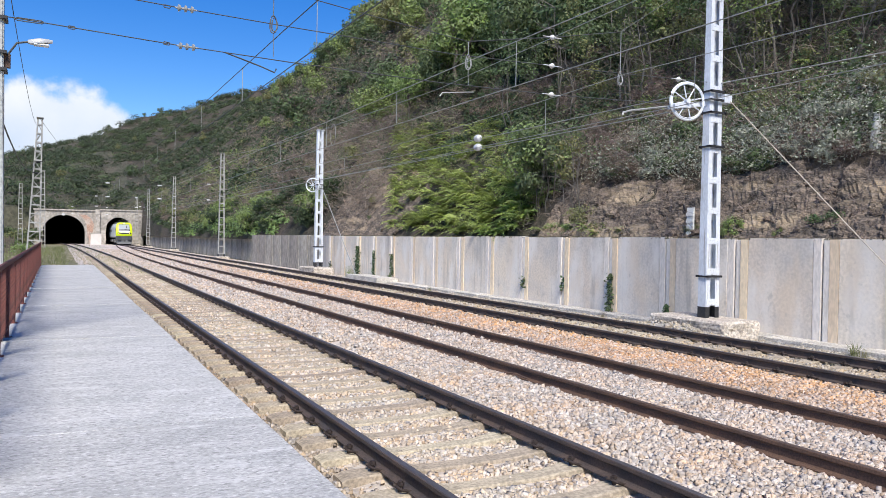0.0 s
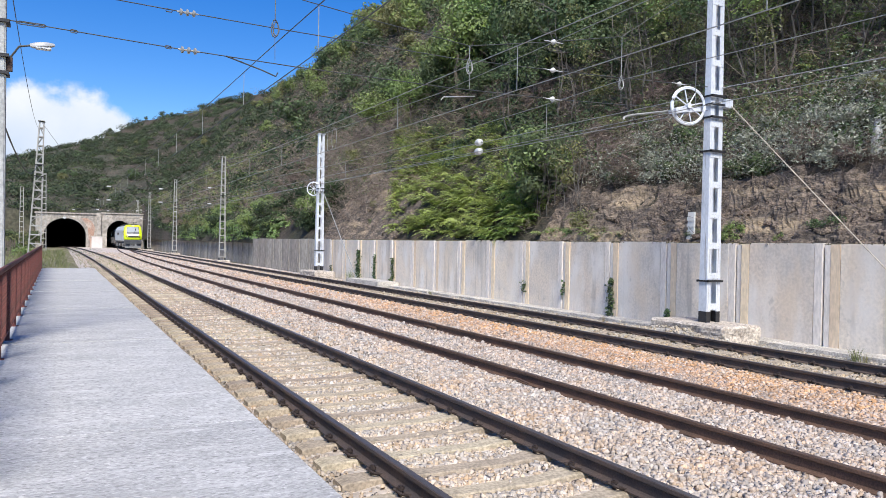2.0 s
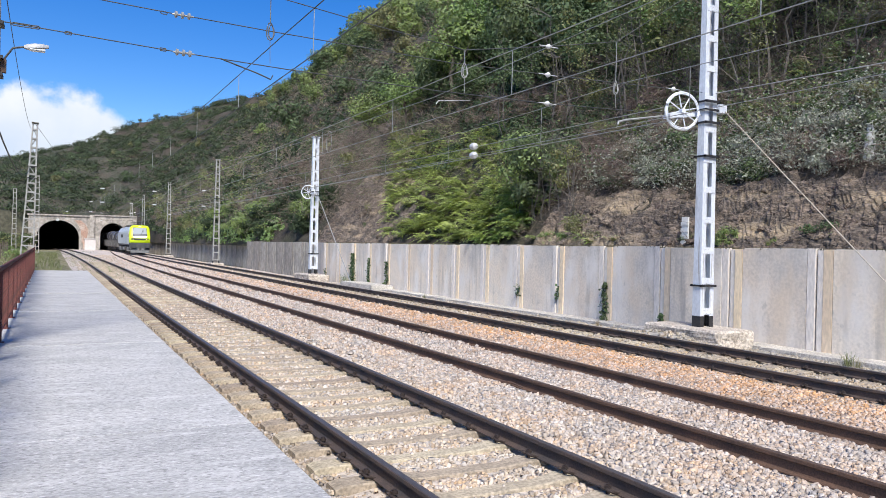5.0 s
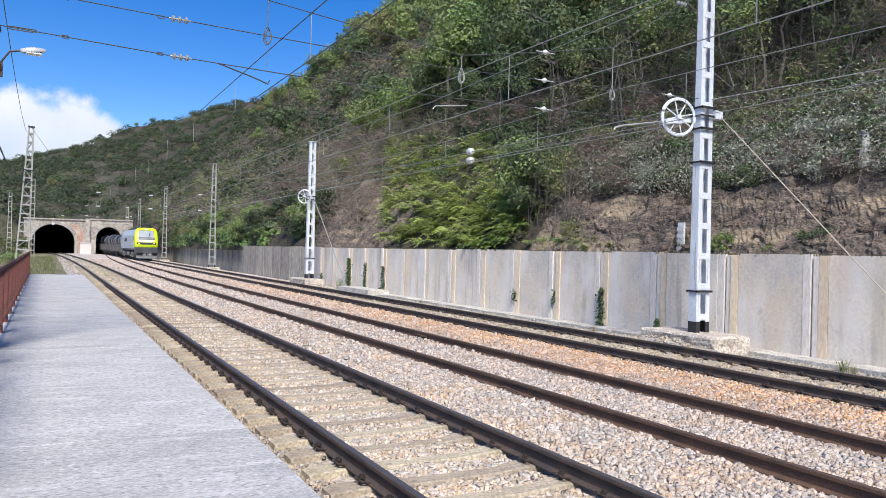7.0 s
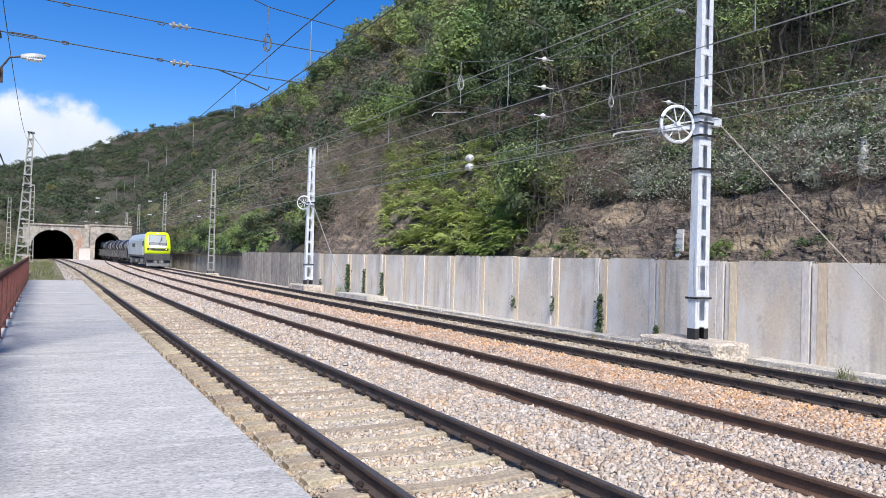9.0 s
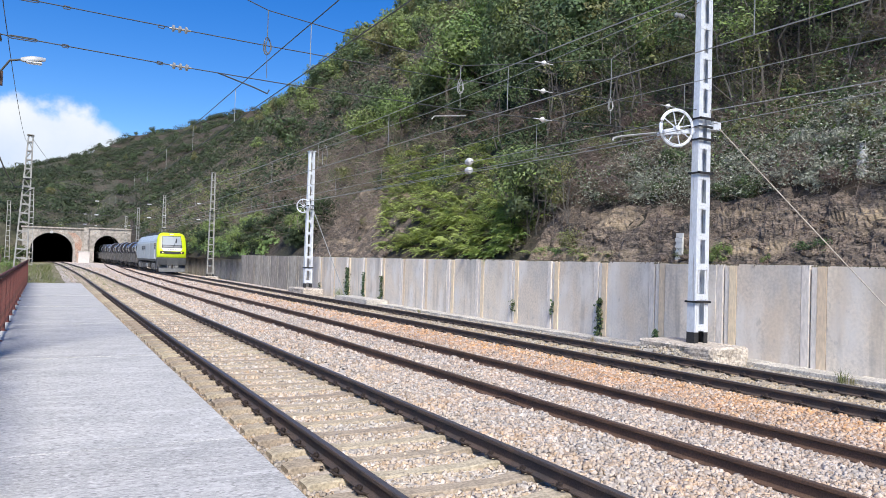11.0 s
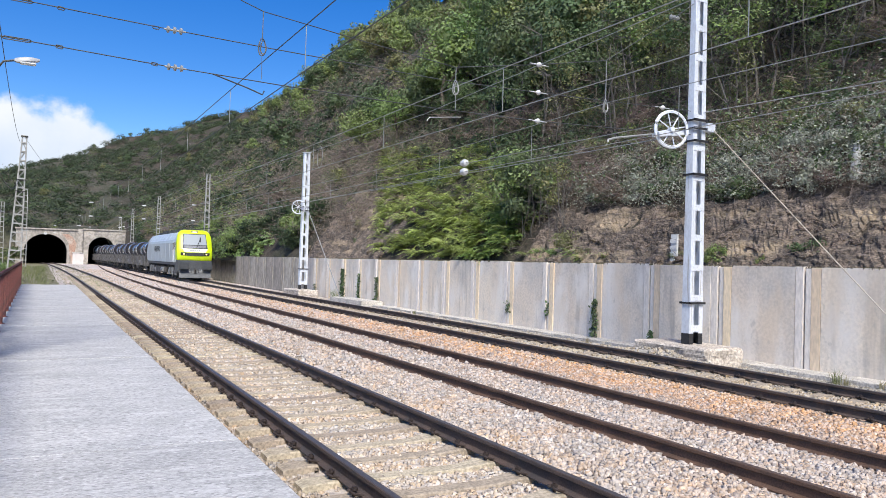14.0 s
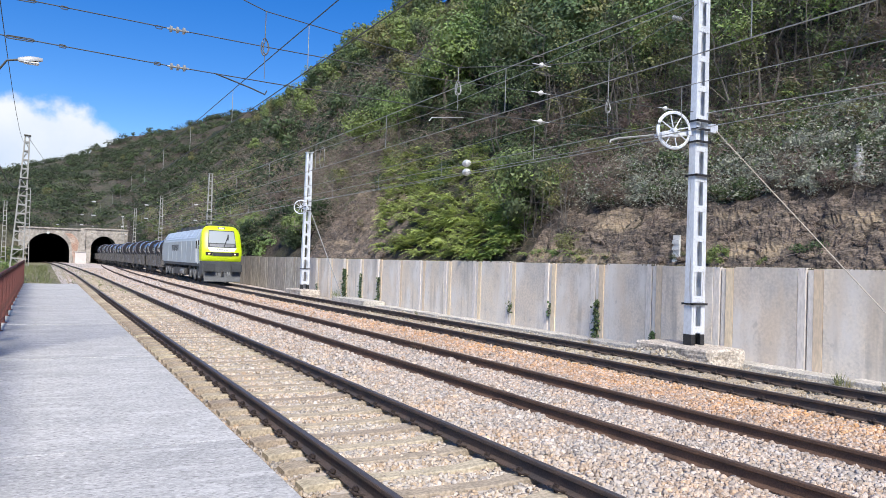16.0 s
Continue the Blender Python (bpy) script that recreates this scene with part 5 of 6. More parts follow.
# thin bare-stemmed saplings under the wood
for k in range(85):
    y = random.uniform(8, 31)
    x = random.uniform(19.3, 25.5)
    if y < x * 0.52 - 2.5:
        continue
    t_, c_ = random.choice(SAPLINGS)
    plant("tree", (x, y, hill(x, y) - 0.1), random.uniform(0.65, 1.15), t_, c_, "thin crooked sapling with sparse leaves and bare twigs", "tree", "saplings on the slope", random.uniform(0, 360))
# bracken bank, bounded by bare rock on one side and the large bush on the other
for k in range(420):
    y = random.uniform(23.3, 47.5)
    lo_x = 15.45 if y < 35.5 else 15.6 + (y - 35.5) * 0.48
    hi_x = min(16.3 + (y - 23.3) * 0.52, 21.6)
    if hi_x - lo_x < 0.3:
        continue
    put_shrub("fern", random.uniform(lo_x, hi_x), y, random.uniform(0.75, 1.25))
for k in range(26):
    y = random.uniform(25, 44)
    put_shrub(random.choice(("olive", "mid", "dark", "brown")), random.uniform(15.8, min(15.9 + (y - 23.3) * 0.5, 21)), y, random.uniform(0.3, 0.6))
# grey leaved scrub over the rock near the mast
for k in range(105):
    put_shrub(random.choice(("grey", "grey", "grey", "dark", "grey", "brown", "dark")), random.uniform(16.9, 18.8), random.uniform(7, 20.5), random.uniform(0.35, 0.75))
for k in range(50):
    put_shrub(random.choice(("olive", "mid", "brown", "dark", "brown")), random.uniform(19.0, 22.5), random.uniform(6, 26), random.uniform(0.45, 1.0))
# dark hollow of dead twigs beside the bush and below the wood
for k in range(26):
    put_shrub("brown", random.uniform(16.8, 19.5), random.uniform(17, 23.5), random.uniform(0.5, 1.0))
for k in range(70):
    y = random.uniform(26, 42)
    put_shrub(random.choice(("brown", "brown", "dark")), random.uniform(20.2 + (y - 26) * 0.16, 24.5), y, random.uniform(0.6, 1.2))
for k in range(26):
    put_shrub("fern" if k % 3 else "olive", random.uniform(18.6, 21.5), random.uniform(11, 18.5), random.uniform(0.4, 0.8))
# brown scrub farther along
for k in range(60):
    put_shrub(random.choice(("brown", "brown", "brown", "olive", "dark")), random.uniform(16.5, 29), random.uniform(46, 105), random.uniform(0.6, 1.3))
# green shrubs behind the wall
for k in range(24):
    put_shrub("dense" if k % 4 else "lush", random.uniform(15.6, 17.2), random.uniform(49, 63), random.uniform(1.3, 2.0))
for k in range(26):
    put_shrub(("lush", "lush", "dense")[k % 3], random.uniform(15.7, 17.4), random.uniform(62, 92), random.uniform(1.3, 2.0))
for k in range(26):
    put_shrub(("dark", "brown", "olive")[k % 3], random.uniform(15.6, 17.4), random.uniform(92, 163), random.uniform(1.2, 2.2))
# single plants just behind the wall
for key, x, y, s in (("mid", 15.5, 13.35, 0.5), ("mid", 15.45, 13.55, 0.4), ("fern", 15.7, 10.6, 0.3), ("dark", 15.6, 10.9, 0.42), ("fern", 15.5, 17.9, 0.5), ("olive", 15.5, 18.6, 0.5), ("olive", 15.6, 14.9, 0.3), ("mid", 15.5, 21.4, 0.5), ("fern", 15.6, 19.4, 0.7), ("olive", 15.7, 19.9, 0.7), ("fern", 15.6, 22.2, 0.7), ("mid", 15.6, 20.6, 0.55), ("fern", 15.5, 18.8, 0.6), ("mid", 15.5, 12.1, 0.22)):
    put_shrub(key, x, y, s)
# large bush with many stems
bb = thing("bush", (16.15, 23.3, hill(16.15, 23.3) - 0.1), "tall dark green bush with many thin stems above the wall", "bush")
for k in range(9):
    a = k * 0.9
    c = new("stem", sapling_mesh(40 + k))
    c.parent = bb
    c.matrix_basis = pose(0.25 * math.cos(a), 0.9 * math.sin(a), 0, rx=12 * math.sin(a * 2), ry=10 * math.cos(a)) @ Matrix.Scale(0.62, 4)
for k, (m, n_) in enumerate(((L_dark, 2600), (L_mid, 3000), (L_dark, 2600))):
    c = new("foliage", crown_mesh(60 + k, n_, 1.55, 3.5, 0.2, 0.13, 22, m, "foliage", 0.55, 0.3))
    c.parent = bb
    c.location = (0.2 * k - 0.2, 0.5 * k - 0.5, 0.2 * k)
sp_ = thing("bush", (15.9, 20.9, hill(15.9, 20.9) - 0.1), "thin stemmed young bush with sparse olive leaves", "bush")
for k in range(4):
    c = new("stem", sapling_mesh(56 + k))
    c.parent = sp_
    c.matrix_basis = pose(0.1 * k, 0.25 * k - 0.4, 0, rz=80 * k) @ Matrix.Scale(0.6, 4)
c = new("foliage", crown_mesh(68, 420, 0.9, 2.7, 0.8, 0.10, 11, L_olive, "foliage", 0.5, 0.3))
c.parent = sp_


# far scrub and low growth, too many to count
def cover(name, label, count, where, leaf, per, spread, material, seed, aspect=0.5, flat=0.7, rise=0.0):
    rng, rnd = np.random.default_rng(seed), random.Random(seed)
    cs = []
    for k in range(count):
        x, y, s = where(rnd)
        z = hill(x, y)
        n = max(4, int(per * s))
        d = rng.normal(size=(n, 3)) * np.array([spread, spread, spread * flat]) * s * 0.5
        d[:, 2] = np.abs(d[:, 2]) + rise
        cs.append(d + np.array([x, y, z]))
    v, f = leaf_array(np.concatenate(cs), leaf, rng, aspect, three=True)
    tagged(raw(name, v, f, material), label, "vegetation", kind="stuff")


def domes(name, label, count, where, leaf, per, material, seed, aspect=0.6):
    """Rounded bushes, each a few leafy humps with dark hollows between them."""
    rng, rnd = np.random.default_rng(seed), random.Random(seed)
    cs, ds = [], []
    for k in range(count):
        x, y, s = where(rnd)
        for j in range(rnd.choice((1, 2, 2, 3))):
            p = np.array([x + rnd.gauss(0, 0.5) * s, y + rnd.gauss(0, 0.5) * s, 0.0])
            r = s * rnd.uniform(0.6, 1.0)
            p[2] = hill(p[0], p[1]) + r * rnd.uniform(0.0, 0.35)
            d = rng.normal(size=(int(per * r * r) + 8, 3))
            d[:, 2] = np.abs(d[:, 2])
            d /= np.linalg.norm(d, axis=1)[:, None]
            lump = 1 + 0.22 * np.sin(d[:, :1] * 5 + k) * np.cos(d[:, 1:2] * 6 + j)
            cs.append(p + d * r * rng.uniform(0.82, 1.05, (len(d), 1)) * lump * np.array([1, 1, 0.85]))
            ds.append(d)
    v, f = leaf_array(np.concatenate(cs), leaf, rng, aspect, out=np.concatenate(ds), three=True)
    tagged(raw(name, v, f, material), label, "vegetation", kind="stuff")


north = lambda r: (r.uniform(-70, 100), r.uniform(167, 335), r.uniform(0.6, 1.9))
east = lambda r: (r.uniform(16, 60), r.uniform(75, 170), r.uniform(0.6, 1.7))
cover("far_scrub", "low brown twigs covering the far hill", 700, north, 0.7, 22, 1.9, L_brown, 1, 0.12)
cover("far_scrub", "olive scrub covering the far hill", 420, north, 0.36, 45, 1.3, L_olive, 2)
cover("far_scrub", "low dark scrub covering the far hill", 600, north, 0.36, 45, 1.3, L_far, 12)
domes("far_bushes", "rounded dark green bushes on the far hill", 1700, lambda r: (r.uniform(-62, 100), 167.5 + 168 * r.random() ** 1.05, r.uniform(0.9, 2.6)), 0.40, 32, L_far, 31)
domes("far_bushes", "rounded green bushes on the far hill", 240, lambda r: (r.uniform(-70, 75), r.uniform(167, 335), r.uniform(0.8, 1.9)), 0.36, 44, L_dark, 32)
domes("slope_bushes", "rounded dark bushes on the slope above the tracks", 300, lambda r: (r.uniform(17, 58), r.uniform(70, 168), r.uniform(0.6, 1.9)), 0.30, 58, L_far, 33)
domes("slope_bushes", "rounded olive bushes on the slope above the tracks", 130, lambda r: (r.uniform(17, 50), r.uniform(66, 168), r.uniform(0.5, 1.3)), 0.28, 60, L_olive, 34)
# darkest leaf colour stands in for the shade below the trees
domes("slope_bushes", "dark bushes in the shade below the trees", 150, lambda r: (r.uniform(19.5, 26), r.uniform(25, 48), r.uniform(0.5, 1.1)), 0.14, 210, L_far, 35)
domes("slope_bushes", "green bushes along the top of the wall", 70, lambda r: (r.uniform(15.3, 16.6), r.uniform(58, 108), r.uniform(0.6, 1.2)), 0.20, 110, L_mid, 36)
domes("slope_bushes", "dark bushes along the top of the wall", 110, lambda r: (r.uniform(15.3, 16.8), r.uniform(62, 164), r.uniform(0.6, 1.3)), 0.22, 100, L_far, 37)
cover("far_scrub", "dark scrub on the slope above the tracks", 260, east, 0.30, 60, 1.5, L_far, 3)
cover("far_scrub", "brown dry scrub on the slope", 1000, lambda r: (r.uniform(18, 52), r.uniform(66, 165), r.uniform(0.6, 1.5)), 0.42, 64, 1.7, L_brown, 4, 0.12)
cover("far_scrub", "green scrub low on the slope", 200, lambda r: (r.uniform(16, 30), r.uniform(80, 165), r.uniform(0.6, 1.3)), 0.26, 60, 1.4, L_mid, 5)
low = lambda r: (17.0 + abs(r.gauss(0, 1)) * 6, r.uniform(3, 60), r.uniform(0.4, 1.2))
cover("undergrowth", "low olive undergrowth on the slope", 900, lambda r: (r.uniform(18, 32), r.uniform(3, 62), r.uniform(0.5, 1.3)), 0.095, 44, 0.9, L_olive, 6)
cover("undergrowth", "dead brown twigs and leaf litter on the slope", 1100, low, 0.34, 18, 0.9, L_brown, 7, 0.06)
cover("undergrowth", "low green growth on the slope", 700, lambda r: (r.uniform(17.5, 32), r.uniform(3, 62), r.uniform(0.5, 1.3)), 0.095, 44, 0.9, L_mid, 8)
cover("undergrowth", "dark green growth among the trees", 1000, lambda r: (r.uniform(20, 40), r.uniform(2, 75), r.uniform(0.6, 1.6)), 0.11, 48, 1.1, L_dark, 9)


near = lambda r: (17.2 + abs(r.gauss(0, 1)) * 4.0, r.uniform(4, 30), r.uniform(0.5, 1.3))
cover("thicket", "grey green leaves of the thicket above the cutting", 900, lambda r: (16.9 + abs(r.gauss(0, 1)) * 1.3, r.uniform(5, 21), r.uniform(0.5, 1.3)), 0.062, 40, 0.9, L_grey, 21, 0.6)
cover("thicket", "tangled dead brown twigs above the cutting", 1500, near, 0.55, 16, 1.2, L_brown, 22, 0.016)
cover("thicket", "hanging roots and dead twigs over the broken rock", 420, lambda r: (15.5 + r.random() * 2.0, r.uniform(6, 23.5), r.uniform(0.5, 1.1)), 0.5, 14, 0.9, L_brown, 26, 0.02, 0.5)
cover("thicket", "dark ivy leaves above the cutting", 900, near, 0.10, 28, 0.9, L_dark, 23, 0.65)
cover("thicket", "brown twigs on the slope beyond the ferns", 1800, lambda r: (16.3 + abs(r.gauss(0, 1)) * 7.0, r.uniform(40, 80), r.uniform(0.6, 1.4)), 0.95, 16, 1.3, L_brown, 24, 0.022)


# ---------- small plants by the wall and the platform ----------
def ivy(y, z0, z1, w, n, seed):
    rng = np.random.default_rng(seed)
    zz = rng.uniform(0, 1, n)
    c = np.stack([np.full(n, WX - 0.06) + rng.normal(size=n) * 0.05, y + 0.13 + rng.normal(size=n) * w * (1.1 - 0.6 * zz), z0 + (z1 - z0) * zz], 1)
    v, f = leaf_array(c, 0.085, rng, 0.8)
    tagged(raw("ivy", v, f, L_dark), "dark ivy climbing a joint of the wall", "ivy", "ivy on the wall")


for k, z0, z1, w, n in ((3, -0.25, 1.0, 0.09, 330), (2, -0.25, 0.25, 0.07, 120), (5, 0.2, 0.7, 0.06, 60), (11, -0.2, 1.3, 0.09, 300), (12, -0.2, 1.5, 0.22, 620), (10, -0.1, 1.2, 0.13, 260), (14, -0.2, 0.5, 0.15, 120), (4, 0.3, 0.8, 0.04, 50)):
    ivy(10.18 + PITCH * k, z0, z1, w, n, 100 + k)


def weed(x, y, z, h, n, material, seed, label="tuft of dry weeds growing from the ballast"):
    rng = np.random.default_rng(seed)
    v, f = [], []
    for k in range(n):
        a, t = rng.uniform(0, 6.28), rng.uniform(0.1, 0.55)
        hh = h * rng.uniform(0.5, 1.0)
        d = np.array([math.cos(a) * t, math.sin(a) * t, 1.0]) * hh
        p = np.array([rng.normal() * h * 0.12, rng.normal() * h * 0.12, 0])
        s = np.array([-math.sin(a), math.cos(a), 0]) * 0.0028
        i = len(v)
        v += [tuple(p - s), tuple(p + s), tuple(p + d * 0.6 + s * 1.4), tuple(p + d + np.array([math.cos(a), math.sin(a), -0.3]) * hh * 0.15), tuple(p + d * 0.6 - s * 1.4)]
        f += [(i, i + 1, i + 2, i + 4), (i + 4, i + 2, i + 3)]
    ob = raw("weed", v, f, material)
    ob.location = (x, y, z)
    tagged(ob, label, "weed", "weeds along the tracks")


for k, (x, y, h, n, m) in enumerate(((13.95, 9.1, 0.40, 60, L_olive), (14.0, 8.9, 0.3, 30, L_dry), (14.15, 8.3, 0.30, 24, L_dry), (13.9, 16.6, 0.3, 40, L_dry), (14.6, 39.4, 0.9, 70, L_mid), (14.0, 28.0, 0.25, 40, L_olive), (2.0, 4.9, 0.09, 20, L_fern), (3.2, 5.0, 0.08, 16, L_grey), (2.05, 6.4, 0.1, 20, L_olive), (1.8, 5.6, 0.1, 14, L_mid))):
    weed(x, y, bed_z(x, y) - 0.01, h, n, m, 200 + k)
rng = np.random.default_rng(77)
v, f = [], []
for k in range(6400):
    x, y = (rng.uniform(-6.5, 0.5), rng.uniform(44, 110)) if k < 3800 else (rng.uniform(0.6, 6.6), rng.uniform(43, 150))
    h, a = rng.uniform(0.08, 0.42) * (1 if k < 3800 else 0.4), rng.uniform(0, 6.28)
    i = len(v)
    p, s = np.array([x, y, -0.3 + (0.35 if k < 3800 else 0.1)]), np.array([math.cos(a), math.sin(a), 0]) * 0.028
    tip = p + np.array([rng.normal() * 0.15, rng.normal() * 0.15, h])
    v += [tuple(p - s), tuple(p + s), tuple(tip)]
    f.append((i, i + 1, i + 2))
tagged(raw("grass", v, f, L_olive), "short olive grass beyond the platform", "grass", kind="stuff")
bank = Geo()
bank.add([(-40, 42.0, -0.34), (1.5, 42.0, -0.34), (1.2, 118, -0.34), (-40, 150, -0.34), (-40, 44.0, 0.3), (0.2, 43.5, 0.05), (-0.4, 112, 0.05), (-40, 140, 0.3)], [(0, 1, 5, 4), (1, 2, 6, 5), (2, 3, 7, 6), (4, 5, 6, 7)])
tagged(bank.part("grass_bank", M_soil), "low grassy earth bank beyond the platform", "bank", kind="structure")
for k in range(14):
    x, y = random.uniform(-9, -2.6), random.uniform(55, 110)
    put_shrub(random.choice(("dark", "olive", "mid")), x, y, random.uniform(0.6, 1.5), 0.2)
for k in range(18):
    put_shrub(random.choice(("dark", "dark", "olive")), random.uniform(-15, -4.6), random.uniform(157, 164), random.uniform(2.0, 3.6), -0.3)


def joined(name, pieces, label):
    """Many far plants of one kind in one mesh."""
    vs, fs, n = [], [], 0
    for c, m in pieces:
        p = np.empty(len(c.vertices) * 3, np.float32)
        c.vertices.foreach_get("co", p)
        q = np.array(m)
        vs.append(p.reshape(-1, 3) @ q[:3, :3].T + q[:3, 3])
        fs += [tuple(i + n for i in pg.vertices) for pg in c.polygons]
        n += len(c.vertices)
    tagged(raw(name, np.concatenate(vs).tolist(), fs, pieces[0][0].materials[0]), label, "vegetation", kind="stuff")


for key in FAR_SHRUBS:
    joined("far_shrubs", FAR_SHRUBS[key], SHRUBS[key][0][1].replace(" shrub", " shrubs").replace(" bush", " bushes").replace(" clump", " clumps") + " farther along the track")
for key in FAR_TREES:
    joined("far_trees", FAR_TREES[key], "bare trunks and limbs of the far trees" if key == "trunk" else {"dark": "dark green", "mid": "green", "olive": "olive green", "yellow": "yellow green"}[key] + " crowns of trees high on the far slope")
pf = thing("paling_fence", (0, 0, 0.2), "weathered grey paling fence behind the platform", "fence")
pale = Geo().box(-0.05, 0.05, -0.015, 0.015, 0, 1.35).data("pale", M_bark)
for k in range(60):
    o = new("pale", pale)
    o.parent, o.location = pf, (-3.4 - 0.16 * k, 72 + 0.03 * k, random.uniform(-0.1, 0.1))
Geo().box(-13, -3.3, 72.9, 72.95, 0.4, 0.48).box(-13, -3.3, 72.9, 72.95, 1.0, 1.08).part("fence_rail", M_bark, pf)
sg = Geo().box(-0.02, 0.02, -0.12, 0.12, 0, 0.9)
for z in (0.12, 0.3, 0.48, 0.66):
    sg.box(-0.05, 0.0, -0.125, 0.125, z, z + 0.1)
so = sg.part("louvred_box", plain("white_metal", (0.72, 0.72, 0.7), 0.5))
so.location = (15.55, 14.95, hill(15.55, 14.95) - 0.15)
tagged(so, "white louvred metal plate standing on the bank", "box")
sl = Geo().box(-0.16, 0.16, -0.04, 0.04, -0.1, 0.62).part("stone_slab", M_rock_dark, bevel=0.03)
sl.matrix_basis = pose(18.3, 18.55, hill(18.3, 18.55) - 0.05, 18, 24, 20)
tagged(sl, "dark tilted stone slab among the leaves", "slab")
cn = Geo().lathe([(0.0, 0.85), (0.03, 0.85), (0.06, 0.6), (0.13, 0.12), (0.16, -0.6), (0.0, -0.6)], 10).part("marker_post", plain("pale_plastic", (0.62, 0.62, 0.6), 0.6), smooth=True)
cn.location = (17.25, 10.82, hill(17.25, 10.82) + 0.15)
tagged(cn, "pale tapered marker post among the shrubs", "post")


# ---------- train ----------
M_lime = mat("lime_paint", (0.62, 0.78, 0.015), 0.35, var=0.06, scale=1.5, fine=12, bump=0.03, bdist=0.002, tint=(0.56, 0.72, 0.012))
M_silver = mat("silver_paint", (0.47, 0.52, 0.555), 0.4, 0.1, var=0.08, scale=0.8, fine=8, bump=0.03, bdist=0.002, tint=(0.42, 0.465, 0.50), stretch=(1, 1, 0.4))
M_roofp = mat("roof_paint", (0.64, 0.70, 0.76), 0.32, 0.25, var=0.12, scale=0.9, fine=10, tint=(0.52, 0.57, 0.62))
M_white = plain("white_paint", (0.78, 0.79, 0.79), 0.4)
M_charcoal = mat("charcoal_paint", (0.06, 0.065, 0.07), 0.55, 0.1, var=0.25, scale=2, fine=20)
M_under = mat("grimy_iron", (0.12, 0.115, 0.11), 0.7, 0.2, var=0.35, scale=2.5, fine=20, tint=(0.05, 0.047, 0.045))
M_seam = plain("seam_paint", (0.44, 0.48, 0.51), 0.45)
M_midgrey = mat("grey_paint", (0.22, 0.23, 0.24), 0.55, 0.1, var=0.2, scale=2, fine=20)
M_plough = mat("plough_paint", (0.11, 0.115, 0.12), 0.5, 0.2, var=0.3, scale=2, fine=18)
M_sill = mat("sill_paint", (0.085, 0.09, 0.095), 0.55, 0.1, var=0.25, scale=2, fine=20)
M_wagon = mat("wagon_paint", (0.19, 0.18, 0.175), 0.75, 0.1, var=0.35, scale=1.2, fine=14, tint=(0.12, 0.11, 0.105))
M_coil = mat("coiled_steel", (0.88, 0.89, 0.94), 0.2, 0.8, var=0.12, scale=1.5, fine=50, bump=0.15, bdist=0.004, stretch=(1, 0.3, 1), obrand=0.15)
# near-black coil ends: the shading between coils is in this colour
M_edge = mat("coil_edge", (0.035, 0.033, 0.04), 0.5, 0.3, var=0.3, scale=2, fine=60, stretch=(1, 1, 1))
M_dark_glass = plain("dark_glass", (0.02, 0.025, 0.03), 0.08)
# pale base colour carries the sky's reflection; the glass itself is dark
M_glass = bpy.data.materials.new("sky_toned_glass")
M_glass.use_nodes = True
b_ = M_glass.node_tree.nodes["Principled BSDF"]
b_.inputs["Base Color"].default_value, b_.inputs["Roughness"].default_value = (0.36, 0.39, 0.40, 1), 0.06
b_.inputs["Coat Weight"].default_value = 1.0
M_lampg = plain("warm_headlight", (1.0, 0.78, 0.38), 0.2, emit=1.3)

loco = thing("locomotive", (0, 0, 0), "lime and silver electric locomotive pulling the freight train", "locomotive")


def ring(z, yf, hw, yb, cut):
    """One level of the cab: round the nose from side to side."""
    return [(-hw, yb, z), (-hw, yf + cut, z), (-hw * 0.90, yf + cut * 0.35, z), (-hw * 0.55, yf + 0.04, z), (0, yf, z), (hw * 0.55, yf + 0.04, z), (hw * 0.90, yf + cut * 0.35, z), (hw, yf + cut, z), (hw, yb, z)]


def loft(levels, closed_top=True):
    g = Geo()
    n = 9
    for lv in levels:
        g.v += ring(*lv)
    for i in range(len(levels) - 1):
        g.f += [(i * n + k, i * n + k + 1, (i + 1) * n + k + 1, (i + 1) * n + k) for k in range(n - 1)]
    if closed_top:
        g.f.append(tuple(range((len(levels) - 1) * n, len(levels) * n)))
    return g


NOSE = [(1.62, 0.70, 1.38, 1.75, 0.16), (1.72, 0.62, 1.42, 1.75, 0.2), (2.3, 0.56, 1.43, 1.75, 0.22), (2.6, 0.66, 1.43, 1.75, 0.22), (3.1, 0.86, 1.41, 1.75, 0.22), (3.65, 1.10, 1.36, 1.75, 0.2), (3.95, 1.26, 1.26, 1.72, 0.2), (4.14, 1.42, 1.08, 1.72, 0.16), (4.22, 1.60, 0.8, 1.75, 0.06)]
loft(NOSE).part("cab_front", M_lime, loco, "lime painted cab front", smooth=True)


def nose_y(z):
    for (z0, y0, *_), (z1, y1, *_) in zip(NOSE, NOSE[1:]):
        if z0 <= z <= z1:
            return y0 + (y1 - y0) * (z - z0) / (z1 - z0)
    return 0.6


def span(x0, x1, z0, z1, tx0=None, tx1=None, n=6):
    tx0, tx1 = x0 if tx0 is None else tx0, x1 if tx1 is None else tx1
    lower = [(x0 + (x1 - x0) * i / n, z0) for i in range(n + 1)]
    upper = [(tx0 + (tx1 - tx0) * i / n, z1) for i in range(n + 1)]
    return lower, upper


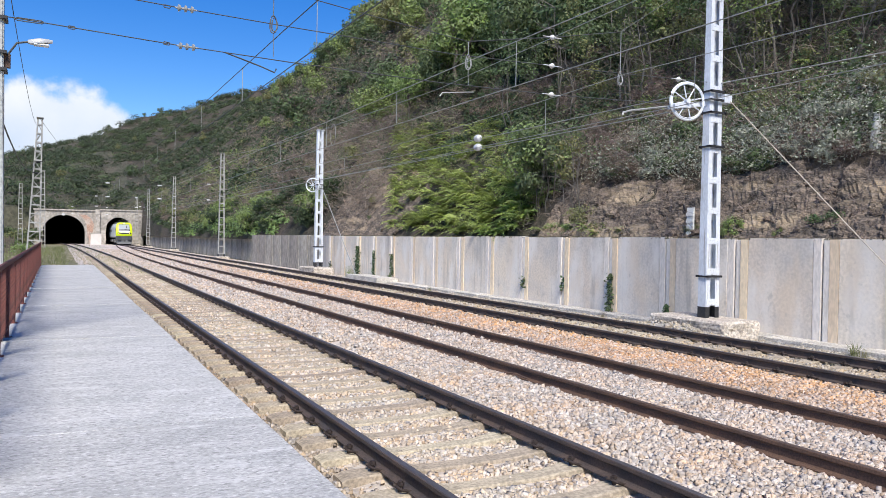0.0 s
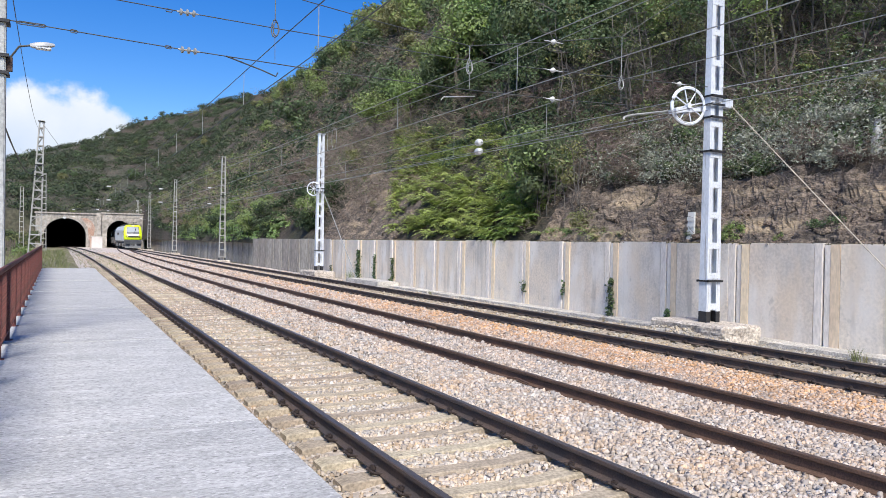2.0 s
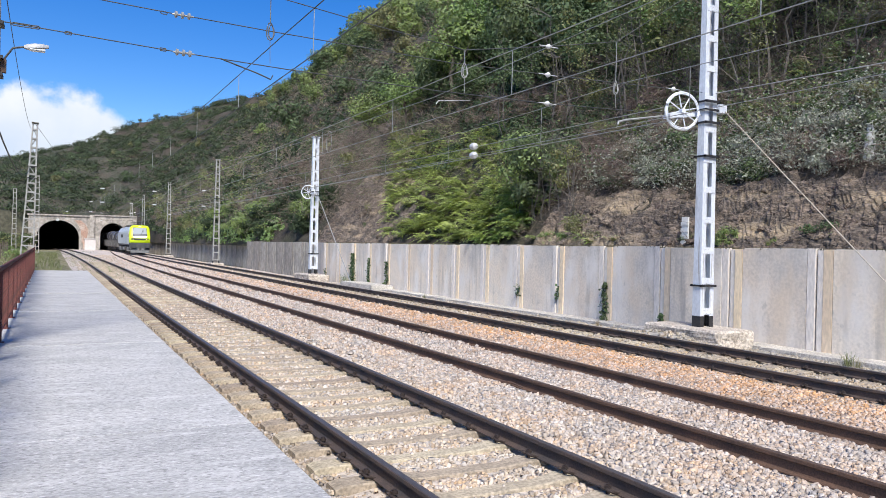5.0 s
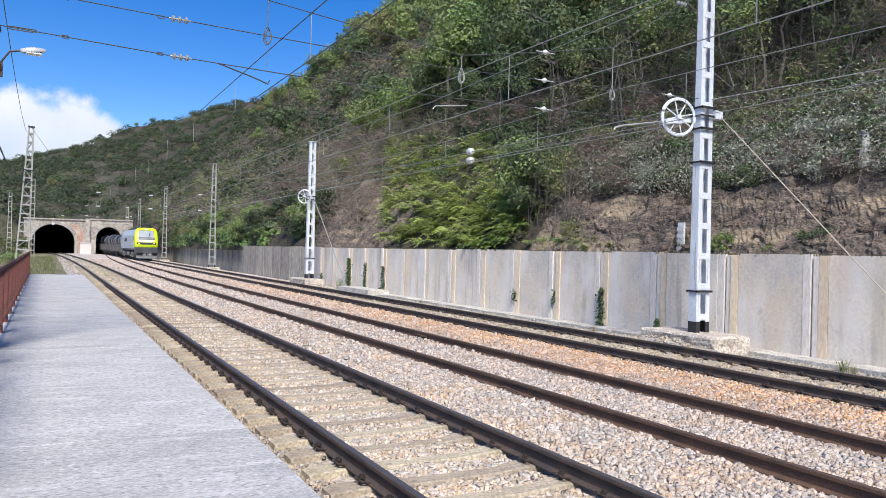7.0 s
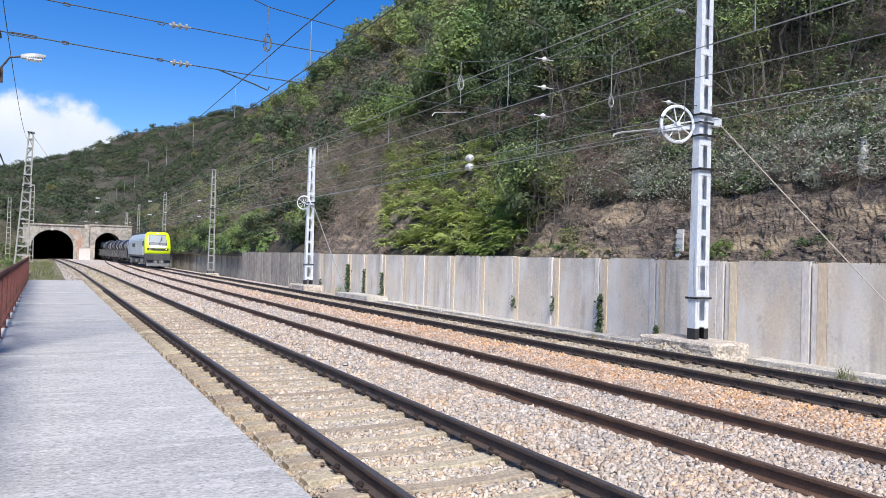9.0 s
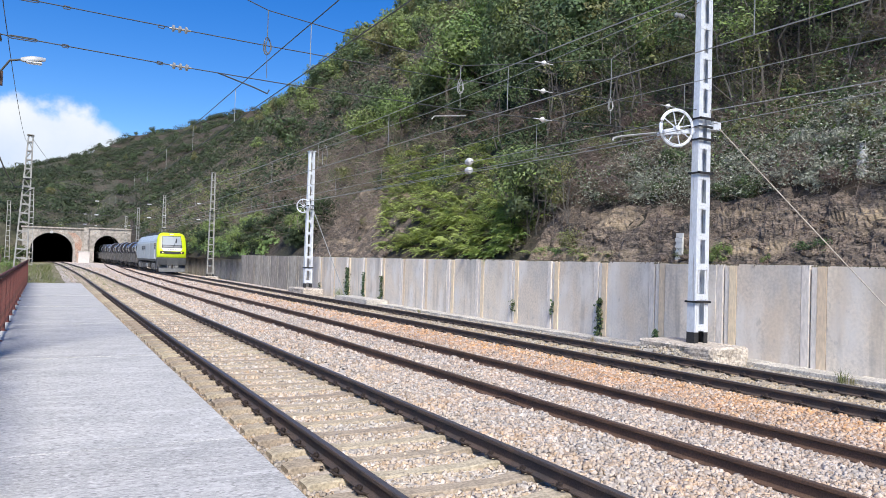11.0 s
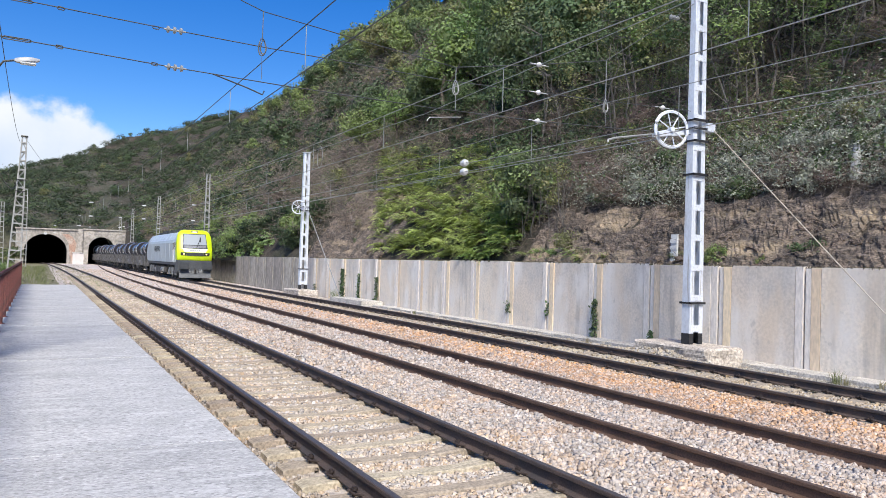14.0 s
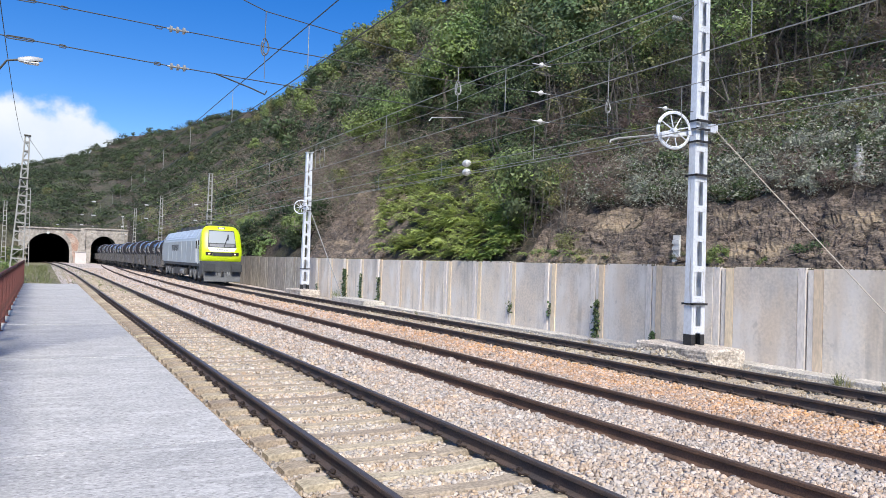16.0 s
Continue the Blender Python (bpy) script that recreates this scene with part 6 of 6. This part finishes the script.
def face_strip(x0, x1, z0, z1, out, name, m, label="", tx0=None, tx1=None, parent=None):
    lo_, hi_ = span(x0, x1, z0, z1, tx0, tx1)
    g = Geo()
    rows = []
    for t in (0, 0.5, 1):
        for (xa, za), (xb, zb) in zip(lo_, hi_):
            x, z = xa + (xb - xa) * t, za + (zb - za) * t
            rows.append((x, nose_y(z) + 0.22 * max(0, abs(x) / 1.4 - 0.55) ** 2 * 2 + 0.05 * min(1, abs(x) / 0.77) - out, z))
    n = len(lo_)
    g.v = rows + [(x, y + 0.12, z) for x, y, z in rows]
    k3 = 3 * n
    for r_ in range(2):
        for i in range(n - 1):
            a = r_ * n + i
            g.f += [(a, a + 1, a + n + 1, a + n), (k3 + a, k3 + a + n, k3 + a + n + 1, k3 + a + 1)]
    for i in range(n - 1):
        g.f += [(i, k3 + i, k3 + i + 1, i + 1), (2 * n + i, 2 * n + i + 1, k3 + 2 * n + i + 1, k3 + 2 * n + i)]
    for r_ in range(2):
        a, b = r_ * n, r_ * n + n - 1
        g.f += [(a, a + n, k3 + a + n, k3 + a), (b, k3 + b, k3 + b + n, b + n)]
    return g.part(name, m, parent or loco, label, smooth=True)


ws = face_strip(-1.02, 1.02, 2.62, 3.88, 0.02, "windscreen_frame", M_charcoal, "dark windscreen surround", -0.92, 0.92)
face_strip(-0.96, 0.96, 2.94, 3.82, 0.035, "windscreen", M_glass, "windscreen with the reflected sky put into its pale colour", -0.86, 0.86, ws)
face_strip(-0.88, 0.88, 2.68, 2.88, 0.034, "sill_vent", M_midgrey, "", parent=ws)
Geo().tube([(0.12, nose_y(2.7) - 0.05, 2.7), (0.42, nose_y(3.45) - 0.06, 3.45)], 0.022, 5).box(0.38, 0.46, nose_y(3.3) - 0.06, nose_y(3.3) - 0.02, 3.05, 3.6).part("wiper", M_black, ws)
face_strip(-0.85, 0.85, 2.32, 2.61, 0.018, "white_band", M_white, "white band below the windscreen", -1.04, 1.04)
for k in range(5):
    face_strip(-0.42 + 0.17 * k, -0.30 + 0.17 * k, 2.42, 2.49, 0.03, "lettering_bar", M_midgrey, "", -0.42 + 0.17 * k, -0.30 + 0.17 * k)
face_strip(-0.70, 0.70, 2.0, 2.27, 0.03, "grille", M_charcoal, "grey grille between the headlights")
for s in (-1, 1):
    h = face_strip(s * 0.72, s * 1.28, 2.02, 2.28, 0.02, "headlight", M_black, "black headlight unit with lit lamp", s * 0.70, s * 1.30)
    face_strip(s * 0.86, s * 0.99, 2.11, 2.19, 0.045, "lamp_lens", M_lampg, "glowing warm headlight", parent=h)
h = Geo().box(-0.26, 0.26, nose_y(4.02) - 0.03, nose_y(4.02) + 0.4, 3.94, 4.13).part("top_light", M_midgrey, loco, bevel=0.02)
Geo().box(-0.17, 0.17, nose_y(4.02) - 0.045, nose_y(4.02), 3.98, 4.09).part("lamp_lens", M_lampg, h, "glowing warm top light")

# lower front: beam, buffers, coupling, plough
Geo().prism([(0.60, 1.62), (0.60, 0.72), (0.95, 0.5), (1.9, 0.5), (1.9, 1.62)], "x", -1.38, 1.38).part("buffer_beam", M_sill, loco, "grey buffer beam", bevel=0.03)
for s in (-1, 1):
    b = Geo().tube([(s * 0.95, 0.62, 1.12), (s * 0.95, 0.22, 1.12)], 0.13, 12).part("buffer", M_charcoal, loco)
    Geo().box(s * 0.95 - 0.40, s * 0.95 + 0.40, 0.10, 0.24, 0.84, 1.44).part("buffer_plate", M_charcoal, b, bevel=0.05)
    Geo().tube([(s * 1.44, 1.85, 1.35), (s * 1.50, 1.85, 1.4), (s * 1.50, 1.85, 2.7), (s * 1.44, 1.85, 2.75)], 0.018, 5).part("grab_rail", M_silver, loco)
    for k in range(3):
        Geo().tube([(s * (0.28 + 0.13 * k), 0.6, 0.86), (s * (0.30 + 0.13 * k), 0.42, 0.62), (s * (0.26 + 0.12 * k), 0.55, 0.48)], 0.026, 5).part("brake_hose", M_midgrey if k else M_black, loco)
    Geo().tube([(s * 1.3, 0.66, 0.66), (s * 1.3, 0.66, 1.1)], 0.02, 5).part("shunter_rail", M_midgrey, loco)
Geo().tube([(0, 0.62, 0.95), (0, 0.22, 0.95), (0, 0.15, 0.85), (0, 0.22, 0.75)], 0.06, 6).box(-0.07, 0.07, 0.3, 0.5, 0.55, 0.95).part("coupling_hook", M_under, loco, bevel=0.02)
Geo().prism([(0.52, 0.78), (0.26, 0.16), (0.36, 0.14), (0.66, 0.76)], "x", -1.28, 1.28).part("snow_plough", M_plough, loco, "grey snow plough plate", bevel=0.015)

# body
body = Geo()
sec = [(-1.43, 1.42), (-1.43, 3.12), (-1.36, 3.32), (-0.98, 3.98), (-0.8, 4.04), (0.8, 4.04), (0.98, 3.98), (1.36, 3.32), (1.43, 3.12), (1.43, 1.42)]
body.prism(sec[:4] + sec[6:], "y", 1.72, 19.6)
bd = body.part("body", M_silver, loco, "silver grey body side")
Geo().prism([(-1.375, 3.33), (-0.99, 3.995), (-0.8, 4.06), (0.8, 4.06), (0.99, 3.995), (1.375, 3.33)], "y", 3.4, 19.2).part("roof", M_roofp, loco, "pale panelled roof")
for k in range(9):
    y = 4.4 + 1.75 * k
    for s in (-1, 1):
        Geo().add([(s * 1.30, y, 3.49), (s * 1.30, y + 1.5, 3.49), (s * 1.05, y + 1.5, 3.93), (s * 1.05, y, 3.93), (s * 1.26, y + 0.04, 3.46), (s * 1.26, y + 1.46, 3.46), (s * 1.02, y + 1.46, 3.88), (s * 1.02, y + 0.04, 3.88)], [(0, 1, 2, 3), (0, 4, 5, 1), (1, 5, 6, 2), (2, 6, 7, 3), (3, 7, 4, 0)]).part("roof_hatch", M_roofp, loco)
for y in (1.95,):
    for s in (-1, 1):
        Geo().box(s * 1.435 - 0.012, s * 1.435 + 0.012, 2.55, 3.2, 1.5, 3.2).part("cab_door", M_white, loco, "pale cab door", bevel=0.01)
        Geo().box(s * 1.44 - 0.015, s * 1.44 + 0.015, 2.65, 3.1, 2.5, 3.1).part("door_window", M_dark_glass, loco, "dark door window")
        Geo().box(s * 1.435 - 0.012, s * 1.435 + 0.012, 1.85, 2.35, 2.45, 3.12).part("side_window", M_dark_glass, loco, "dark cab side window")
for s in (-1, 1):
    x = s * 1.436
    for k in range(8):  # plain bars in place of the lettering
        y = 11.2 + 0.46 * k
        Geo().box(x - 0.01, x + 0.01, y, y + 0.26, 2.35 + 0.1 * (k % 2), 2.88).part("lettering_bar", M_charcoal, loco)
    for k in range(6):
        y = 5.0 + 2.3 * k
        Geo().box(x - 0.008, x + 0.008, y, y + 0.04, 1.5, 3.1).part("panel_seam", M_seam, loco)
Geo().box(-1.40, 1.40, 1.6, 19.7, 1.2, 1.44).part("frame_sill", M_sill, loco, "grey frame sill", bevel=0.02)
loft([(1.5, 0.4, 1.36, 1.6, 0.16), (2.2, 0.3, 1.43, 1.6, 0.2), (3.5, 0.9, 1.34, 1.6, 0.2), (4.0, 1.3, 1.0, 1.6, 0.16)]).part("rear_cab", M_silver, loco).matrix_basis = pose(0, 21.3, 0, rz=180)
# roof gear
for y in (2.2, 5.2, 8.0, 10.6, 13.2, 15.6):
    Geo().box(-0.74, 0.74, y, y + 1.4, 4.04, 4.06 + random.uniform(0.2, 0.36)).part("roof_box", M_charcoal, loco, "dark roof equipment", bevel=0.03)
pan = Geo()
for s in (-0.5, 0.5):
    pan.tube([(s, 3.6, 4.3), (s * 0.7, 5.6, 4.6), (s * 0.8, 3.9, 4.7)], 0.03, 5)
pan.tube([(-0.9, 3.9, 4.66), (-0.6, 3.9, 4.72), (0.6, 3.9, 4.72), (0.9, 3.9, 4.66)], 0.035, 5)
pan.part("folded_pantograph", M_charcoal, loco, "folded pantograph on the roof")
Geo().tube([(-0.3, 2.6, 4.3), (-0.3, 9.5, 4.36), (-0.3, 17, 4.3)], 0.025, 5).part("roof_cable", M_charcoal, loco)


def wheel_data(r):
    g = Geo()
    for s in (-1, 1):
        m = Matrix.Translation((s * 0.87, 0, 0)) @ Matrix.Rotation(radians(90 * s), 4, "Y")
        g.lathe([(0.0, 0.05), (r * 0.35, 0.06), (r * 0.8, 0.01), (r * 0.86, 0.07), (r, 0.07), (r, -0.05), (r + 0.03, -0.07), (r * 0.8, -0.07), (0.0, -0.05)], 24, m)
        for k in range(3):
            a = k * 2.094
            g.box(s * 0.95 - 0.01, s * 0.95 + 0.01, math.cos(a) * r * 0.55 - 0.07, math.cos(a) * r * 0.55 + 0.07, math.sin(a) * r * 0.55 - 0.07, math.sin(a) * r * 0.55 + 0.07)
    g.tube([(-0.9, 0, 0), (0.9, 0, 0)], 0.09, 10)
    return g.data("wheelset", M_under, smooth=True)


WH_L, WH_W = wheel_data(0.53), wheel_data(0.46)
SPIN = []
for by in (4.3, 16.9):
    for s in (-1, 1):
        fr = Geo().prism([(by - 2.3, 0.62), (by - 2.2, 0.98), (by - 0.8, 0.9), (by + 0.8, 0.9), (by + 2.2, 0.98), (by + 2.3, 0.62), (by + 0.6, 0.5), (by - 0.6, 0.5)], "x", s * 1.12 - 0.09, s * 1.12 + 0.09).part("bogie_frame", M_under, loco, "grimy bogie frame", bevel=0.02)
        for dy in (-1.75, 0, 1.75):
            Geo().box(s * 1.22 - 0.07, s * 1.22 + 0.07, by + dy - 0.17, by + dy + 0.17, 0.34, 0.8).part("axle_box", M_midgrey, fr, bevel=0.02)
            Geo().tube([(s * 1.2, by + dy + 0.34, 0.62), (s * 1.2, by + dy + 0.34, 1.18)], 0.11, 8).part("spring", M_under, fr)
        for k in range(3):
            Geo().tube([(s * 1.3, by - 1.3 + k, 1.0), (s * 1.36, by - 1.1 + k, 0.55), (s * 1.3, by - 0.7 + k, 0.95)], 0.035, 5).part("brake_pipe", M_midgrey, loco)
    for dy in (-1.75, 0, 1.75):
        w = new("wheelset", WH_L)
        w.parent = loco
        SPIN.append((w, (0, by + dy, 0.53), 0.53))
for s in (-1, 1):
    Geo().box(s * 1.25 - 0.2, s * 1.25 + 0.12, 7.6, 13.4, 0.42, 0.98).part("fuel_tank", M_under, loco, "dark tank under the frame", bevel=0.05)
    Geo().tube([(s * 1.36, 7.9, 0.7), (s * 1.36, 9.2, 0.7)], 0.22, 12).part("air_tank", M_midgrey, loco)
    for k in range(3):
        Geo().box(s * 1.42 - 0.08, s * 1.42 + 0.02, 2.75, 3.05, 0.3 + 0.28 * k, 0.33 + 0.28 * k).part("step", M_midgrey, loco)

# wagons and their load
WAG_L = 12.6
wagon = thing("flat_wagon", (0, 0, 0), "dark freight wagon with low sides carrying steel coils", "wagon", "wagons of the train")
Geo().box(-1.3, 1.3, 0.5, WAG_L - 0.5, 0.95, 1.12).part("deck", M_wagon, wagon, bevel=0.02)
for s in (-1, 1):
    sd_ = Geo().box(s * 1.33 - 0.05, s * 1.33 + 0.05, 0.55, WAG_L - 0.55, 0.82, 1.86).part("side_wall", M_wagon, wagon, "dull dark wagon side")
    for k in range(9):
        y = 0.8 + 1.37 * k
        Geo().box(s * 1.40 - 0.04, s * 1.40 + 0.04, y, y + 0.12, 0.8, 2.0).part("stake", M_under, sd_)
    Geo().box(s * 1.39 - 0.02, s * 1.39 + 0.02, 5.2, 6.6, 1.08, 1.4).part("marking_panel", M_midgrey, sd_)
    for yy, d in ((0.5, -1), (WAG_L - 0.5, 1)):
        Geo().tube([(s * 0.95, yy, 1.0), (s * 0.95, yy + d * 0.45, 1.0)], 0.16, 10).part("buffer", M_under, wagon)
    for by in (2.2, WAG_L - 2.2):
        fr = Geo().prism([(by - 1.4, 0.5), (by - 1.2, 0.7), (by - 0.4, 0.86), (by + 0.4, 0.86), (by + 1.2, 0.7), (by + 1.4, 0.5), (by + 0.5, 0.38), (by - 0.5, 0.38)], "x", s * 1.08 - 0.07, s * 1.08 + 0.07).part("bogie_frame", M_under, wagon, bevel=0.02)
    Geo().tube([(s * 1.1, 4.2, 0.9), (s * 1.1, 5.2, 0.5), (s * 1.1, 7.4, 0.5), (s * 1.1, 8.4, 0.9)], 0.05, 5).part("truss_rod", M_under, wagon)
for yy in (0.55, WAG_L - 0.65):
    Geo().box(-1.38, 1.38, yy, yy + 0.1, 0.8, 1.86).part("end_wall", M_wagon, wagon)
for yy in (2.2, 6.3, 10.4):
    for d in (-0.55, 0.55):
        Geo().prism([(-d - 0.25, 1.12), (-d + 0.25, 1.12), (-d, 2.1)], "y", yy - 0.8, yy + 0.8).part("cradle", M_under, wagon)
for by in (2.2, WAG_L - 2.2):
    for dy in (-0.9, 0.9):
        w = new("wheelset", WH_W)
        w.parent = wagon
        w.location = (0, by + dy, 0.46)
M_coil_blue = mat("blue_steel", (0.55, 0.62, 0.74), 0.2, 0.85, var=0.12, scale=1.5, fine=50, bump=0.1, bdist=0.003, stretch=(1, 0.3, 1))
M_coil_dark = mat("dull_purple_steel", (0.36, 0.33, 0.40), 0.3, 0.7, var=0.15, scale=1.5, fine=50, bump=0.1, bdist=0.003, stretch=(1, 0.3, 1))


def coil_thing(r, half, m, label):
    """A coil lying along the track: wound side, recessed layered ends, steel bands."""
    ob = thing("steel_coil", (0, 0, 0), label, "coil", "coils on the train")
    turn = Matrix.Rotation(radians(-90), 4, "X")
    g = Geo()
    prof = [(0.30, -half)] + [(0.30 + (r - 0.31) * k / 8 + (0.008 if k % 2 else 0), -half - (0.012 if k % 2 else 0)) for k in range(1, 9)] + [(r, -half + 0.03), (r, half - 0.03), (r - 0.02, half), (0.30, half), (0.30, -half)]
    g.lathe(prof, 40, turn).part("winding", m, ob, smooth=True)
    for e in (-1, 1):
        Geo().lathe([(0.31, e * (half + 0.025)), (r - 0.03, e * (half + 0.025)), (r - 0.03, e * (half - 0.01)), (0.31, e * (half - 0.01)), (0.31, e * (half + 0.025))], 32, turn).part("coil_edge", M_edge, ob, "layered coil edge with shade put into its near-black colour")
    for a in (0.55 * half, -0.55 * half):
        pts = [((r + 0.007) * math.cos(k * math.pi / 12), a, (r + 0.007) * math.sin(k * math.pi / 12)) for k in range(25)]
        Geo().tube(pts, 0.014, 4).part("steel_band", M_charcoal, ob)
    return ob


COILS = [(0.95, coil_thing(0.95, 0.72, M_coil, "shiny coil of rolled steel sheet on the wagon")), (0.86, coil_thing(0.86, 0.85, M_coil_blue, "smaller bluish coil of rolled steel on the wagon")), (1.02, coil_thing(1.02, 0.62, M_coil_dark, "large dull purple coil of rolled steel on the wagon"))]
coil_uses = [0, 0, 0]
TRAIN = [(loco, 0.0, 0.0)]
for k in range(11):
    w = wagon if k == 0 else copy_thing(wagon, Matrix.Identity(4))
    y0 = 21.2 + WAG_L * k
    TRAIN.append((w, y0, 0.0))
    for c in w.children:
        if c.name.startswith("wheelset"):
            SPIN.append((c, tuple(c.location), 0.46))
    for j, yy in enumerate((2.2, 6.3, 10.4)):
        c_ = (2, 0, 1, 0, 1, 0, 2, 1, 0, 1)[(3 * k + j) % 10]
        q = COILS[c_][1] if coil_uses[c_] == 0 else copy_thing(COILS[c_][1], Matrix.Identity(4))
        coil_uses[c_] += 1
        TRAIN.append((q, y0 + yy, 1.70 + COILS[c_][0]))


# ---------- loose ballast stones ----------
def stones(name, n, y0, y1, size, seed, label):
    rng = np.random.default_rng(seed)
    y = rng.uniform(y0, y1, n * 3)
    x = rng.uniform(1.68, 14.25, n * 3)
    keep = x < 1.78 * y + 1.2
    x, y = x[keep][:n], y[keep][:n]
    a = np.array([track_a(q) for q in y])
    b = np.array([track_b(q) for q in y])
    c = np.array([track_c(q) for q in y])
    ok = np.ones(len(x), bool)
    for t in (a, b, c):
        for off in (-0.87, 0.87):
            ok &= np.abs(x - t - off) > 0.095
    # sleepers of the near track stay mostly clear
    ph = np.abs(((y - 3.08 + 0.3) % 0.6) - 0.3)
    on = (np.abs(x - a) < 1.30) & (ph < 0.125 + 0.02)
    ok &= ~(on & (rng.uniform(size=len(x)) > 0.06))
    ph = np.abs(((y - 6.9 + 0.31) % 0.62) - 0.31)
    ok &= ~((np.abs(x - c) < 1.3) & (ph < 0.13) & (rng.uniform(size=len(x)) > 0.15))
    ok &= ~((x < a - 0.95) & (x > a - 1.4) & (rng.uniform(size=len(x)) > 0.75))
    x, y = x[ok], y[ok]
    base = np.array([bed_z(p, q) for p, q in zip(x, y)])
    m = len(x)
    cube = np.array([(i, j, k) for i in (-1, 1) for j in (-1, 1) for k in (-1, 1)], float)
    s = size * rng.uniform(0.55, 1.25, m) * np.where(np.abs(x - a[ok]) < 1.35, 0.9, 1.0)
    pts = cube[None] * (1 + rng.normal(size=(m, 8, 3)) * 0.24)
    pts *= (rng.uniform(0.6, 1.1, (m, 1, 3))) * s[:, None, None] * 0.5
    an, ax = rng.uniform(0, 6.28, m), rng.uniform(-0.9, 0.9, m)
    ca, sa, cb, sb = np.cos(an), np.sin(an), np.cos(ax), np.sin(ax)
    p1 = np.stack([pts[..., 0], pts[..., 1] * cb[:, None] - pts[..., 2] * sb[:, None], pts[..., 1] * sb[:, None] + pts[..., 2] * cb[:, None]], -1)
    p2 = np.stack([p1[..., 0] * ca[:, None] - p1[..., 1] * sa[:, None], p1[..., 0] * sa[:, None] + p1[..., 1] * ca[:, None], p1[..., 2]], -1)
    p2 += np.stack([x, y, base + s * rng.uniform(0.0, 0.4, m)], -1)[:, None, :]
    q = np.array([(0, 1, 3, 2), (4, 6, 7, 5), (0, 4, 5, 1), (2, 3, 7, 6), (1, 5, 7, 3)])
    f = (np.arange(m)[:, None, None] * 8 + q[None]).reshape(-1, 4)
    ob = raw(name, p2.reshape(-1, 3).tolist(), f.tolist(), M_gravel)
    ob.data.polygons.foreach_set("use_smooth", [True] * len(ob.data.polygons))
    tagged(ob, label, "ballast", kind="stuff")


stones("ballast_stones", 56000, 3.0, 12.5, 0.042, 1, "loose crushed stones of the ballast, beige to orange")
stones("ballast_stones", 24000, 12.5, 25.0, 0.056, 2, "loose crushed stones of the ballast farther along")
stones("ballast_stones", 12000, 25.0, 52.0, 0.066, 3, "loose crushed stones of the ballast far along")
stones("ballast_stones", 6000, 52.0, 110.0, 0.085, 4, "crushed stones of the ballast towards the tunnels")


# ---------- what moves ----------
def front_at(t):
    """Distance of the locomotive's buffers along the track: it slows a little."""
    return 151.9 - 7.48 * t + 0.0855 * t * t


def motions():
    times = [i / 15 for i in range(241)]
    for ob, back, z in TRAIN:
        half = 10.0 if ob is loco else (WAG_L / 2 if z == 0.0 else 0.0)
        rows = []
        for t in times[::8]:
            y = front_at(t) + back
            slope = math.degrees(math.atan(track_c(y + half + 1) - track_c(y + half - 1)) / 2)
            rows.append((t, pose(track_c(y), y, z, rz=-slope)))
        walk(ob, rows)
    for w, at, r in SPIN:
        walk(w, [(t, pose(*at, rx=math.degrees((front_at(0) - front_at(t)) / r) % 360)) for t in times])


motions()
